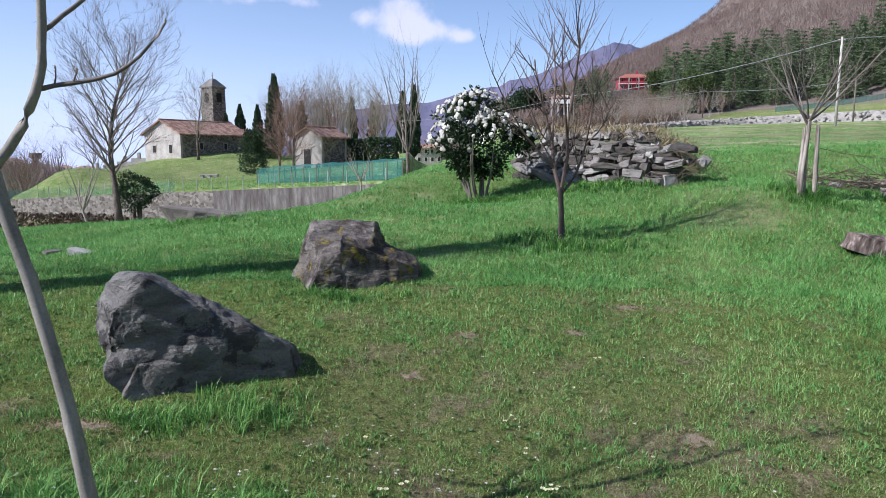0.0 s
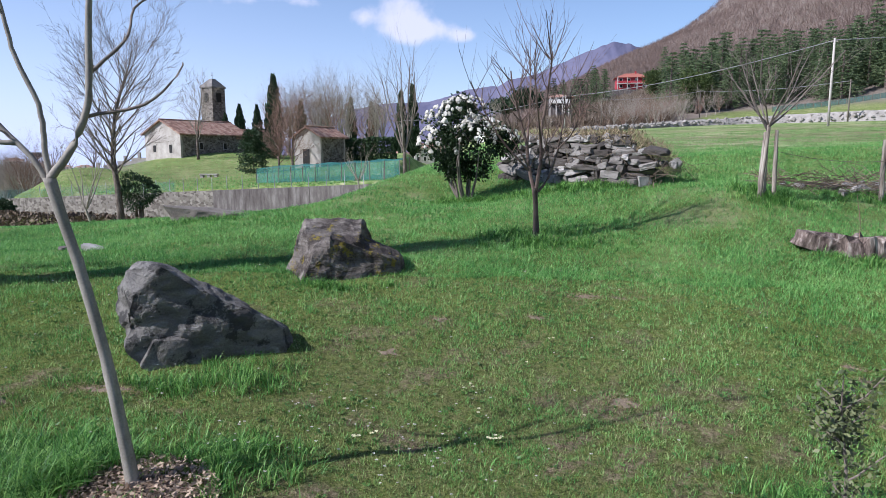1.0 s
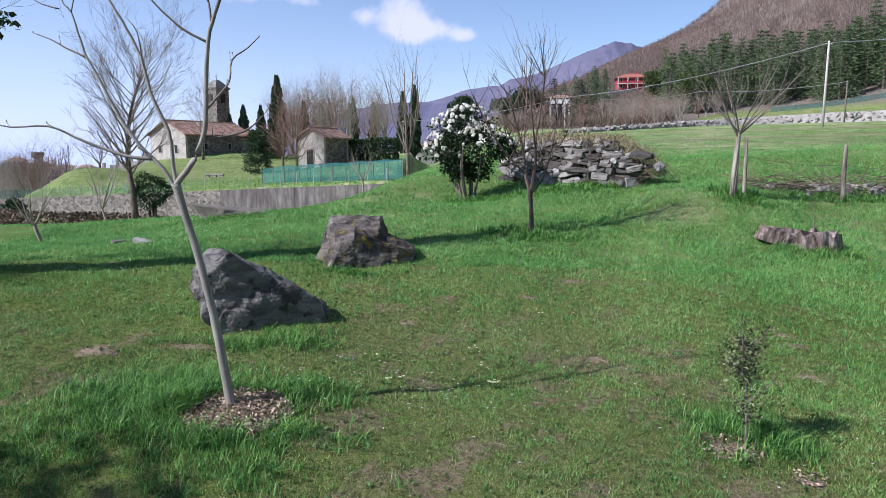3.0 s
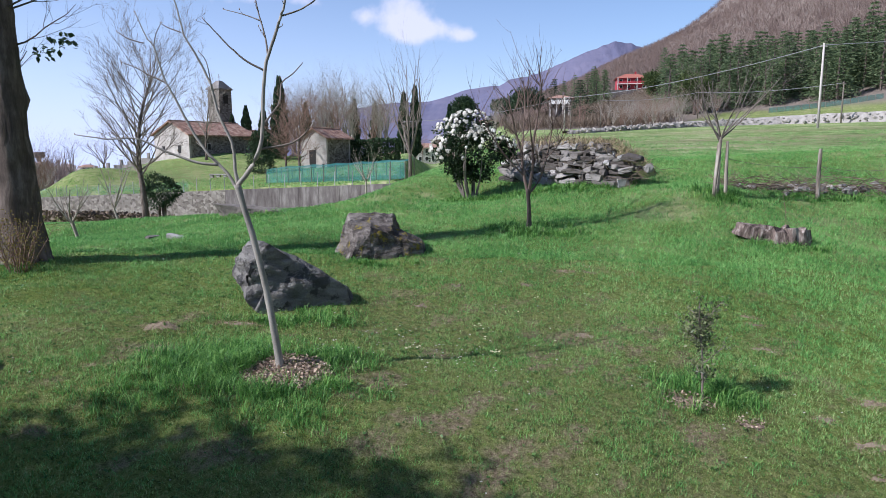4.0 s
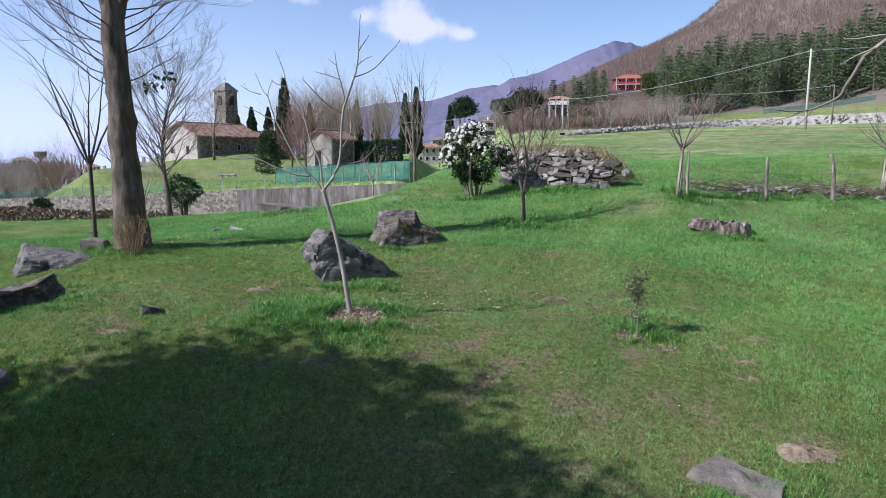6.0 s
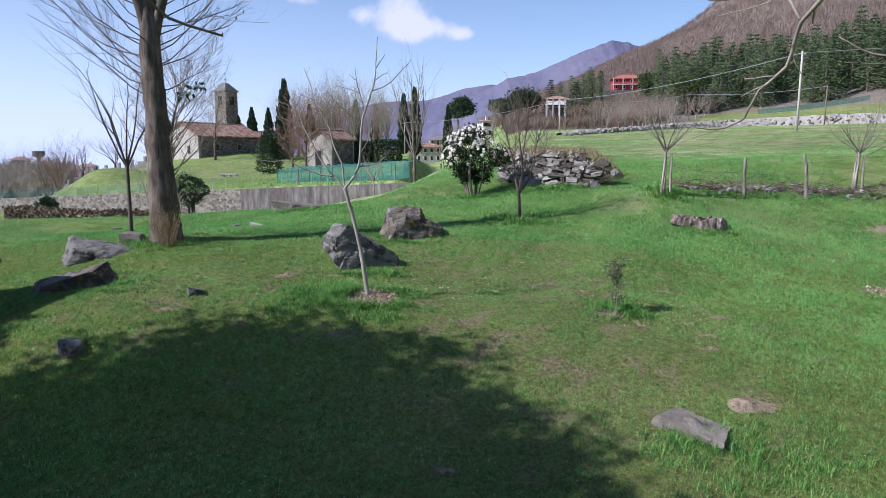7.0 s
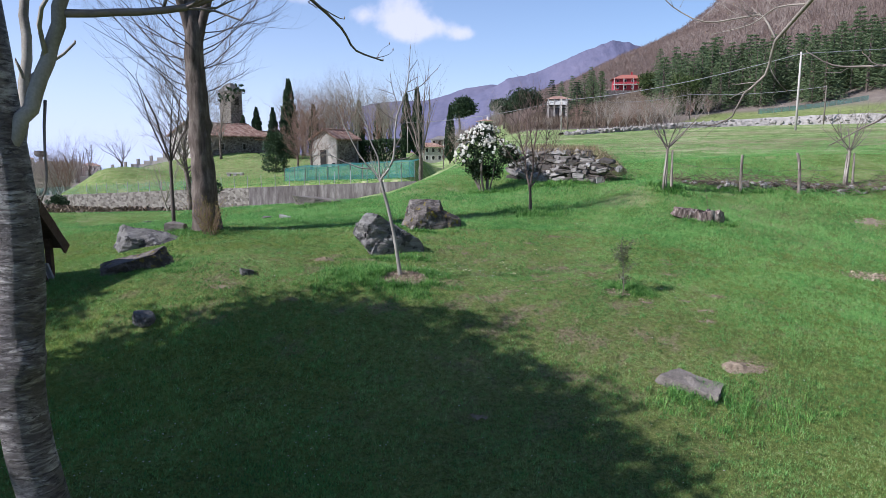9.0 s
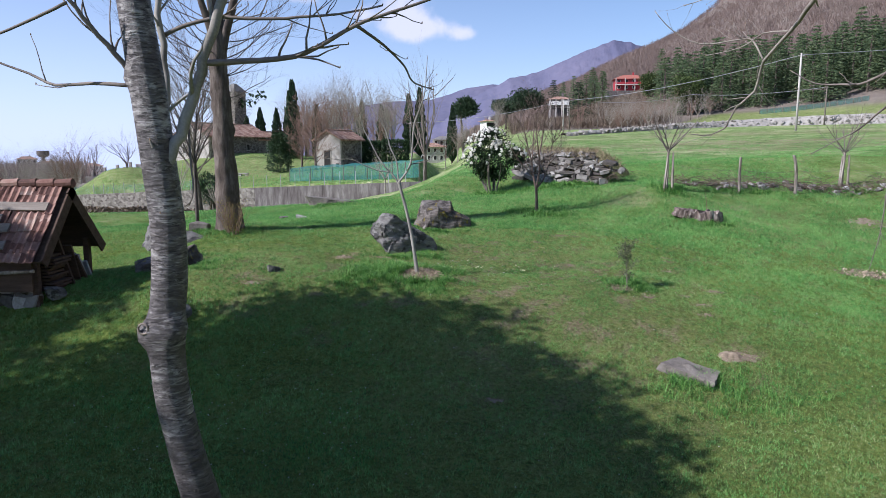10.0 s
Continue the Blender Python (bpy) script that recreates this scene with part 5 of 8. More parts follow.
def big_tree():
    rng = random.Random(5)
    x, y = -6.25, 6.5
    t = thing("big_tree", (x, y, gz(x, y)), "tall old tree with a thick brown trunk and bare shoots", "tree")
    trunk = [(0.1, 0, -0.3), (0.07, 0, 0.05), (0.05, 0, 0.5), (0.03, 0, 1.2), (0.0, 0, 2.0), (-0.01, 0, 2.9), (-0.05, 0, 3.7), (-0.05, 0, 4.4), (-0.12, 0.1, 5.2), (-0.3, 0.1, 6.5), (-0.4, 0.1, 8.5)]
    part("trunk", trunk_mesh(trunk, [0.42, 0.34, 0.28, 0.25, 0.24, 0.22, 0.205, 0.195, 0.15, 0.11, 0.07], rng, 30, 0.13, ((2.4, 0.4, 0.08), (3.3, 3.3, 0.07), (3.9, 5.0, 0.06), (2.9, 3.4, 0.05), (3.5, -0.2, 0.06))), "old_bark", t, smooth=True)
    for pts in (([(-0.03, 0, 3.9), (0.12, 0.0, 4.5), (0.35, 0.05, 5.3), (0.6, 0.1, 6.5), (0.7, 0.1, 8.0)], 0.13), ([(-0.05, -0.05, 4.0), (-0.18, -0.1, 4.7), (-0.4, -0.2, 5.6), (-0.8, -0.2, 7.5)], 0.11)):
        g = Geo()
        limb(g, pts[0], pts[1], 0.05, rng, 0, 1, 9)
        part("limb", g, "old_bark", t, smooth=True)
    for z, w, l in ((3.3, 3.0, 2.4), (3.5, 2.8, 2.6), (3.8, 3.3, 2.4), (4.1, 2.9, 2.8), (4.8, 3.3, 2.7), (3.6, 0.2, 1.6), (4.0, 0.0, 1.9), (4.5, 0.3, 2.2), (3.2, 2.9, 2.6), (3.4, 3.4, 2.9), (3.7, 2.6, 2.7), (4.0, 3.6, 3.0), (4.3, 3.1, 3.0), (4.5, 2.7, 2.6), (3.0, 3.2, 2.2), (3.6, -0.3, 1.8), (3.9, 0.3, 2.0), (4.2, -0.2, 2.3), (4.4, 0.5, 2.4), (4.7, 0.0, 2.5), (4.9, 3.0, 2.6), (5.2, 0.3, 2.6), (3.1, 0.1, 1.3), (5.4, 2.8, 2.6), (4.6, 1.6, 2.4), (4.1, 4.5, 2.4)):
        g = Geo()
        cx = float(np.interp(z, (2.0, 2.9, 3.7, 4.4, 5.2), (0.0, -0.01, -0.05, -0.05, -0.12)))
        grow(g, (cx + 0.15 * math.cos(w), 0.15 * math.sin(w), z), (math.cos(w), math.sin(w) * 0.6, 0.25), l, 0.014, 2, rng, (4, 6), (0.3, 0.6), 0.6, 0.11, 0.15, 0.3, 6, 0.2)
        part("shoot", g, "dark_twig", t)
    for c in ((0.55, 0.0, 3.0), (0.75, 0.05, 3.1), (0.95, 0.0, 3.2)):
        g = Geo()
        leaf_lump(g, c, (0.16, 0.1, 0.07), 26, 0.09, rng, 0.2)
        tagged(part("ivy_spray", g, "hedge_leaf", t, "dark ivy leaves on a side shoot"), kind="stuff")
    # sprouting bush at its foot
    bx, by = -5.95, 5.95
    b = thing("sprouting_bush", (bx, by, gz(bx, by)), "twiggy bush with yellow-green buds at the foot of the big tree", "bush")
    g, lv = Geo(), Geo()
    for i in range(34):
        w = rng.uniform(0, 6.283)
        s = rng.uniform(0.05, 0.45)
        p = wander((0.12 * math.cos(w), 0.12 * math.sin(w), -0.05), (math.cos(w) * s, math.sin(w) * s, 1), rng.uniform(0.5, 1.0), 5, 0.12, 0.02, rng)
        g.tube(p, [0.008, 0.007, 0.006, 0.005, 0.004, 0.003], 4)
        for q in p[1:]:
            for _ in range(7):
                lv.leaf(q + Vector((rng.gauss(0, 0.04), rng.gauss(0, 0.04), rng.gauss(0, 0.05))), 0.035, rng)
    part("stem", g, "red_twig", b)
    part("leaf", lv, "spring_bud_leaf", b)


big_tree()
v_tree("staked_sapling", -7.15, 6.95, "slim young bare tree beside a grey stone", 3.7, 1.7, 0.04, 44, ("dark_twig", "dark_twig"), 6, 0.65, 2, 0.0, (3, 5), 0.62)
v_tree("small_tree", -7.75, 10.8, "small crooked bare tree on the falling lawn", 1.5, 0.4, 0.035, 45, ("pale_twig", "pale_twig"), 6, 0.95, 2, -0.25, (2, 4), 0.6, 0.05)


def staked_tree(x, y, label, seed, h):
    t = v_tree("orchard_tree", x, y, label, h, 1.25, 0.03, seed, ("pale_twig", "twig"), 9, 1.25, 2, 0.0, (4, 6), 0.55, 0.1)
    rng = random.Random(seed)
    for dx, dy, hh, lx in ((-0.12, -0.1, 1.2, 0.09), (0.14, -0.08, 1.15, -0.02), (-0.02, 0.14, 1.12, 0.05)):
        s = trunk_mesh([(dx, dy, -0.3), (dx, dy, 0.02), (dx + lx * 0.5, dy, hh * 0.5), (dx + lx, dy, hh)], [0.038, 0.038, 0.036, 0.03], rng, 9, 0.1)
        solid("tree_stake", s, "split_wood", (x, y, gz(x, y)), "rough split-wood stake beside a young orchard tree", "stake", "tree stakes", smooth=True)
    return t


staked_tree(5.95, 11.1, "pruned bare orchard tree held between three stakes", 51, 3.0)
staked_tree(12.5, 13.0, "spreading bare orchard tree held between three stakes", 53, 2.7)


# ---- shade from the west ----
# an evergreen out of view, assumed from the rounded shade on the lawn
def shade_tree():
    rng = random.Random(61)
    x, y = -9.85, -5.15
    t = thing("evergreen_oak", (x, y, gz(x, y)), "dense round evergreen tree beside the garden, unseen, added to shade the lawn", "tree")
    part("trunk", trunk_mesh([(0, 0, -0.3), (0, 0, 0.1), (0.05, 0, 2), (0, 0, 4), (0, 0, 6.5)], [0.4, 0.3, 0.26, 0.22, 0.12], rng), "old_bark", t, smooth=True)
    g = Geo()
    for i in range(46):
        w = rng.uniform(0, 6.283)
        k = math.sqrt(rng.random()) * 3.0
        leaf_lump(g, (math.cos(w) * k, math.sin(w) * k, 6.65 + rng.uniform(-1.3, 1.3) * (1 - k / 4)), (1.36, 1.36, 1.0), 1900, 0.15, rng, 0.6, 0.7)
    # clumps added to fill out the edges of the cast shade
    for dx, dy, dz in ((-1.5, -3.2, 5.4), (-2.6, -3.6, 4.8), (-0.6, -4.2, 5.6), (-1.8, -4.6, 4.6), (0.2, -3.6, 6.2), (-3.4, -1.0, 6.2), (-3.9, 0.3, 6.0), (-3.2, 1.2, 6.0), (-4.2, -1.4, 5.6), (-3.6, -2.4, 6.0), (1.0, 2.7, 7.0), (-4.8, 0.6, 6.2), (-5.2, -0.6, 6.0), (-5.8, 1.0, 5.8), (-6.3, 0.0, 6.0), (-6.0, -1.4, 5.8)):
        leaf_lump(g, (dx, dy, dz), (1.5, 1.5, 1.15), 2200, 0.16, rng, 0.6, 0.7)
    # clumps added only to throw shade on the grass beside the shed
    for dx, dy, dz in ((-5.2, 3.4, 7.5), (-5.7, 2.7, 7.2), (-5.4, 4.2, 7.4)):
        leaf_lump(g, (dx, dy, dz), (0.95, 0.95, 0.8), 1300, 0.16, rng, 0.5, 0.7)
    part("crown", g, "laurel_leaf", t)


shade_tree()


# ---- flowering shrub and small bush ----
def viburnum():
    rng = random.Random(71)
    x, y = 0.75, 14.4
    t = thing("flowering_shrub", (x, y, gz(x, y)), "dark evergreen shrub covered in white flower heads", "shrub")
    for i in range(9):
        w = rng.uniform(0, 6.283)
        g = Geo()
        p = wander((0.1 * math.cos(w), 0.1 * math.sin(w), -0.1), (math.cos(w) * 0.26 - 0.05, math.sin(w) * 0.26, 1), rng.uniform(1.2, 1.7), 6, 0.08, 0.02, rng)
        g.tube(p, [0.035, 0.03, 0.028, 0.024, 0.02, 0.016, 0.012], 6)
        part("stem", g, "twig", t, smooth=True)
    g, fl = Geo(), Geo()
    lumps = ((-0.15, 0, 1.62, 0.80, 0.62), (-0.5, 0.0, 1.25, 0.55, 0.5), (0.3, -0.1, 1.35, 0.62, 0.55), (0.0, 0.1, 1.95, 0.55, 0.4), (0.88, -0.1, 1.32, 0.36, 0.34), (-0.28, -0.1, 0.82, 0.36, 0.3), (0.2, 0.1, 0.75, 0.42, 0.3))
    for cx, cy, cz, r, rz in lumps:
        leaf_lump(g, (cx, cy, cz), (r, r * 0.9, rz), 1100, 0.085, rng, 0.35, 0.5)
    for cx, cy, cz, r, rz in lumps[:5]:
        for _ in range(36 if r > 0.5 else 22):
            d = Vector((rng.gauss(-0.35, 0.7), rng.gauss(-0.4, 0.7), rng.gauss(0.75, 0.55))).normalized()
            c = Vector((cx + d.x * r * 1.05, cy + d.y * r * 0.95, cz + d.z * rz * 1.05))
            rr = rng.uniform(0.035, 0.066)
            bm = bmesh.new()
            bmesh.ops.create_icosphere(bm, subdivisions=2, radius=1.0)
            n0 = len(fl.v)
            for v in bm.verts:
                e = v.co * (rr * (1 + 0.4 * rng.uniform(-1, 1)))
                e -= d * (e.dot(d) * 0.4)
                fl.v.append(tuple(c + e))
            fl.f += [tuple(n0 + v.index for v in f.verts) for f in bm.faces]
            bm.free()
    part("foliage", g, "laurel_leaf", t)
    part("blossom", fl, "petal", t, "white flower heads")


viburnum()


def small_bush():
    rng = random.Random(73)
    x, y = 2.46, 2.6
    t = thing("holly_bush", (x, y, gz(x, y)), "small young evergreen bush with variegated leaves", "bush")
    g, lv = Geo(), Geo()
    main = wander((0, 0, -0.05), (0, 0, 1), 1.0, 10, 0.05, 0.05, rng)
    g.tube(main, [0.013 - 0.001 * k for k in range(11)], 6)
    shoots = [main[3:]]
    for i in range(15):
        k = rng.randint(2, 8)
        w = rng.uniform(0, 6.283) if i > 1 else -0.1
        p = wander(main[k], (math.cos(w), math.sin(w), 0.7), rng.uniform(0.12, 0.24) if i > 1 else 0.28, 4, 0.14, 0.08, rng)
        g.tube(p, [0.006, 0.005, 0.005, 0.004, 0.003], 5)
        shoots.append(p[1:])
    for p in shoots:
        for q in p:
            for _ in range(15):
                lv.leaf(q + Vector((rng.gauss(0, 0.035), rng.gauss(0, 0.035), rng.gauss(0, 0.03))), rng.uniform(0.03, 0.05), rng, None, 0.5)
    part("stem", g, "twig", t)
    tagged(part("leaf", lv, "holly_leaf", t), kind="stuff")


small_bush()


# ---- ruined dry-stone wall ----
def stone_kinds(n, seed, sub=2, mat="field_stone"):
    out = []
    for i in range(n):
        rng = random.Random(seed + i)
        bm = hewn(block_planes(rng, (0.5, 0.5, 0.5), 6), seed + i, 0.07, sub + 1, 0.9, soft=0.16)
        me = bpy.data.meshes.new("stone")
        bm.to_mesh(me)
        bm.free()
        me.materials.append(MATS[mat])
        out.append(me)
    return out


STONES = stone_kinds(18, 300)
PALE_STONES = stone_kinds(6, 340, 1, "gravel_bank")


def earth_mound():
    """The bank of earth that the ruined wall holds, grown over with turf."""
    g = Geo()
    n, rings = 40, 9
    for j in range(rings + 1):
        f = j / rings
        for i in range(n):
            w = 2 * math.pi * i / n
            k = 1 - f
            x = 4.0 + (1.9 * math.cos(w) + 0.5 * math.sin(w)) * k
            y = 16.0 + (1.4 * math.sin(w) - 1.25 * math.cos(w)) * k
            h = 1.04 * (1 - k ** 2.6) + 0.06 * noise.noise((x * 2, y * 2, 0)) + 0.03 * noise.noise((x * 7, y * 7, 3))
            g.v.append((x, y, gz(x, y) - 0.12 + h))
    for j in range(rings):
        for i in range(n):
            a, b = j * n + i, j * n + (i + 1) % n
            g.f.append((a, b, b + n, a + n))
    g.f.append(tuple(rings * n + i for i in range(n)))
    solid("earth_mound", g, "turf_mound", (0, 0, 0), "overgrown earth bank behind the ruined wall", "mound", kind="structure", smooth=True)


earth_mound()


def ruined_wall():
    rng = random.Random(83)
    A, B = Vector((1.75, 16.0)), Vector((4.5, 13.3))
    L = (B - A).length
    d = (B - A) / L
    nrm = Vector((-d.y, d.x)) * -1
    ang = math.degrees(math.atan2(d.y, d.x))
    t = thing("ruined_wall", (A.x, A.y, gz(A.x, A.y)), "crumbling dry-stone wall of grey and pale field stones", "wall")
    inv = t.matrix_basis.inverted()
    z_course, row = 0.0, 0
    while z_course < 0.92:
        h = rng.uniform(0.08, 0.14) if row else 0.18
        s = rng.uniform(-0.1, 0.05)
        while s < L:
            w = rng.choice((0.1, 0.13, 0.17, 0.2, 0.26, 0.34, 0.44, 0.52)) * rng.uniform(0.85, 1.15) * (1.3 if row == 0 else 1.0)
            hh = h * rng.uniform(0.8, 1.25)
            end = 0.95 - 0.25 * max(0, (s - L + 1.0)) - 0.35 * max(0, 0.9 - s)
            if z_course < end + rng.uniform(-0.1, 0.06):
                p = A + d * (s + w / 2) + nrm * (rng.uniform(-0.07, 0.06) - 0.14 * z_course)
                z = gz(p.x, p.y) + z_course + hh / 2 - 0.03 + rng.gauss(0, 0.022)
                m = Matrix.LocRotScale((p.x, p.y, z), Euler((radians(rng.gauss(0, 9)), radians(rng.gauss(0, 8)), radians(ang + rng.gauss(0, 12)))), (w * 1.08, rng.uniform(0.24, 0.36), hh * rng.uniform(0.95, 1.3)))
                ob = new("stone", rng.choice(STONES))
                ob.parent = t
                ob.matrix_basis = inv @ m
            s += w
        z_course += h
        row += 1
    for i in range(60):   # fallen stones along the top and the east end
        s = rng.uniform(0.4, L + 0.7)
        p = A + d * s - nrm * rng.uniform(0.05, 0.6)
        w = rng.uniform(0.08, 0.19)
        top = 0.95 if s < L - 0.6 else 0.45
        m = Matrix.LocRotScale((p.x, p.y, gz(p.x, p.y) + top - 0.02), Euler((rng.gauss(0, .3), rng.gauss(0, .3), rng.uniform(0, 6))), (w * 1.3, w, w * 0.8))
        ob = new("stone", rng.choice(STONES))
        ob.parent = t
        ob.matrix_basis = inv @ m
    # withered grass and sods on top of the bank
    g = Geo()
    for i in range(2600):
        s = rng.uniform(0.1, L + 0.2)
        p = A + d * s - nrm * rng.uniform(-0.05, 1.1)
        top = 0.98 if s < L - 0.6 else 0.98 - 0.55 * (s - L + 0.6)
        g.leaf((p.x, p.y, gz(p.x, p.y) + top + rng.uniform(-0.12, 0.03)), rng.uniform(0.08, 0.22), rng, Vector((rng.gauss(0, 0.7), rng.gauss(0, 0.7), 0.8)).normalized(), 0.09)
    solid("bank_grass", g, "dry_grass", (0, 0, 0), "withered grass on top of the ruined wall", "grass", kind="stuff")
    # dead bramble trailing over the east end
    g = Geo()
    for i in range(150):
        s = rng.uniform(L - 1.9, L + 0.8)
        p = A + d * s + nrm * rng.uniform(-0.5, 0.25)
        q = wander((p.x, p.y, gz(p.x, p.y) + rng.uniform(0.2, 1.0) * (1 if s < L - 0.2 else 0.55)), (rng.gauss(0, 1), rng.gauss(0, 1), rng.gauss(0.1, 0.4)), rng.uniform(0.2, 0.7), 5, 0.4, -0.12, rng)
        g.tube(q, [0.006, 0.006, 0.005, 0.005, 0.004, 0.003], 3)
    solid("bramble", g, "bramble", (0, 0, 0), "dead bramble stems trailing over the ruined wall", "bramble", kind="stuff")


ruined_wall()


# ---- loose rocks ----
def loose_rocks():
    slab = [((0.95, -0.2, 0.2), 0.52), ((-1, 0, 0.1), 0.6), ((-0.05, -0.2, 0.97), 0.13), ((0.1, -0.98, -0.15), 0.2), ((0, 1, 0.1), 0.25), ((0, 0, -1), 0.2), ((0.6, -0.6, 0.5), 0.43), ((-0.5, -0.6, 0.6), 0.36)]
    hump = [((-0.75, -0.5, 0.4), 0.42), ((0.2, -0.22, 0.95), 0.22), ((0.2, -0.95, 0.2), 0.28), ((0.9, -0.1, 0.4), 0.6), ((0, 1, 0.2), 0.4), ((0, 0, -1), 0.3), ((-1, 0, 0.1), 0.66), ((0.35, -0.6, 0.7), 0.33)]
    plate = [((0.97, -0.1, -0.1), 0.35), ((-0.9, 0.4, 0.1), 0.33), ((0.05, -0.12, 0.99), 0.085), ((-0.25, -0.95, 0.1), 0.22), ((0.3, 0.95, 0.1), 0.22), ((0, 0, -1), 0.2), ((-0.6, -0.7, 0.3), 0.36)]
    spots = (  # x, y, planes or half sizes, turn, tilt, rise, label
        (-6.32, 3.0, slab, 6, -13, 0.1, "long tilted grey rock slab in the turf", "lichen_boulder"),
        (-7.2, 5.38, hump, 4, 3, -0.02, "low weathered rock outcrop in the lawn", "boulder"),
        (-4.12, 2.42, (0.11, 0.08, 0.06), 30, 8, 0.02, "small grey stone in the grass", "boulder"),
        (-5.28, 0.95, (0.15, 0.11, 0.1), -20, 10, 0.03, "small rounded grey stone in the grass", "boulder"),
        (-6.95, 6.55, (0.24, 0.17, 0.15), 10, 0, 0.05, "pale grey stone at the foot of a young tree", "pale_rock"),
        (2.68, -0.2, plate, -24, 5, 0.0, "flat lichen-spotted stone slab in the lawn", "pale_rock"),
        (-4.75, 14.0, (1.0, 0.55, 0.2), -4, 1, -0.06, "broad flat rock ledge at the lawn's edge", "pale_rock"),
        (-10.6, 13.4, (0.16, 0.11, 0.06), 10, 0, 0.0, "flat stones in the falling lawn", "boulder"),
        (-5.0, 9.2, (0.14, 0.1, 0.05), 0, 0, 0.0, "half-buried flat stone in the lawn", "field_stone"),
        (-5.6, 9.5, (0.09, 0.07, 0.04), 40, 0, 0.0, "half-buried flat stone in the lawn", "field_stone"))
    for i, (x, y, s, turn, tilt, rise, label, mat) in enumerate(spots):
        rng = random.Random(120 + i)
        big = len(s) > 3
        size = 0.8 if big else max(s) * 1.3
        bm = hewn(s if big else block_planes(rng, s), 120 + i, 0.075 if big else 0.12 * min(s) + 0.012, 6 if size > 0.5 else 4, size * 1.15, (0.2, 0.1, 1), 0.06 if big else 0.35 * min(s))
        solid("rock", bm, mat, (0, 0, 0), label, "rock", m=pose(x, y, gz(x, y) + rise, 0, tilt, turn))
    # heap of crumbly earth
    for i, (x, y, r, h, mat, label) in enumerate(((3.45, 0.25, 0.16, 0.06, "soil", "dry molehill of crumbly earth"),)):
        g = Geo()
        n, rings = 22, 7
        rng = random.Random(i)
        for j in range(rings + 1):
            k = 1 - j / rings
            for a in range(n):
                w = 2 * math.pi * a / n
                px, py = x + r * k * math.cos(w) * 1.3, y + r * k * math.sin(w)
                g.v.append((px, py, gz(px, py) - 0.02 + h * (1 - k * k) * (1 + 0.7 * noise.noise((px * 14, py * 14, i))) + 0.01))
        for j in range(rings):
            for a in range(n):
                p, q = j * n + a, j * n + (a + 1) % n
                g.f.append((p, q, q + n, p + n))
        g.f.append(tuple(rings * n + a for a in range(n)))
        solid("molehill", g, mat, (0, 0, 0), label, "molehill", smooth=True)


loose_rocks()


def stump():
    rng = random.Random(91)
    x, y = 6.35, 8.95
    t = thing("tree_stump", (x, y, gz(x, y)), "rotten weathered tree stump with a thin shoot", "stump")
    g = Geo()
    n, rings = 40, 8
    for j in range(rings + 1):
        f = j / rings
        for a in range(n):
            w = 2 * math.pi * a / n
            rr = (0.44 - 0.06 * f) * (1 + 0.10 * noise.noise((math.cos(w) * 3.5, math.sin(w) * 3.5, 1)) + 0.05 * math.sin(w * 11))
            z = -0.1 + f * (0.27 + 0.1 * noise.noise((math.cos(w) * 2.5, math.sin(w) * 2.5, 9)) + 0.05 * math.sin(w * 7) + 0.09 * noise.noise((math.cos(w) * 9, math.sin(w) * 9, 4)) + rng.uniform(-0.03, 0.03) * f)
            g.v.append((rr * math.cos(w) * 1.15, rr * math.sin(w) * 0.75, z))
    for j in range(rings):
        for a in range(n):
            p, q = j * n + a, j * n + (a + 1) % n
            g.f.append((p, q, q + n, p + n))
    c = len(g.v)
    g.v.append((0, 0, 0.2))
    for a in range(n):
        g.f.append((rings * n + a, rings * n + (a + 1) % n, c))
    part("body", g, "rotten_wood", t)
    part("root", hewn(block_planes(rng, (0.36, 0.17, 0.11)), 92, 0.06, 5, 0.5, (0, 0.2, 1), 0.05), "rotten_wood", t, m=pose(-0.5, 0.02, 0.09, 0, 14, -8))
    g = Geo()
    g.tube(wander((0.02, 0, 0.1), (0, 0, 1), 0.75, 6, 0.05, 0.02, rng), [0.008, 0.007, 0.006, 0.006, 0.005, 0.004, 0.003], 5)
    part("shoot", g, "red_twig", t)


stump()


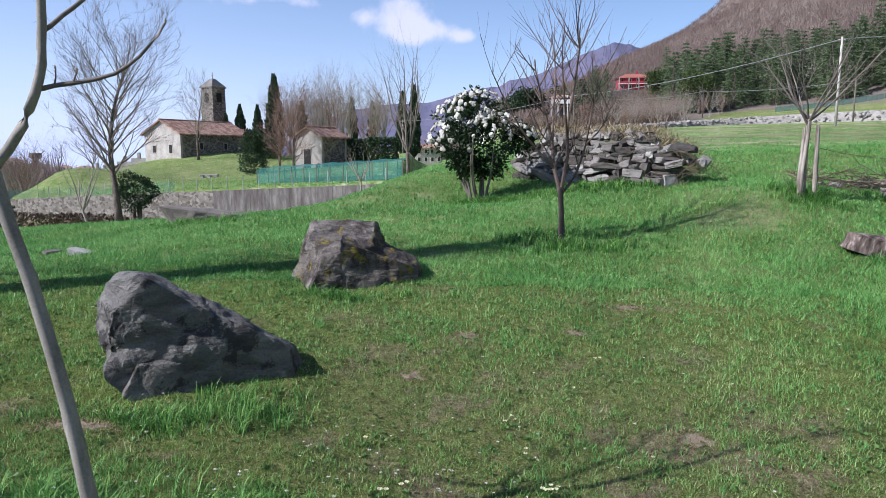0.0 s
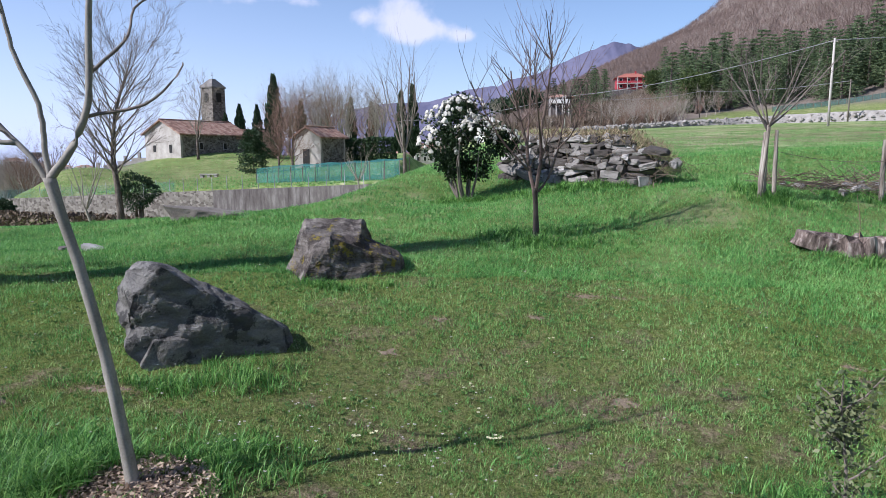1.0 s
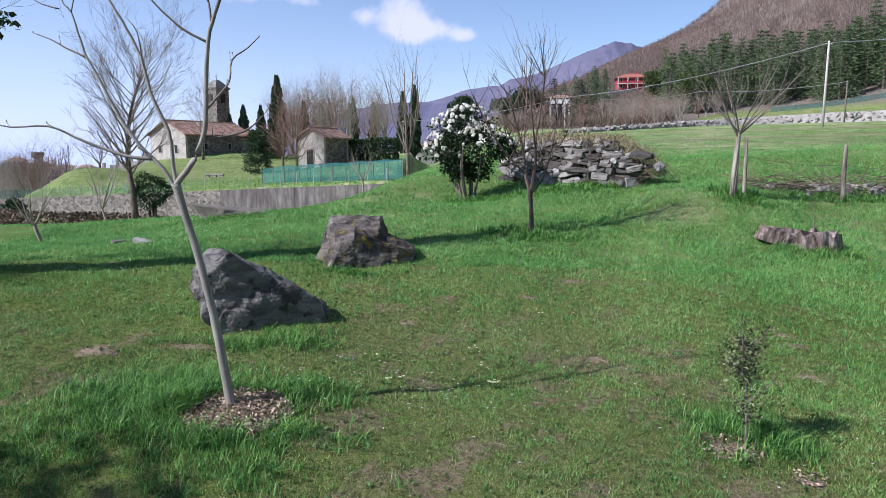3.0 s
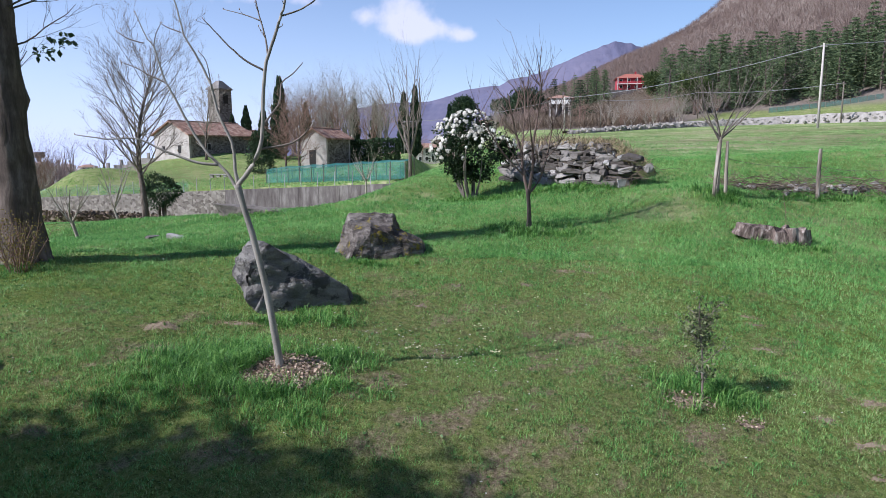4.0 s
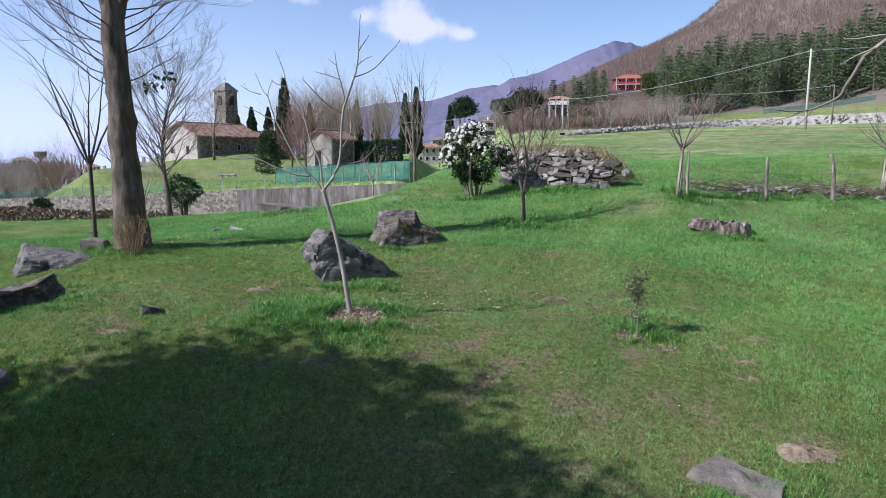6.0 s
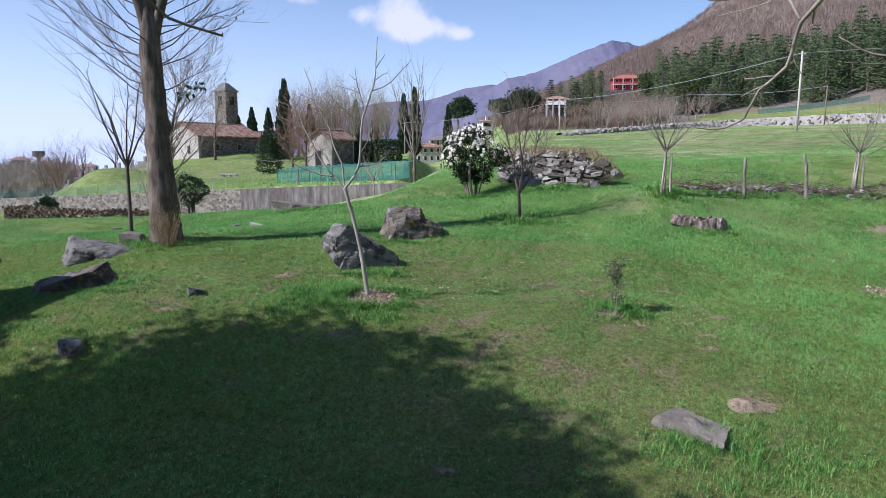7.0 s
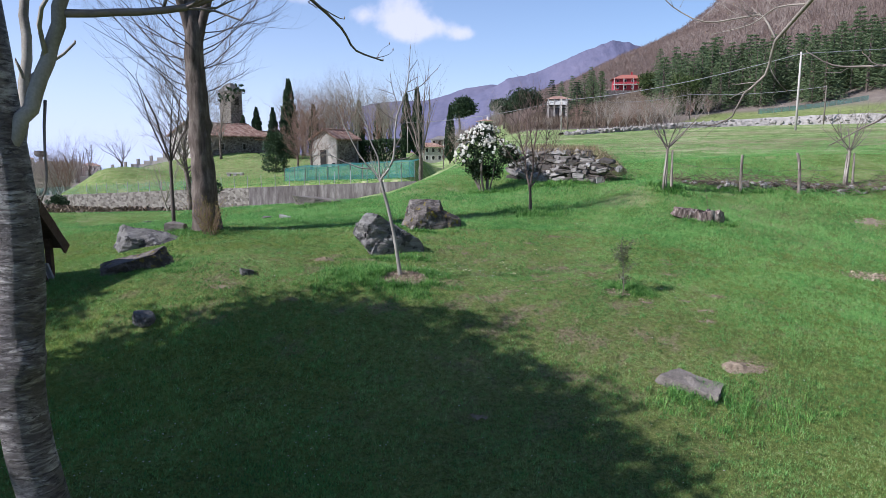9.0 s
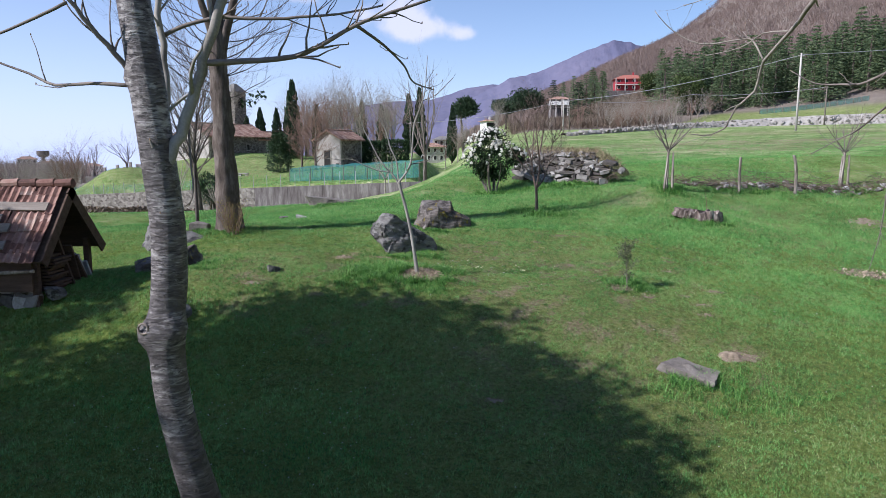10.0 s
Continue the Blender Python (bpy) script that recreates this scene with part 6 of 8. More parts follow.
# ---- orchard fence and its row of stones ----
def orchard_fence():
    rng = random.Random(97)
    for i, (x, y, h, r, bend) in enumerate(((8.49, 11.8, 1.15, 0.045, 0.0), (10.35, 11.9, 1.25, 0.05, -0.12), (13.9, 12.4, 1.2, 0.05, 0.05), (16.2, 12.8, 1.2, 0.05, 0.0))):
        s = trunk_mesh([(0, 0, -0.3), (0.01, 0, 0.0), (0, 0, h * 0.5), (bend * 0.4, 0, h * 0.8), (bend, 0, h)], [r, r, r * 0.95, r * 0.95, r * 0.85], rng, 10, 0.08)
        solid("fence_post", s, "split_wood", (x, y, gz(x, y)), "crooked weathered wooden post with a forked top" if bend else "straight weathered wooden fence post", "post", "orchard fence posts", smooth=True)
    pts = [(6.05, 11.05, gz(6.05, 11.05) + 0.82), (8.49, 11.75, gz(8.49, 11.8) + 0.75), (10.35, 11.85, gz(10.35, 11.9) + 0.75), (12.5, 12.9, gz(12.5, 13) + 0.7), (13.9, 12.4, gz(13.9, 12.4) + 0.7), (16.2, 12.8, gz(16.2, 12.8) + 0.7)]
    g = Geo()
    for a, b in zip(pts[:-1], pts[1:]):
        line = [Vector(a).lerp(Vector(b), k / 8) - Vector((0, 0, 0.08 * 4 * (k / 8) * (1 - k / 8))) for k in range(9)]
        g.tube(line, [0.005] * 9, 4)
    solid("fence_wire", g, "dark_pole", (0, 0, 0), "sagging rusty wire between fence posts", "wire")
    # the row of stones and prunings along the fence
    row = thing("stone_row", (10.0, 12.9, gz(10.0, 12.9)), "low row of field stones and prunings along the orchard fence", "stone row")
    inv = row.matrix_basis.inverted()
    for i in range(120):
        x = rng.uniform(6.9, 15.5)
        y = 12.55 + 0.06 * (x - 9) + rng.gauss(0, 0.22)
        w = rng.uniform(0.07, 0.18)
        ob = new("stone", rng.choice(STONES))
        ob.parent = row
        ob.matrix_basis = inv @ Matrix.LocRotScale((x, y, gz(x, y) + rng.uniform(-0.01, 0.1)), Euler((rng.gauss(0, .3), rng.gauss(0, .3), rng.uniform(0, 6))), (w * 1.4, w, w * 0.75))
    g = Geo()
    for i in range(760):
        x = rng.uniform(6.4, 15.5)
        y = 12.5 + 0.06 * (x - 9) + rng.gauss(0, 0.3)
        q = wander((x, y, gz(x, y) + rng.uniform(0.02, 0.25)), (rng.gauss(0, 1), rng.gauss(0, 0.5), rng.gauss(0.05, 0.2)), rng.uniform(0.2, 0.8), 3, 0.2, -0.05, rng)
        g.tube(q, [0.008, 0.007, 0.006, 0.004], 3)
    solid("prunings", g, "bramble", (0, 0, 0), "heaped dry prunings along the fence row", "prunings", kind="stuff")


orchard_fence()


# ---- wood shed ----
def wood_shed():
    rng = random.Random(131)
    x0, y0 = -7.72, 2.15
    z0 = gz(x0, y0)
    t = thing("wood_shed", (x0, y0, z0), "low wood shed with a sagging red tile roof and stacked boards", "shed")
    ridge, eave, hw, length = 1.62 - z0, 0.55 - z0, 0.95, 3.6
    over = 0.14
    # posts, stone foot and back wall
    for px in (-0.12, -1.8, -3.45):
        for py in (-hw + 0.12, hw - 0.12):
            part("post", Geo().box((px - 0.05, py - 0.05, -0.25), (px + 0.05, py + 0.05, eave + 0.06)), "brown_board", t)
    part("back_wall", Geo().box((-length, -hw + 0.05, -0.3), (-length + 0.1, hw - 0.05, eave)), "brown_board", t)
    foot = part("stone_foot", Geo().box((-length + 0.1, -hw + 0.16, -0.4), (-0.2, -hw + 0.34, 0.28)), "rubble_masonry", t)
    for i in range(17):
        w = rng.uniform(0.12, 0.22)
        ob = new("stone", rng.choice(STONES))
        ob.parent = foot
        ob.matrix_basis = Matrix.LocRotScale((-length + 0.2 + (i % 17) * 0.2, -hw + 0.14, -0.1 + 0.2 * (i // 17)), Euler((rng.gauss(0, .2), rng.gauss(0, .2), rng.gauss(0, .3))), (w * 1.3, 0.2, 0.22))
    part("side_rail", Geo().tube([(-length, -hw - 0.02, 0.42), (-1.6, -hw - 0.06, 0.36), (-0.05, -hw - 0.05, 0.44)], [0.035, 0.04, 0.03], 8), "split_wood", t)
    # wide board kept dark: the shade on this side is put into its colour
    part("side_board", Geo().box((-length, -hw + 0.0, 0.08), (-0.12, -hw + 0.04, eave - 0.02)), "brown_board", t)
    # roof: two boarded slopes carrying rows of tiles
    slope = math.atan2(ridge - eave, hw)
    run = math.hypot(ridge - eave, hw) + over
    roof = part("roof", Geo().box((-length - 0.1, -0.02, -0.03), (0.1, 0.02, 0.0)), "brown_board", t, m=pose(0, 0, ridge - 0.02))
    tile = Geo()
    n = 10
    for k in range(n + 1):     # one clay tile with two rolls
        f = k / n
        zz = 0.012 + 0.03 * (0.5 + 0.5 * math.cos(f * 4 * math.pi)) ** 1.5
        for yy, up in ((0, 0.018), (0.36, 0.0)):
            tile.v.append((f * 0.235, yy * 0.72, zz + up)), tile.v.append((f * 0.235, yy * 0.72, zz + up - 0.016))
    for k in range(n):
        a = k * 4
        tile.f += [(a, a + 4, a + 6, a + 2), (a + 1, a + 3, a + 7, a + 5), (a, a + 1, a + 5, a + 4), (a + 2, a + 6, a + 7, a + 3)]
    tm = tile.mesh("tile")
    tm.materials.append(MATS["roof_tile"])
    for side in (0, 1):
        base = pose(0, 0, 0, 0, 0, 180) if side else Matrix.Identity(4)
        m = base @ pose(0 if not side else length, -hw - over * math.cos(slope), eave - over * math.sin(slope), math.degrees(slope), 0, 0)
        deck = Geo().box((-length - 0.1, 0, -0.045), (0.1, run, -0.01))
        d = part("deck", deck, "brown_board", roof if False else t, m=m)
        for r in range(8):
            for c in range(16):
                ob = new("tile", tm)
                ob.parent = d
                ob.matrix_basis = pose(-length - 0.1 + c * 0.232 + rng.gauss(0, 0.006), r * 0.2 - 0.03 + rng.gauss(0, 0.012) + 0.02 * math.sin(c * 0.7 + r), 0.004 + r * 0.001, 2.5 + rng.gauss(0, 1.0), rng.gauss(0, 1.0), rng.gauss(0, 1.2))
        for yb, xa, xb in ((1.08, -2.6, -0.12), (0.82, -3.4, -0.8), (0.64, -3.2, -0.6), (0.3, -2.9, -0.55)) if not side else ():
            part("board", Geo().box((xa, yb - 0.085, 0.06), (xb, yb + 0.085, 0.085)), "weathered_board", d, "grey board laid over the tiles", m=pose(0, 0, 0, 0, rng.gauss(0, 0.6), rng.gauss(0, 0.8)))
        if not side:
            ob = new("stone", STONES[3])
            ob.parent, ob.matrix_basis = d, pose(-1.15, 0.1, 0.1) @ Matrix.Diagonal((0.3, 0.2, 0.17, 1))
        bar = part("bargeboard", Geo().box((0.1, 0, -0.17), (0.135, run + 0.02, 0.02)), "brown_board", d)
        if side:
            bar.matrix_basis = pose(-length - 0.235, 0, 0)
    for c in range(12):
        part("ridge_tile", Geo().tube([(-length - 0.05 + c * 0.315, 0, ridge + 0.055), (-length + 0.30 + c * 0.315, 0, ridge + 0.07)], [0.075, 0.085], 10), "roof_tile", t)
    # stacked boards and old sheets under the roof
    for i in range(11):
        z = 0.02 + i * 0.058
        part("stacked_board", Geo().box((-2.6, -0.62, z), (0.02 + rng.uniform(-0.08, 0.08), -0.1 + rng.uniform(-0.05, 0.05), z + 0.04)), "brown_board", t, m=pose(0, 0, 0, 0, 0, rng.gauss(0, 1)))
    for i in range(9):
        y = -0.05 + i * 0.085
        mat = rng.choice(("brown_board", "weathered_board", "brown_board", "grey_sheet")) if i < 6 else "grey_sheet"
        hh = 1.0 - 0.075 * i
        part("leaning_board", Geo().box((-1.8, -0.02, 0), (rng.uniform(-0.1, 0.07), 0.02, hh)), mat, t, m=pose(0, y + 0.12, 0.0, 25 + rng.gauss(0, 4), 0, rng.gauss(0, 3)))
    part("stone_block", hewn(block_planes(rng, (0.13, 0.11, 0.1)), 133, 0.03, 4, 0.3, soft=0.04), "boulder", t, m=pose(0.12, -0.72, 0.02))
    part("tarpaulin", Geo().box((-1.5, 0.35, 0.05), (-0.2, 0.8, 0.5), taper=0.08), "grey_sheet", t)


wood_shed()


# ---- the terrace: netting, fence posts, bench, hedges ----
def net_pen():
    t = thing("net_pen", (-18.3, 66.0, gz(-18.3, 66.0)), "green netting enclosure on thin steel posts", "enclosure")
    o = t.matrix_basis.translation
    A, B = Vector((-18.3, 66.3, 0)), Vector((-3.3, 55.2, 0))
    back = Vector((0.6, 4.2, 0))
    def top(k):
        return 0.35 + 0.95 * k
    def foot(k):
        return -1.9 + 1.75 * k
    n = 11
    front, roof = Geo(), Geo()
    for i in range(n):
        k0, k1 = i / n, (i + 1) / n
        p, q = A.lerp(B, k0), A.lerp(B, k1)
        sag = 0.12
        front.face((p.x - o.x, p.y - o.y, foot(k0) - o.z), (q.x - o.x, q.y - o.y, foot(k1) - o.z), (q.x - o.x, q.y - o.y, top(k1) - o.z), (p.x - o.x, p.y - o.y, top(k0) - o.z))
        pb, qb = p + back, q + back
        roof.face((p.x - o.x, p.y - o.y, top(k0) - o.z), (q.x - o.x, q.y - o.y, top(k1) - o.z), (qb.x - o.x, qb.y - o.y, top(k1) - o.z + 0.25 - sag * (i % 2)), (pb.x - o.x, pb.y - o.y, top(k0) - o.z + 0.25 - sag * ((i + 1) % 2)))
    part("net_front", front, "green_net", t)
    part("net_roof", roof, "roof_net", t)
    for i in range(n + 1):
        k = i / n
        for b in (0, 1):
            p = A.lerp(B, k) + back * b - o
            part("post", Geo().tube([(p.x, p.y, foot(k) - o.z - 0.6), (p.x, p.y, top(k) - o.z + 0.06 + 0.2 * b)], [0.04, 0.04], 6), "dark_pole", t)
    # thin fence along the top of the wall
    for i in range(26):
        k = 0.3 + 0.7 * i / 25
        p = WALL_A.lerp(WALL_B, k) + WALL_NORM * 0.45
        z = -4.0 + 3.6 * k
        solid("fence_picket", Geo().tube([(0, 0, -0.2), (0, 0, 1.25)], [0.035, 0.03], 5), "steel", (p.x, p.y, z), "thin grey steel picket on the terrace wall", "post", "terrace wall pickets")
    g = Geo()
    for i in range(40):
        k0, k1 = -0.02 + 0.62 * i / 40, -0.02 + 0.62 * (i + 1) / 40
        p, q = WALL_A.lerp(WALL_B, k0) + WALL_NORM * 1.6, WALL_A.lerp(WALL_B, k1) + WALL_NORM * 1.6
        g.face((p.x, p.y, -4.0 + 3.6 * k0 - 0.1), (q.x, q.y, -4.0 + 3.6 * k1 - 0.1), (q.x, q.y, -4.0 + 3.6 * k1 + 1.0), (p.x, p.y, -4.0 + 3.6 * k0 + 1.0))
    solid("netting", g, "pale_net", (0, 0, 0), "long pale green net along the terrace edge", "netting")
    # stone bench
    bx, by = -29.8, 86.0
    b = thing("stone_bench", (bx, by, gz(bx, by)), "low stone bench and table on the church field", "bench")
    part("seat", Geo().box((-1.15, -0.35, 0.28), (1.15, 0.35, 0.42)), "plaster", b)
    for px in (-0.9, 0.0, 0.9):
        part("support", Geo().box((px - 0.2, -0.28, -0.3), (px + 0.2, 0.28, 0.28)), "plaster", b)


net_pen()


def hedge(name, place, size, label, seed, mat="hedge_leaf", count=5200, turn=0.0, category="hedge"):
    rng = random.Random(seed)
    g = Geo()
    sx, sy, sz = size
    for _ in range(count):
        f = rng.randint(0, 4)
        p = [rng.uniform(-1, 1), rng.uniform(-1, 1), rng.uniform(0, 1)]
        if f < 2:
            p[0] = (-1, 1)[f] * rng.uniform(0.85, 1.03)
        elif f < 4:
            p[1] = (-1, 1)[f - 2] * rng.uniform(0.85, 1.03)
        else:
            p[2] = rng.uniform(0.93, 1.03)
        g.leaf((p[0] * sx, p[1] * sy, p[2] * sz), 0.28 * rng.uniform(0.7, 1.4), rng, None, 0.7)
    return solid(name, g, mat, place, label, category, m=pose(*place, 0, 0, turn))


hedge("hedge", (-12.2, 97.0, gz(-12.2, 97.0) - 0.2), (1.4, 1.3, 3.3), "clipped dark green hedge block beside the hut", 141)
hedge("hedge", (-8.4, 95.0, gz(-8.4, 95.0) - 0.2), (1.9, 1.6, 3.3), "clipped dark green hedge block beside the hut", 142)
hedge("garden_hedge", (-38.0, 60.0, gz(-38.0, 60.0) - 0.3), (9.5, 0.9, 1.6), "low brown winter hedge below the terrace wall", 143, "bramble", 6000, -28)
hedge("garden_hedge", (-25.5, 50.5, gz(-25.5, 50.5) - 0.3), (5.0, 0.8, 1.1), "low brown winter hedge below the terrace wall", 144, "bramble", 3200, -25)


def dark_shrub(x, y, h, r, seed, label):
    rng = random.Random(seed)
    t = thing("evergreen_shrub", (x, y, gz(x, y)), label, "shrub")
    part("stem", Geo().tube([(0, 0, -0.2), (0, 0, h * 0.4)], [0.12, 0.08], 6), "old_bark", t)
    g = Geo()
    for k, rr in ((0.2, 0.95), (0.45, 1.0), (0.7, 0.8), (0.85, 0.5)):
        leaf_lump(g, (rng.uniform(-0.1, 0.1) * r, 0, h * k), (r * rr, r * rr, h * 0.22), 1300, 0.11 * h ** 0.5, rng, 0.6)
    part("foliage", g, "hedge_leaf", t)


dark_shrub(-24.2, 86.5, 5.4, 1.9, 151, "dense dark evergreen shrub beside the netting")
dark_shrub(-44.0, 66.5, 2.6, 1.5, 152, "round dark laurel bush below the terrace wall")
dark_shrub(-30.0, 112.0, 3.2, 2.2, 153, "dark evergreen shrub by the church wall")
dark_shrub(-27.0, 107.0, 2.8, 1.8, 154, "dark evergreen shrub by the church wall")


def topiary():
    rng = random.Random(161)
    x, y = -17.5, 38.3
    t = thing("topiary_shrub", (x, y, gz(x, y)), "round clipped shrub on crooked bare stems", "shrub")
    for dx in (-0.28, 0.12, 0.3):
        part("stem", Geo().tube(wander((dx, 0, -0.2), (-dx * 0.6, 0, 1), 1.4, 5, 0.12, 0, rng), [0.13, 0.12, 0.1, 0.1, 0.08, 0.07], 7), "old_bark", t, smooth=True)
    g = Geo()
    leaf_lump(g, (0, 0, 1.95), (1.05, 1.0, 0.92), 4200, 0.12, rng, 0.7)
    part("crown", g, "hedge_leaf", t)


topiary()

# trees of the valley meadow and churchyard
crown_tree("valley_tree", (-18.0, 37.2, gz(-18.0, 37.2)), "broad bare tree with a dark trunk in the valley meadow", 11.0, 0.22, 12, 3.0, "old_bark", "twig", 0.3, 44, 3, (3, 5), 0.85, 0.006)
v_tree("leaning_tree", -18.9, 35.6, "pale thin leaning tree with two stems", 4.6, 0.9, 0.07, 46, ("pale_twig", "pale_twig"), 5, 0.6, 2, -0.3, (3, 4), 0.7)
crown_tree("church_tree", (-37.6, 104.0, gz(-37.6, 104.0)), "bare tree before the church wall", 11.0, 0.22, 62, 3.0, "old_bark", "pale_twig", 0.3, 22, 2, (4, 5), 1.2, 0.014)
crown_tree("hut_tree", (-19.2, 87.0, gz(-19.2, 87.0)), "dense reddish bare tree before the hut", 8.5, 0.2, 63, 3.2, "old_bark", "red_twig", 0.15, 34, 2, (5, 7), 0.9, 0.014)
crown_tree("hut_tree", (-22.2, 92.0, gz(-22.2, 92.0)), "dense reddish bare tree before the hut", 6.5, 0.18, 64, 2.6, "old_bark", "red_twig", 0.15, 30, 2, (5, 7), 0.9, 0.014)
v_tree("fence_tree", -2.6, 50.0, "slim dark bare tree at the fence corner", 9.0, 2.2, 0.14, 65, ("old_bark", "twig"), 8, 0.5, 2, 0.0, (4, 5), 0.75)
v_tree("fence_tree", -6.2, 50.8, "slim pale bare tree at the fence corner", 4.0, 1.2, 0.07, 66, ("pale_twig", "pale_twig"), 6, 0.7, 2, 0.0, (3, 4), 0.6)
round_tree("ivy_tree", (-46.0, 130.0, gz(-46.0, 130.0)), "dark ivy-clad tree beside the bell tower", "tree", 9.0, 2.2, 171, "cypress_leaf", 0.1, 1.3, 1400, 0.5)
bare_tree("yard_tree", (-58.0, 112.0, gz(-58.0, 112.0)), "low bare tree by the churchyard wall", 8.0, 0.22, 67, "old_bark", "twig", 0.2, 7, 3, 0.7, (4, 5), limb_len=0.55)
bare_tree("yard_tree", (-66.0, 116.0, gz(-66.0, 116.0)), "low bare tree by the churchyard wall", 8.5, 0.22, 68, "old_bark", "twig", 0.2, 6, 3, 0.5, (3, 5), limb_len=0.6)

for cx, cy, ch, cr, sd in ((-36.6, 123, 0, 0.95, 1), (-33.4, 123, 0, 0.9, 2), (-29.8, 121, 1, 1.25, 4), (-31.4, 124, 0.1, 0.95, 3), (-9.5, 160, 2, 1.1, 5), (-6.8, 160, 2.2, 1.15, 6), (-26.5, 128, -1.2, 0.9, 7), (-20.0, 150, 0, 1.0, 8), (-15.4, 150, 0, 1.0, 9), (1.5, 175, 0, 1.1, 10), (-39.5, 124, 0.3, 0.9, 11)):
    z = gz(cx, cy)
    tops = {1: 10.4, 2: 10.3, 3: 10.8, 4: 15.2, 5: 15.8, 6: 17.2, 7: 11.3, 8: 13.5, 9: 12.8, 10: 14.0, 11: 9.0}[sd]
    cypress((cx, cy, z), tops - z, cr * 1.15, 200 + sd, "tall dark narrow cypress behind the church field" if sd < 8 else "dark narrow cypress among bare trees")


# ---- groves, woods and the slope ----
def groves():
    rng = random.Random(181)
    kinds = [bare_tree("grove_tree", (-27 + 4 * i, 128 + 3 * i, gz(-27 + 4 * i, 128 + 3 * i)), "tall upright bare tree in the grove behind the hut", 12.5, 0.2, 190 + i, "pale_twig", "pale_twig" if i != 1 else "red_twig", 0.3, 7, 2, 0.24, (5, 7), group="grove behind the hut", limb_len=0.68, lift=0.04, twig_min=1.1) for i in range(3)]
    for i in range(44):
        y = rng.uniform(122, 168)
        a = rng.uniform(-0.245, -0.085)
        x = a * y
        if i > 34:
            y, x = rng.uniform(150, 190), rng.uniform(-12, 22)
        s = rng.uniform(0.75, 1.1) * (0.72 if i > 34 else 1.0)
        copy_thing(kinds[i % 3], pose(x, y, gz(x, y), 0, 0, rng.uniform(0, 360)) @ Matrix.Diagonal((s, s, s * rng.uniform(0.9, 1.15), 1)))
    bush = [bare_tree("scrub_tree", (31 + 6 * i, 150 + 2 * i, gz(31 + 6 * i, 150 + 2 * i)), "bare grey-brown scrub tree among others", 7.0, 0.13, 220 + i, "pale_twig", "pale_twig" if i else "red_twig", 0.12, 8, 2, 0.5, (5, 6), group="scrub trees", limb_len=0.75, twig_min=1.2) for i in range(3)]
    for i in range(70):
        a = rng.uniform(0.25, 0.42) if i < 50 else rng.uniform(0.1, 0.25)
        r = rng.uniform(140, 168) + (22 if a > 0.36 else 0)
        y = r / math.sqrt(1 + a * a)
        s = rng.uniform(0.5, 0.95) * (1.0 if i < 50 else 0.45)
        copy_thing(bush[i % 3], pose(a * y, y, gz(a * y, y), 0, 0, rng.uniform(0, 360)) @ Matrix.Diagonal((s, s, s, 1)))
    for i in range(46):
        y = rng.uniform(88, 150)
        x = -rng.uniform(0.6, 0.8) * y
        s = rng.uniform(0.7, 1.2)
        copy_thing(bush[i % 3], pose(x, y, gz(x, y), 0, 0, rng.uniform(0, 360)) @ Matrix.Diagonal((s, s, s, 1)))
    # conifers
    con = [conifer((70 + 9 * i, 165 + 4 * i, gz(70 + 9 * i, 165 + 4 * i)), 13.5 + i, 4.2 + 0.4 * i, 240 + i, "dark blue-green cedar on the slope") for i in range(3)]
    for i in range(124):
        a = 0.325 + 0.42 * rng.random() ** 0.85
        r = rng.uniform(173, 212) + (a - 0.32) * 26 if i < 104 else rng.uniform(214, 232)
        if i >= 112:
            a, r = rng.uniform(0.165, 0.245), rng.uniform(268, 300)
        y = r / math.sqrt(1 + a * a)
        if abs(a * y - 80) < 12 and abs(y - 300) < 20:
            continue
        s = rng.uniform(0.72, 1.08) * (0.9 if i >= 112 else 1.0)
        copy_thing(con[i % 3], pose(a * y, y, gz(a * y, y), 0, 0, rng.uniform(0, 360)) @ Matrix.Diagonal((s * rng.uniform(0.85, 1.1), s, s * rng.uniform(0.9, 1.2), 1)))
    for a, r, h, rad, sd in ((0.375, 172, 11, 5.0, 2), (0.315, 215, 12, 4.5, 3)):
        y = r / math.sqrt(1 + a * a)
        round_tree("pine", (a * y, y, gz(a * y, y)), "broad yellow-green pine below the cedars", "pine", h, rad, 260 + sd, "pine_leaf", 0.12, 0.9, 5400, 0.5, "pines below the cedars")
    for x, y, h, rad, sd in ((6.4, 235, 22.0 - gz(6.4, 235), 6.3, 1), (29.5, 250, 24.5 - gz(29.5, 250), 9.0, 2), (24, 262, 11, 6, 3)):
        round_tree("umbrella_pine", (x, y, gz(x, y)), "dark flat-crowned umbrella pine among houses", "pine", h, rad, 270 + sd, "cypress_leaf", 0.6, 0.7, 7200, 0.75)
    conifer((37.5, 185, gz(37.5, 185)), 22.0 - gz(37.5, 185), 4.8, 281, "broad dark fir beside the road houses", "cypress_leaf", "firs by the houses")
    conifer((40.5, 248, gz(40.5, 248)), 29.0 - gz(40.5, 248), 4.6, 282, "broad dark fir beside the road houses", "cypress_leaf", "firs by the houses")
    conifer((62, 262, gz(62, 262)), 14, 4.0, 283, "broad dark fir beside the red house", "cedar_leaf", "firs by the houses")
    conifer((99, 306, gz(99, 306)), 14, 4.5, 284, "broad dark fir beside the red house", "cedar_leaf", "firs by the houses")


groves()


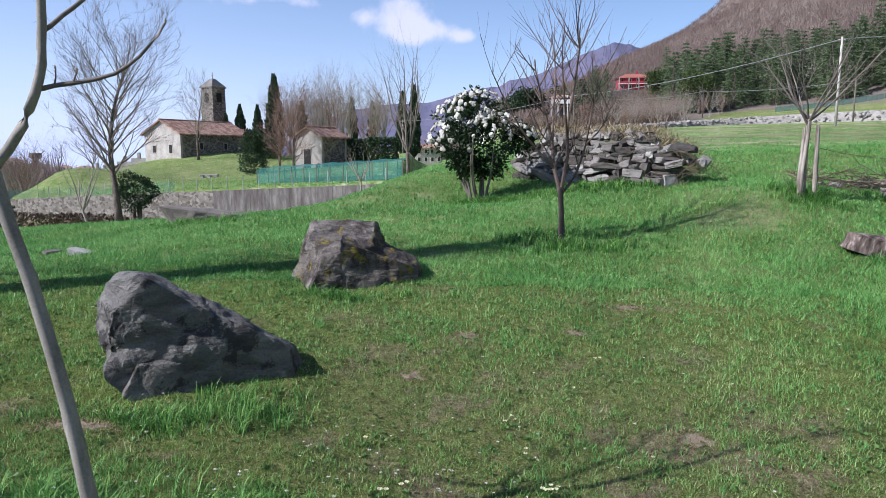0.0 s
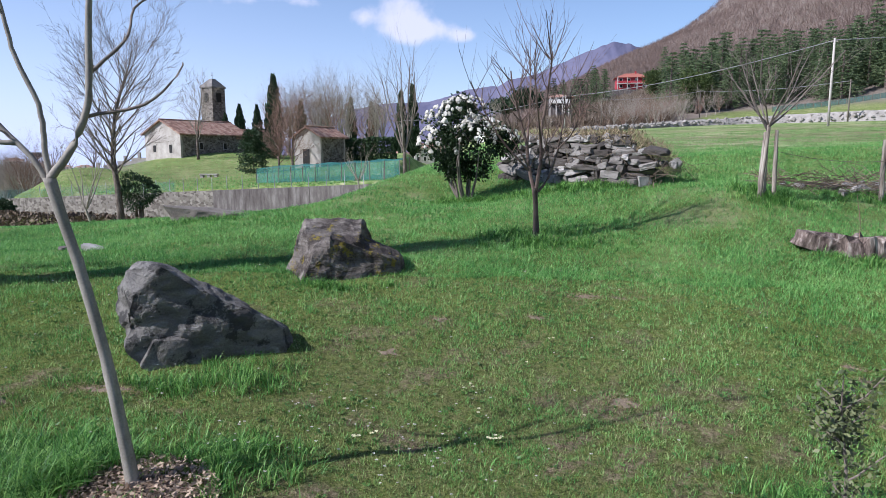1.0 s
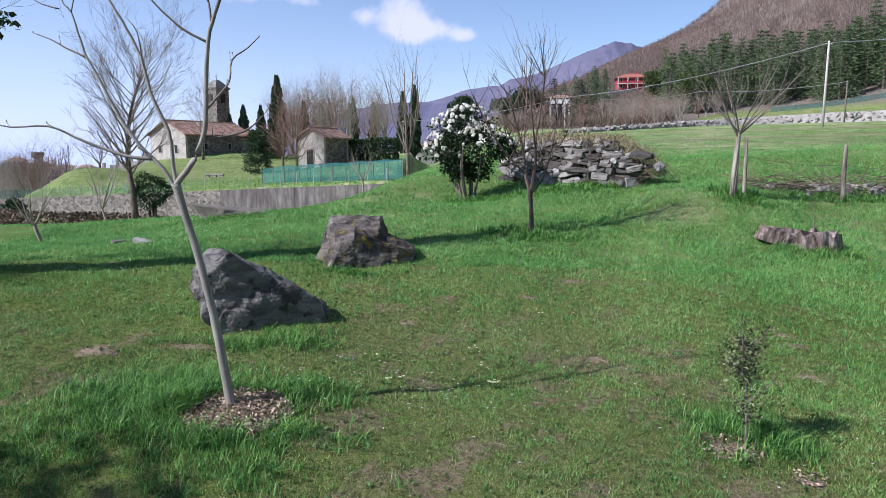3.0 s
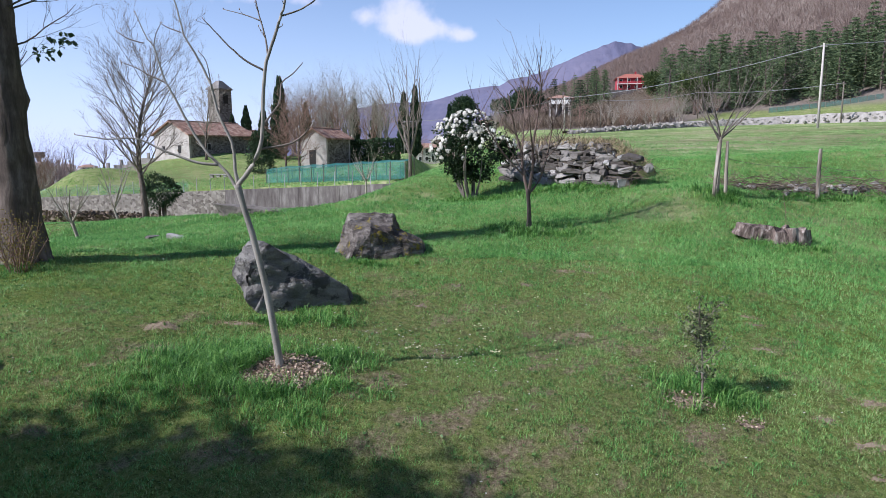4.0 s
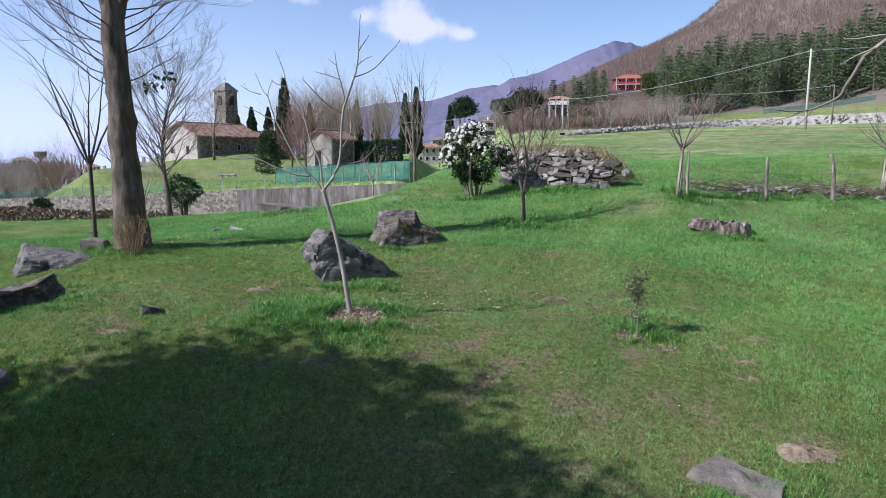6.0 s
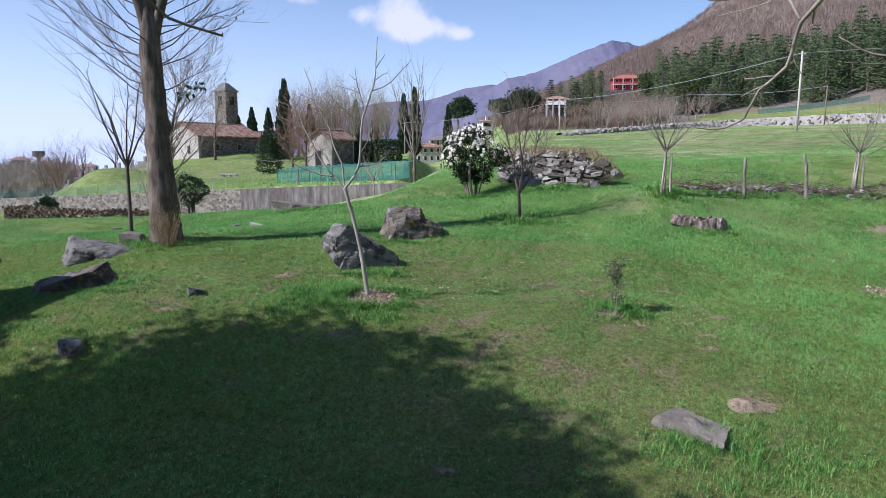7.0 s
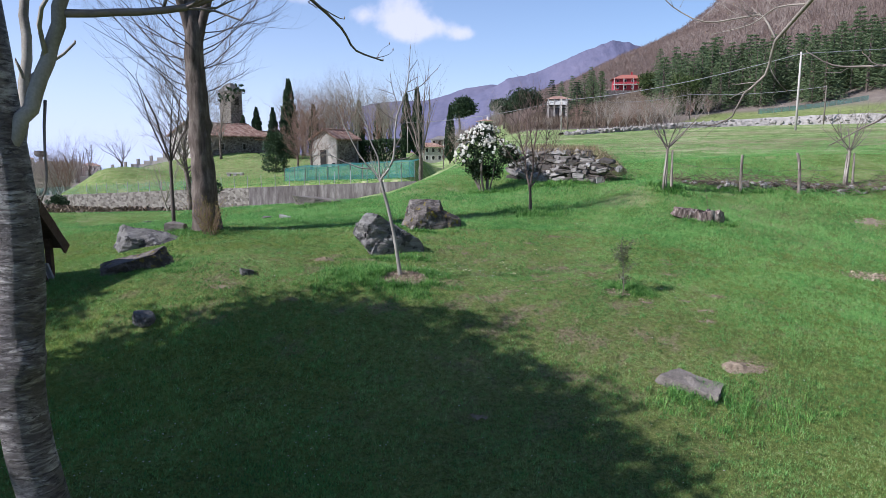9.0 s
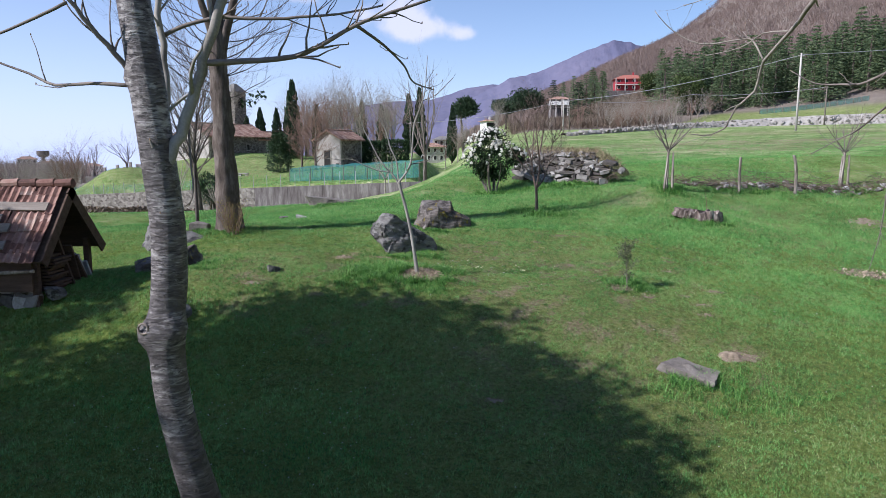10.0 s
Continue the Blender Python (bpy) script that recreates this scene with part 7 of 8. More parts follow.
def brush_field(name, n, place, h, spread, mat, label, seed, spikes=9, thin=1.0):
    """Many bare crowns too far off to tell apart: fans of thin blades."""
    rs = np.random.RandomState(seed)
    x, y = place(rs, n)
    z = ground_z(x, y)
    hh = h * rs.uniform(0.65, 1.25, n)
    w = rs.uniform(0, 6.283, (n, spikes))
    s = rs.uniform(0.05, 1.0, (n, spikes)) * spread
    top = np.stack([x[:, None] + np.cos(w) * s * hh[:, None], y[:, None] + np.sin(w) * s * hh[:, None], z[:, None] + hh[:, None] * rs.uniform(0.55, 1.05, (n, spikes))], -1)
    root = np.stack([x, y, z - 0.3], -1)[:, None, :] + (top - np.stack([x, y, z], -1)[:, None, :]) * rs.uniform(0.0, 0.3, (n, spikes))[..., None]
    wide = np.stack([-np.sin(w), np.cos(w), np.zeros_like(w)], -1) * (hh[:, None] * thin * rs.uniform(0.02, 0.05, (n, spikes)))[..., None]
    mid = root * 0.35 + top * 0.65
    v = np.stack([root, mid + wide, top, mid - wide], 2).reshape(-1, 3)
    f = np.arange(len(v)).reshape(-1, 4)
    solid(name, fast_mesh(name, v, f), mat, (0, 0, 0), label, "woodland", kind="stuff")


def on_slope(rs, n):
    a = rs.uniform(0.10, 0.9, n)
    r = np.where(a > 0.32, 236, 175) + (rs.uniform(0, 1, n) ** 1.1) * np.where(a > 0.32, 540, 600)
    # clearings round the houses
    r = np.where((a > 0.225) & (a < 0.32) & (r < 335), r + 200, r)
    r = np.where((a > 0.12) & (a < 0.225) & (r < 300), r + 160, r)
    y = r / np.sqrt(1 + a * a)
    return a * y, y


def in_west(rs, n):
    y = rs.uniform(125, 420, n)
    a = rs.uniform(-0.95, -0.57, n)
    return a * y, y


def in_middle(rs, n):
    a = rs.uniform(-0.30, 0.1, n)
    r = rs.uniform(300, 480, n)
    return a * r, r


brush_field("slope_woodland", 34000, on_slope, 4.6, 0.95, "wood_far", "bare brown woodland covering the mountainside", 11, 11, 0.32)
brush_field("west_woodland", 7000, in_west, 6.5, 0.8, "bare_crown", "bare brown woodland falling to the plain", 12, 20, 0.3)
def below_houses(rs, n):
    a = rs.uniform(0.1, 0.34, n)
    r = rs.uniform(150, 285, n)
    y = r / np.sqrt(1 + a * a)
    return a * y, y


brush_field("house_scrub", 4200, below_houses, 2.4, 0.9, "bramble", "low brown scrub below the houses", 14, 12, 0.5)
brush_field("valley_woodland", 1800, in_middle, 7.0, 0.4, "wood_far", "bare woodland between the valley houses", 13)


# ---- road bank, houses, poles ----
def road_bank():
    """The stone-faced bank of the road that crosses the meadow."""
    pts = [(78.0, 101.0), (70.0, 105.5), (65.0, 109.0), (58.0, 113.5), (50.0, 115.0), (42.0, 112.0), (35.0, 105.0), (28.0, 97.0), (22.0, 89.0), (14.0, 78.0)]
    hs = [1.2, 1.7, 1.6, 1.35, 1.1, 0.9, 0.75, 0.6, 0.5, 0.4]
    fine = []
    for i in range(len(pts) - 1):
        for k in range(6):
            t = k / 6
            fine.append((pts[i][0] + (pts[i + 1][0] - pts[i][0]) * t, pts[i][1] + (pts[i + 1][1] - pts[i][1]) * t, hs[i] + (hs[i + 1] - hs[i]) * t))
    rng = random.Random(301)
    g = Geo()
    for x, y, h in fine:
        z = gz(x, y)
        for dy, dz in ((-1.2, -0.3), (-0.7, 0.35 * h), (-0.2, 0.8 * h), (0.3, h), (5.0, h + 0.05), (7.0, -0.6)):
            g.v.append((x + rng.gauss(0, 0.1), y + dy, z + dz + rng.gauss(0, 0.05)))
    for i in range(len(fine) - 1):
        for k in range(5):
            a = i * 6 + k
            g.f.append((a, a + 6, a + 7, a + 1))
    t = solid("road_bank", g, "gravel_bank", (0, 0, 0), "pale stone-faced bank carrying the valley road", "road bank", kind="structure")
    n = 0
    for i in range(len(fine) - 1):
        x, y, h = fine[i]
        for k in range(8):
            ob = new("stone", rng.choice(PALE_STONES))
            ob.parent = t
            w = rng.uniform(0.3, 0.6)
            xx = x + (fine[i + 1][0] - x) * rng.random()
            yy = y + (fine[i + 1][1] - y) * rng.random()
            f = rng.random()
            ob.matrix_basis = Matrix.LocRotScale((xx, yy - 0.85 + 0.8 * f, gz(xx, yy) + 0.1 + h * 0.85 * f), Euler((rng.gauss(0, .3), rng.gauss(0, .3), rng.uniform(0, 6))), (w, w * 0.7, w * 0.6))


road_bank()


def field_fence():
    """Green mesh fence along the top of the field, below the cedars."""
    t = thing("field_fence", (84, 149, gz(84, 149)), "green mesh fence below the cedars", "fence", kind="structure")
    base = gz(84, 149)
    n = 14
    xs = [-11 + 24 * i / n for i in range(n + 1)]
    for i, px in enumerate(xs):
        z = gz(84 + px, 149 - 0.1 * px) - base
        part("post", Geo().tube([(px, -0.1 * px, z - 0.3), (px, -0.1 * px, z + 1.25)], [0.05, 0.05], 6), "dark_pole", t)
        if i < n:
            q = xs[i + 1]
            z2 = gz(84 + q, 149 - 0.1 * q) - base
            part("mesh_panel", Geo().face((px, -0.1 * px, z), (q, -0.1 * q, z2), (q, -0.1 * q, z2 + 1.1), (px, -0.1 * px, z + 1.1)), "green_net", t)


field_fence()


def villa(name, place, turn, w, d, h, wall, roof, label, balcony=True, storeys=2):
    """A hipped house with balconies, openings and eaves."""
    t = thing(name, place, label, "house", turn=turn)
    part("wall", Geo().box((-w / 2, -d / 2, -3), (w / 2, d / 2, h)), wall, t)
    o = 0.9
    g = Geo()
    g.v += [(-w / 2 - o, -d / 2 - o, h - 0.1), (w / 2 + o, -d / 2 - o, h - 0.1), (w / 2 + o, d / 2 + o, h - 0.1), (-w / 2 - o, d / 2 + o, h - 0.1), (-w / 5, 0, h + w * 0.16), (w / 5, 0, h + w * 0.16)]
    g.f += [(0, 1, 5, 4), (1, 2, 5), (2, 3, 4, 5), (3, 0, 4), (3, 2, 1, 0)]
    r = part("roof", g, roof, t)
    part("chimney", Geo().box((w * 0.1, -0.35, h), (w * 0.1 + 0.7, 0.35, h + w * 0.16 + 1.0)), wall, r)
    sh = h / storeys
    for s in range(storeys):
        for k in range(4):
            x = -w / 2 + w * (k + 0.5) / 4
            wn = part("window", Geo().box((x - 0.65, -d / 2 - 0.05, s * sh + 0.8), (x + 0.65, -d / 2 + 0.05, s * sh + sh - 0.5)), "white_plaster", t)
            part("pane", Geo().box((x - 0.5, -d / 2 - 0.075, s * sh + 0.9), (x + 0.5, -d / 2 - 0.05, s * sh + sh - 0.6)), "shade_opening", wn)
        if balcony and s:
            b = part("balcony", Geo().box((-w / 2 - 0.2, -d / 2 - 1.8, s * sh - 0.15), (w / 2 - 0.5, -d / 2, s * sh + 0.05)), "white_plaster", t)
            part("parapet", Geo().box((-w / 2 - 0.2, -d / 2 - 1.8, s * sh + 0.05), (w / 2 - 0.5, -d / 2 - 1.68, s * sh + 0.95)), "white_plaster" if wall != "red_plaster" else "red_plaster", b)
    if balcony:
        for k in range(4):
            x = -w / 2 + 0.1 + (w - 0.9) * k / 3
            part("pillar", Geo().box((x - 0.18, -d / 2 - 1.8, -2.5), (x + 0.18, -d / 2 - 1.45, h - 0.1)), "plaster", t)
    return t


def houses():
    z = gz(80.5, 300)
    villa("red_house", (82.8, 300, 29.4), -8, 13.0, 9, 5.2, "red_plaster", "bright_tile", "red two-storey house with white balcony and tiled roof")
    solid("house_terrace", Geo().box((-11, -8, -8), (16, 6, 0)), "concrete", (83, 299, 29.0), "grey retaining terrace below the red house", "wall", kind="structure")
    # the darker concrete wall stands for the shade inside the loggia
    villa("white_house", (34.6, 200, 14.7), -6, 6.2, 6, 3.4, "concrete", "far_tile", "white house with tiled roof and pillared loggia, its shade painted on the wall")
    villa("village_house", (-6.0, 262, gz(-6, 262) + 0.5), 10, 10, 8, 6.0, "plaster", "far_tile", "ochre village house with tile roof", False)
    villa("village_house", (-18.0, 275, gz(-18, 275)), -15, 9, 8, 5.0, "white_plaster", "far_tile", "pale village house with tile roof", False)
    villa("village_house", (14.5, 225, gz(14.5, 225) + 1), 20, 3.4, 6, 5.5, "white_plaster", "far_tile", "narrow white village house", False)
    villa("village_house", (-0.5, 270, gz(-0.5, 270) + 4), 0, 9, 8, 4.5, "plaster", "stone_slate", "ochre village house with dark eaves", False, 1)
    for i, (a, d, w) in enumerate(((-0.60, 420, 10), (-0.56, 480, 8), (-0.635, 350, 9), (-0.53, 520, 12), (-0.585, 560, 9))):
        villa("valley_house", (a * d, d, gz(a * d, d) + 5), 15 * i, w, 9, 8, "white_plaster", "far_tile", "far pale house in the western valley", False)
    # water tower on the plain
    x, y = -0.602 * 600, 600
    t = thing("water_tower", (x, y, gz(x, y)), "far water tower above the western woods", "tower")
    part("shaft", Geo().tube([(0, 0, -5), (0, 0, 22)], [1.6, 1.6], 10), "concrete", t)
    part("tank", Geo().tube([(0, 0, 22), (0, 0, 24), (0, 0, 28)], [2, 5, 5], 12), "concrete", t)


houses()


def poles():
    spots = (  # x, y, height, radius, material
        (40.6, 70.5, 8.9, 0.14, "pole_wood", "tall pale concrete utility pole in the meadow"),
        (21.5, 118.0, 5.9, 0.12, "pole_wood", "pale utility pole beside the road"),
        (24.5, 128.0, 5.0, 0.1, "dark_pole", "thin utility pole beside the road"),
        (33.0, 140.0, 6.0, 0.1, "dark_pole", "thin utility pole beside the road"),
        (64.0, 106.5, 6.5, 0.13, "dark_pole", "brown wooden utility pole beside the road"),
        (57.0, 150.0, 6.0, 0.1, "dark_pole", "thin utility pole beside the road"),
        (-8.0, 135.0, 7.0, 0.1, "pole_wood", "pale utility pole by the village"))
    tops = []
    for x, y, h, r, mat, label in spots:
        z = gz(x, y)
        t = thing("utility_pole", (x, y, z), label, "utility pole", "utility poles")
        part("shaft", Geo().tube([(0, 0, -0.5), (0, 0, h * 0.5), (0, 0, h)], [r, r * 0.9, r * 0.7], 8), mat, t, smooth=True)
        part("crossarm", Geo().box((-0.35, -0.05, h - 0.35), (0.35, 0.05, h - 0.25)), mat, t)
        tops.append(Vector((x, y, z + h - 0.2)))
    for a, b, sag, r in ((tops[0], tops[1], 0.9, 0.045), (tops[1], tops[6], 0.9, 0.05), (tops[0], Vector((95, 62, 17.5)), 0.6, 0.04), (tops[4], tops[5], 0.6, 0.04), (tops[5], tops[3], 0.7, 0.04)):
        line = [a.lerp(b, k / 20) - Vector((0, 0, sag * 4 * (k / 20) * (1 - k / 20))) for k in range(21)]
        solid("cable", Geo().tube(line, [r] * 21, 4), "cable", (0, 0, 0), "sagging overhead cable between utility poles", "cable", "overhead cables")
    # road fence and garden at the top of the meadow
    for i in range(16):
        x, y = 62 + i * 2.5, 124 - i * 0.5
        z = gz(x, y)
        solid("field_fence", Geo().box((-1.24, -0.03, 0.0), (1.24, 0.03, 0.9)).box((-1.24, -0.06, -0.3), (-1.16, 0.06, 1.05)), "green_net", (x, y, z), "green mesh fence panel along the upper field", "fence", "upper field fence panels")


poles()


# ---- turf ----
def blades(name, x, y, h, width, lean, mat, label, rs):
    """Curved blades of grass: two faces each."""
    n = len(x)
    z = ground_z(x, y) - 0.01
    w = rs.uniform(0, 6.283, n)
    dx, dy = np.cos(w), np.sin(w)
    sx, sy = -dy * width / 2, dx * width / 2
    l1, l2 = lean * 0.3, lean
    rows = []
    for f, ll, ww in ((0.0, 0 * lean, 1.0), (0.55, l1, 0.85), (1.0, l2, 0.12)):
        bx, by, bz = x + dx * h * ll, y + dy * h * ll, z + h * f * (1 - 0.25 * np.minimum(ll, 1) * f)
        rows.append(np.stack([bx - sx * ww, by - sy * ww, bz], -1))
        rows.append(np.stack([bx + sx * ww, by + sy * ww, bz], -1))
    v = np.stack(rows, 1).reshape(-1, 3)
    i = np.arange(n)[:, None] * 6
    f = np.concatenate([i + np.array([[0, 1, 3, 2]]), i + np.array([[2, 3, 5, 4]])], 1).reshape(-1, 4)
    solid(name, fast_mesh(name, v, f), mat, (0, 0, 0), label, "grass", kind="stuff")


BARE = ((-1.43, 2.66, 0.5, 0.36), (2.33, 2.55, 0.26, 0.2), (2.75, 2.2, 0.16, 0.1), (3.95, 4.75, 0.15, 0.09), (3.7, 3.95, 0.2, 0.14), (4.15, 2.75, 0.22, 0.13), (3.5, 2.4, 0.16, 0.09), (3.65, 2.0, 0.26, 0.12),
        (8.55, 5.0, 0.8, 0.5), (1.75, 9.6, 0.3, 0.2), (11.5, 9.8, 0.9, 0.5), (3.7, 0.25, 0.35, 0.2), (-0.25, 5.1, 0.16, 0.12), (-3.1, 3.65, 0.25, 0.16), (1.9, 6.8, 0.2, 0.1), (-2.3, 4.0, 0.3, 0.12), (4.0, 5.1, 0.13, 0.08), (-0.3, -1.0, 0.2, 0.1), (2.31, 6.85, 0.16, 0.08), (1.24, 6.04, 0.13, 0.08), (1.69, 4.28, 0.15, 0.13), (3.55, 1.57, 0.22, 0.09), (0.2, 5.9, 0.14, 0.08), (-4.4, 1.9, 0.3, 0.1), (-2.98, 3.66, 0.26, 0.15))


def bareness(x, y):
    b = np.zeros_like(x)
    for cx, cy, rx, ry in BARE:
        b = np.maximum(b, 1.25 - np.hypot((x - cx) / rx, (y - cy) / ry) + 0.25 * wave(x * 4, y * 4))
    return b


def slips(name, x, y, h, width, lean, mat, label, rs):
    """Short blades: one face each."""
    n = len(x)
    z = ground_z(x, y) - 0.006
    w, v = rs.uniform(0, 6.283, n), rs.uniform(0, 6.283, n)
    sx, sy = np.cos(w) * width / 2, np.sin(w) * width / 2
    tip = np.stack([x + np.cos(v) * h * lean, y + np.sin(v) * h * lean, z + h], -1)
    verts = np.stack([np.stack([x - sx, y - sy, z], -1), np.stack([x + sx, y + sy, z], -1), tip], 1).reshape(-1, 3)
    solid(name, fast_mesh(name, verts, np.arange(3 * n).reshape(-1, 3)), mat, (0, 0, 0), label, "grass", kind="stuff")


def turf():
    rs = np.random.RandomState(5)
    n = 5200000
    x, y = rs.uniform(-10, 13, n), rs.uniform(-6.0, 20, n)
    near = np.maximum(3.2, np.where(y > 3, y, 3.2 + 0.3 * (3 - y)))
    tuft = wave(x, y)
    fine = np.sin(x * 23 + 2 * np.sin(y * 11)) * np.sin(y * 19 + 2 * np.sin(x * 13))
    keep = (rs.uniform(0, 1, n) < (3.2 / near) ** 1.35 * np.clip(0.68 + 0.3 * tuft + 0.42 * fine, 0.06, 1)) & (np.abs(x) < 0.72 * (y + 10.2) + 1.0)
    x, y, tuft, near, fine = x[keep], y[keep], tuft[keep], near[keep], fine[keep]
    thin = worn_patch(x, y)
    keep = (bareness(x, y) < 0.5 + 0.75 * rs.uniform(0, 1, len(x)) ** 2) & (rs.uniform(0, 1, len(x)) > 0.62 * thin)
    x, y, tuft, near, fine = x[keep], y[keep], tuft[keep], near[keep], fine[keep]
    m = len(x)
    lush = np.clip(sstep(5.0, 9.0, y) + sstep(2.5, 5.5, x) * sstep(-1, 3, y) * 0.7 + sstep(-2.0, -4.5, y) * 0.35 + sstep(-0.5, -2.5, x) * sstep(3.6, 2.4, y) * 0.6, 0, 1)
    h = rs.uniform(0.01, 0.038, m) * (1 + 0.45 * tuft + 0.35 * fine) * (1 + 0.45 * lush) * (near / 3.2) ** 0.2
    wide, bend = rs.uniform(0.0032, 0.0078, m) * (near / 3.2) ** 0.5, rs.uniform(0.05, 1.0, m)
    green = rs.uniform(0, 1, m) < 0.24 + 0.66 * lush + 0.25 * (tuft > 0.35)
    slips("worn_grass", x[~green], y[~green], h[~green], wide[~green], bend[~green], "grass", "short worn olive-green lawn grass", rs)
    slips("lawn_grass", x[green], y[green], h[green] * 1.1, wide[green], bend[green], "tall_grass", "fresh bright green lawn grass, uneven", rs)
    k = rs.uniform(0, 1, m) < 0.03 + 0.3 * worn_patch(x, y)
    slips("dry_thatch", x[k] + 0.01, y[k], h[k] * 0.8, 0.0045 * (near[k] / 3) ** 0.5, rs.uniform(0.8, 2.6, k.sum()), "dry_grass", "dry straw-coloured blades in the lawn", rs)
    # straw lying on the small worn spots
    sx, sy = [], []
    for cx, cy, rx, ry in BARE[3:]:
        c = int(900 * rx * ry / 0.03) if rx < 0.4 else 700
        c = min(max(c, 120), 900)
        w, k = rs.uniform(0, 6.283, c), np.sqrt(rs.uniform(0, 1, c)) * 1.15
        sx.append(cx + rx * k * np.cos(w)), sy.append(cy + ry * k * np.sin(w))
    sx, sy = np.concatenate(sx), np.concatenate(sy)
    slips("straw", sx, sy, rs.uniform(0.008, 0.03, len(sx)), rs.uniform(0.004, 0.008, len(sx)), rs.uniform(0.8, 3.0, len(sx)), "dry_grass", "dry straw lying on worn soil", rs)
    # clumps of taller blades scattered through the lawn
    c = 12500
    cx, cy = rs.uniform(-9, 12, c), -5.5 + 19 * rs.uniform(0, 1, c) ** 1.15
    good = (rs.uniform(0, 1, c) > 0.8 * worn_patch(cx, cy)) & (np.abs(cx) < 0.72 * (cy + 10.2) + 1.0) & (rs.uniform(0, 1, c) < 0.25 + 0.75 * np.clip(wave(cx * 0.6, cy * 0.6) + 0.3, 0, 1)) & (bareness(cx, cy) < 0.3)
    cx, cy = cx[good], cy[good]
    q = rs.randint(7, 24, len(cx))
    size = rs.uniform(0.45, 1.0, len(cx)) ** 1.5 * (1 + 0.5 * sstep(4, 9, cy))
    bx, by = np.repeat(cx, q), np.repeat(cy, q)
    rad = np.repeat(size, q) * 0.07 * np.sqrt(rs.uniform(0, 1, len(bx)))
    w = rs.uniform(0, 6.283, len(bx))
    hh = np.repeat(size, q) * rs.uniform(0.035, 0.1, len(bx))
    blades("clump_grass", bx + np.cos(w) * rad, by + np.sin(w) * rad, hh, rs.uniform(0.003, 0.0062, len(bx)) * np.maximum(1, by / 5) ** 0.5, rs.uniform(0.3, 1.5, len(bx)), "tall_grass", "scattered clumps of taller grass in the lawn", rs)
    # taller meadow grass towards the ruined wall and beyond
    n = 900000
    y = 7.5 + 48 * rs.uniform(0, 1, n) ** 1.8
    x = rs.uniform(-0.7, 1, n) * (12 + 0.62 * y)
    streak = bump(x, y, 22, 40, 1.0, 15, 4.5) + bump(x, y, 14, 30, 0.8, 9, 3) + bump(x, y, 30, 31, 0.7, 10, 2.2)
    keep = (rs.uniform(0, 1, n) < (0.5 + 0.5 * wave(x * 0.7, y * 0.7)) * (1 - 0.8 * sstep(24, 50, y)) * (1 - np.clip(streak, 0, 0.95))) & (bareness(x, y) < 0.5) & ((y < 30) | (x > 0.02 * y)) & ~((np.abs(x - 4.1) < 1.9) & (np.abs(y - 15.2) < 1.3))
    x, y = x[keep], y[keep]
    m = len(x)
    slips("meadow_grass", x, y, rs.uniform(0.02, 0.06, m) * (1 + 0.6 * wave(x, y)) * (1 + y / 90), rs.uniform(0.005, 0.011, m) * (y / 9) ** 0.65, rs.uniform(0.4, 1.6, m), "tall_grass", "longer fresh green grass towards the ruined wall", rs)
    # rough grass of the church field
    n = 60000
    y = rs.uniform(56, 112, n)
    x = -rs.uniform(0.06, 0.62, n) * y
    dw = (x - WALL_A.x) * WALL_NORM.x + (y - WALL_A.y) * WALL_NORM.y
    k = (dw > 1.6) & (rs.uniform(0, 1, n) < 0.5 + 0.5 * wave(x * 0.22, y * 0.22))
    x, y = x[k], y[k]
    slips("field_grass", x, y, rs.uniform(0.04, 0.14, len(x)), rs.uniform(0.04, 0.11, len(x)), rs.uniform(0.3, 1.4, len(x)), "tall_grass", "rough grazed grass of the church field", rs)
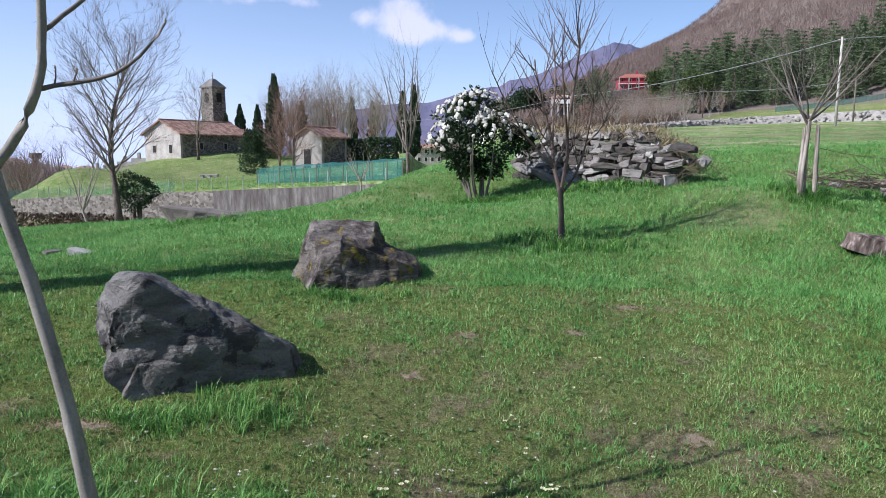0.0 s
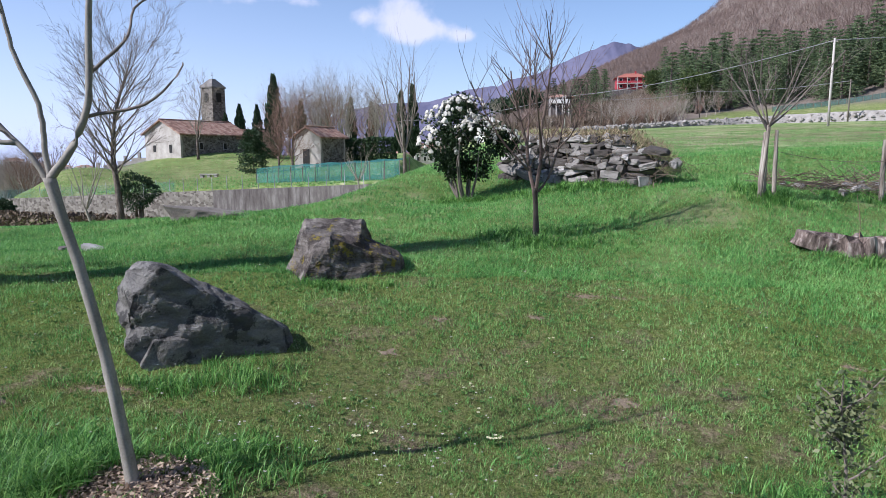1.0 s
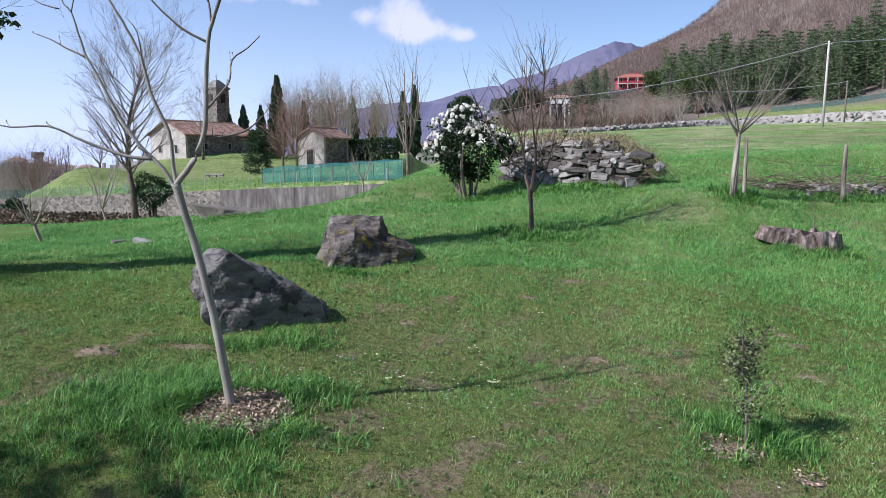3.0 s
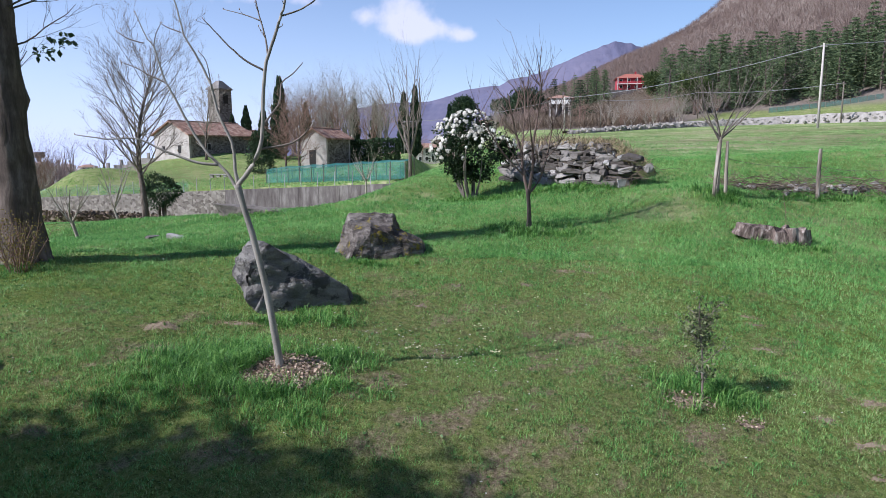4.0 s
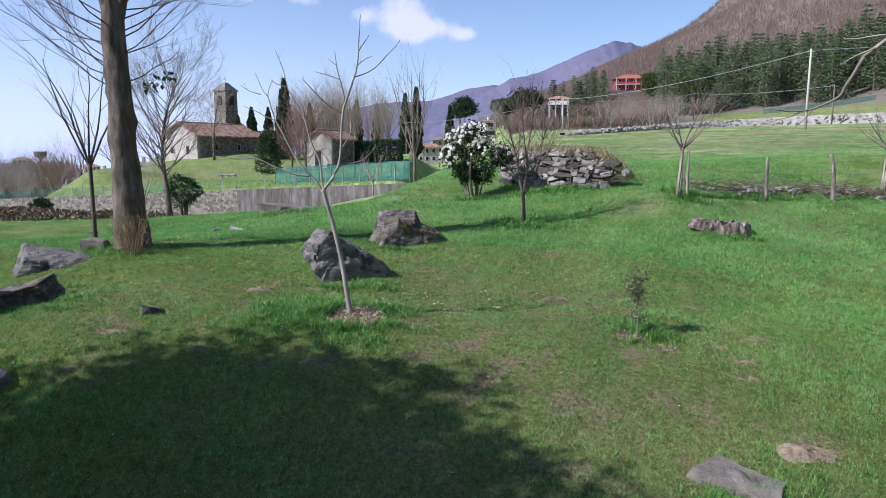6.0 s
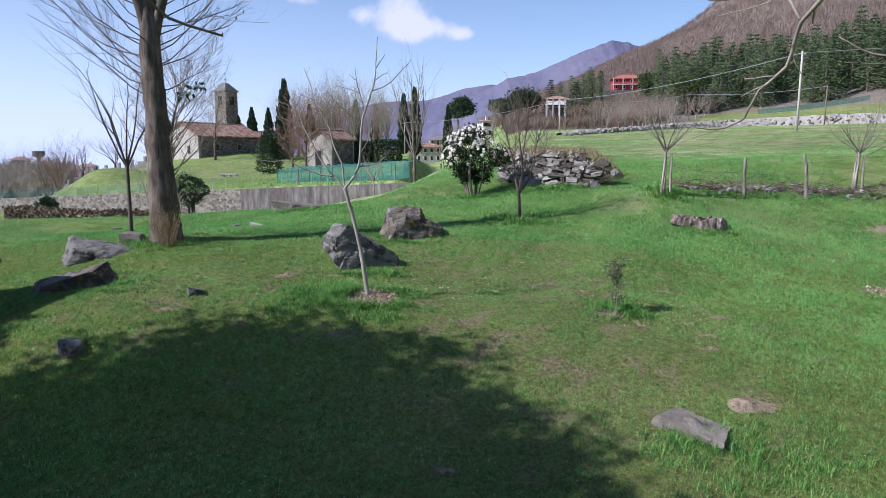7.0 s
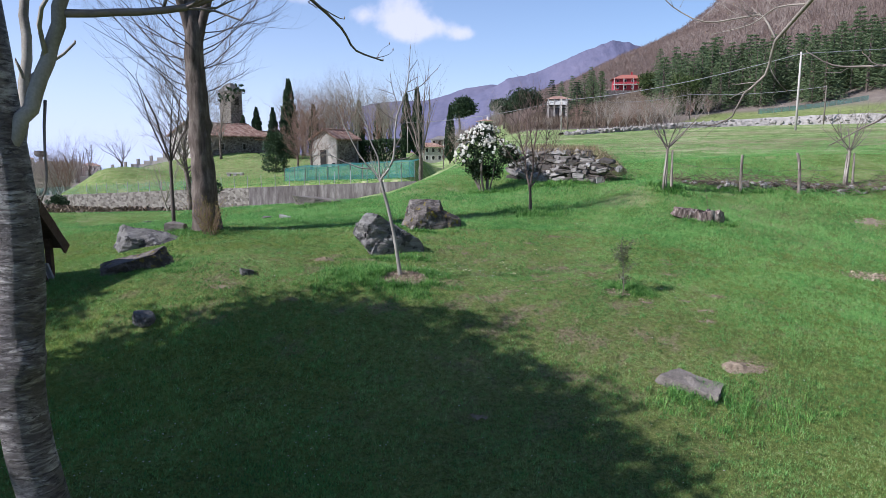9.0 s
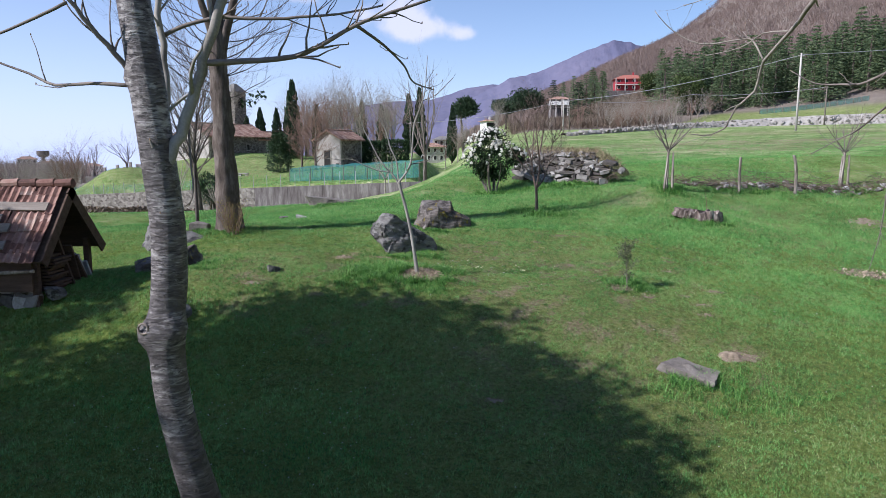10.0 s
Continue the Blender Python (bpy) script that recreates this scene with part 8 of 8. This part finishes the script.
    # tufts left uncut round trunks and stones
    spots = ((-1.75, 2.7, 0.55, 0.4, 3600, 0.2), (-2.3, 2.9, 0.5, 0.4, 2000, 0.16), (-1.0, 3.1, 0.35, 0.25, 900, 0.13), (-1.15, 2.85, 0.35, 0.3, 700, 0.13), (-2.3, 2.5, 0.55, 0.4, 1300, 0.13), (-2.05, 3.1, 0.4, 0.3, 700, 0.11), (-1.5, 2.25, 0.4, 0.2, 700, 0.15), (-2.7, 2.1, 0.6, 0.4, 800, 0.11), (-4.75, 13.2, 1.3, 0.35, 1100, 0.16), (-5.6, 2.55, 0.9, 0.15, 500, 0.1), (-6.5, 3.85, 0.9, 0.15, 500, 0.12), (-0.95, 2.5, 0.35, 0.25, 500, 0.12), (-1.3, 2.0, 0.5, 0.3, 600, 0.12), (2.5, 2.75, 0.35, 0.3, 900, 0.2), (2.75, 2.6, 0.3, 0.2, 500, 0.16), (1.72, 9.75, 0.7, 0.45, 1500, 0.22), (1.9, 9.3, 0.8, 0.3, 900, 0.2),
             (-1.9, 4.1, 0.75, 0.16, 900, 0.13), (-1.2, 4.35, 0.4, 0.3, 500, 0.14), (-1.1, 6.95, 0.8, 0.15, 700, 0.13), (5.95, 11.0, 0.5, 0.4, 900, 0.24), (6.3, 8.6, 0.7, 0.25, 700, 0.15), (-5.6, 2.9, 0.9, 0.3, 900, 0.11), (-6.2, 6.0, 0.7, 0.5, 900, 0.14),
             (2.6, -0.45, 0.7, 0.25, 900, 0.15), (3.2, -0.7, 1.2, 0.7, 2000, 0.14), (0.9, 14.1, 1.0, 0.5, 1500, 0.22), (3.4, 13.7, 1.6, 0.5, 2500, 0.2), (8.4, 4.6, 0.5, 0.2, 500, 0.15), (12.5, 12.6, 0.8, 0.4, 900, 0.22), (8.6, 11.9, 1.5, 0.3, 1200, 0.18), (-6.9, 6.3, 0.5, 0.3, 500, 0.14))
    xs, ys, hs = [], [], []
    for cx, cy, rx, ry, c, hh in spots:
        kx, ky = rs.normal(0, 0.5, c // 14 + 1), rs.normal(0, 0.5, c // 14 + 1)
        kh = rs.uniform(0.4, 1.1, c // 14 + 1)
        c = int(c * 1.5)
        pick = rs.randint(0, len(kx), c)
        xs.append(cx + rx * kx[pick] + rs.normal(0, 0.04, c)), ys.append(cy + ry * ky[pick] + rs.normal(0, 0.04, c)), hs.append(hh * kh[pick] * rs.uniform(0.5, 1.2, c))
    x, y, h = np.concatenate(xs), np.concatenate(ys), np.concatenate(hs)
    keep = bareness(x, y) < 0.42
    x, y, h = x[keep], y[keep], h[keep]
    blades("grass_tufts", x, y, h, 0.006 * np.maximum(1, y / 5) ** 0.6, rs.uniform(0.3, 1.3, len(x)), "tuft_grass", "uncut grass tufts round trunks and stones", rs)
    # leaf rosettes of weeds
    n = 5200
    x, y = rs.uniform(-7, 9, n), rs.uniform(-4.5, 8, n)
    g = Geo()
    rng = random.Random(8)
    for a, b in zip(x, y):
        z = gz(a, b)
        s = rng.uniform(0.018, 0.04)
        for k in range(4):
            w = rng.uniform(0, 6.283)
            g.leaf((a, b, z + 0.012), s, rng, Vector((math.cos(w), math.sin(w), rng.uniform(0.25, 0.9))).normalized(), 0.6)
    solid("lawn_weeds", g, "weed_leaf", (0, 0, 0), "small broad-leaved weeds and clover in the lawn", "weeds", kind="stuff")
    # daisies and primroses
    g = Geo()
    for i in range(520):
        c = rng.random()
        if c < 0.35:
            a, b = rng.gauss(-3.2, 1.6), rng.gauss(-1.6, 0.9)
        elif c < 0.6:
            a, b = rng.gauss(-0.4, 0.7), rng.gauss(3.5, 0.5)
        else:
            a, b = rng.uniform(-5, 9), rng.uniform(-4, 9)
        z = gz(a, b) + rng.uniform(0.035, 0.07)
        s = rng.uniform(0.008, 0.014)
        for k in range(6):
            w = k * 1.047 + rng.uniform(-.2, .2)
            g.leaf((a, b, z), s, rng, Vector((math.cos(w), math.sin(w), 0.35)).normalized(), 0.75)
    solid("daisies", g, "petal", (0, 0, 0), "tiny white daisies scattered through the lawn", "flowers", kind="stuff")
    # pale yellow primroses, a few heads to a plant
    for cx, cy, heads in ((1.3, 5.41, 2), (0.53, 4.02, 2), (1.32, 3.92, 1), (0.43, 4.38, 1), (0.48, 4.42, 2), (0.6, 3.6, 4), (0.65, 3.59, 3), (-0.51, 3.99, 1), (1.0, 4.94, 1), (-0.35, 3.4, 3), (-0.2, 3.5, 2)):
        p = Geo()
        for q in range(heads):
            a, b = rng.gauss(0, 0.022), rng.gauss(0, 0.022)
            z = rng.uniform(0.05, 0.075)
            for k in range(6):
                w = k * 1.047
                p.leaf((a, b, z), 0.017, rng, Vector((math.cos(w), math.sin(w), 0.3)).normalized(), 0.85)
        t = thing("primrose", (cx, cy, gz(cx, cy)), "pale yellow primrose in the short lawn", "flower", "primroses in the lawn")
        tagged(part("bloom", p, "primrose", t), kind="stuff")
        lv = Geo()
        for q in range(7):
            w = rng.uniform(0, 6.283)
            lv.leaf((0, 0, 0.008), rng.uniform(0.03, 0.05), rng, Vector((math.cos(w), math.sin(w), rng.uniform(0.2, 0.7))).normalized(), 0.45)
        tagged(part("leaf", lv, "weed_leaf", t), kind="stuff")


turf()


def bare_patches():
    """Soil where the turf is worn, with dead leaves and straw on it."""
    rng = random.Random(401)
    for i, (cx, cy, rx, ry) in enumerate(BARE):
        g = Geo()
        n, rings = 26, 5
        ring_noise = [0.8 + 0.55 * noise.noise((math.cos(2 * math.pi * a / n) * 2, math.sin(2 * math.pi * a / n) * 2, i * 3.1)) for a in range(n)]
        for j in range(rings + 1):
            k = 1 - j / rings
            for a in range(n):
                w = 2 * math.pi * a / n
                px, py = cx + rx * k * math.cos(w) * ring_noise[a], cy + ry * k * math.sin(w) * ring_noise[a]
                g.v.append((px, py, gz(px, py) + 0.006 * (1 - k) - 0.002 + 0.012 * noise.noise((px * 20, py * 20, 0)) - 0.012 * (k > 0.95)))
        for j in range(rings):
            for a in range(n):
                p, q = j * n + a, j * n + (a + 1) % n
                g.f.append((p, q, q + n, p + n))
        g.f.append(tuple(rings * n + a for a in range(n)))
        mulch = i in (0, 1, 2, 8, 9)
        solid("bare_earth", g, "mulch_soil" if mulch else "soil", (0, 0, 0), "brown mulch of dead leaves on bare soil" if mulch else "small worn patch of dry soil in the lawn", "soil patch", "worn soil patches", kind="structure", smooth=True)
    g = Geo()
    for cx, cy, rx, ry, c, s in ((-1.42, 2.66, 0.44, 0.32, 2400, 0.034), (2.33, 2.55, 0.25, 0.18, 220, 0.035), (2.75, 2.2, 0.16, 0.1, 90, 0.03), (8.55, 5.0, 0.75, 0.45, 600, 0.06), (1.75, 9.6, 0.3, 0.18, 160, 0.05), (3.55, 0.25, 0.3, 0.16, 260, 0.022), (3.45, 0.25, 0.14, 0.1, 160, 0.03)):
        for _ in range(c):
            w, k = rng.uniform(0, 6.283), math.sqrt(rng.random())
            x, y = cx + rx * k * math.cos(w), cy + ry * k * math.sin(w)
            g.leaf((x, y, gz(x, y) + rng.uniform(0.012, 0.04)), s * rng.uniform(0.5, 1.3), rng, Vector((rng.gauss(0, 1), rng.gauss(0, 1), rng.gauss(0, 0.35))).normalized(), 0.5)
    solid("dead_leaves", g, "dead_leaf", (0, 0, 0), "curled brown dead leaves on the mulch", "leaves", kind="stuff")


bare_patches()
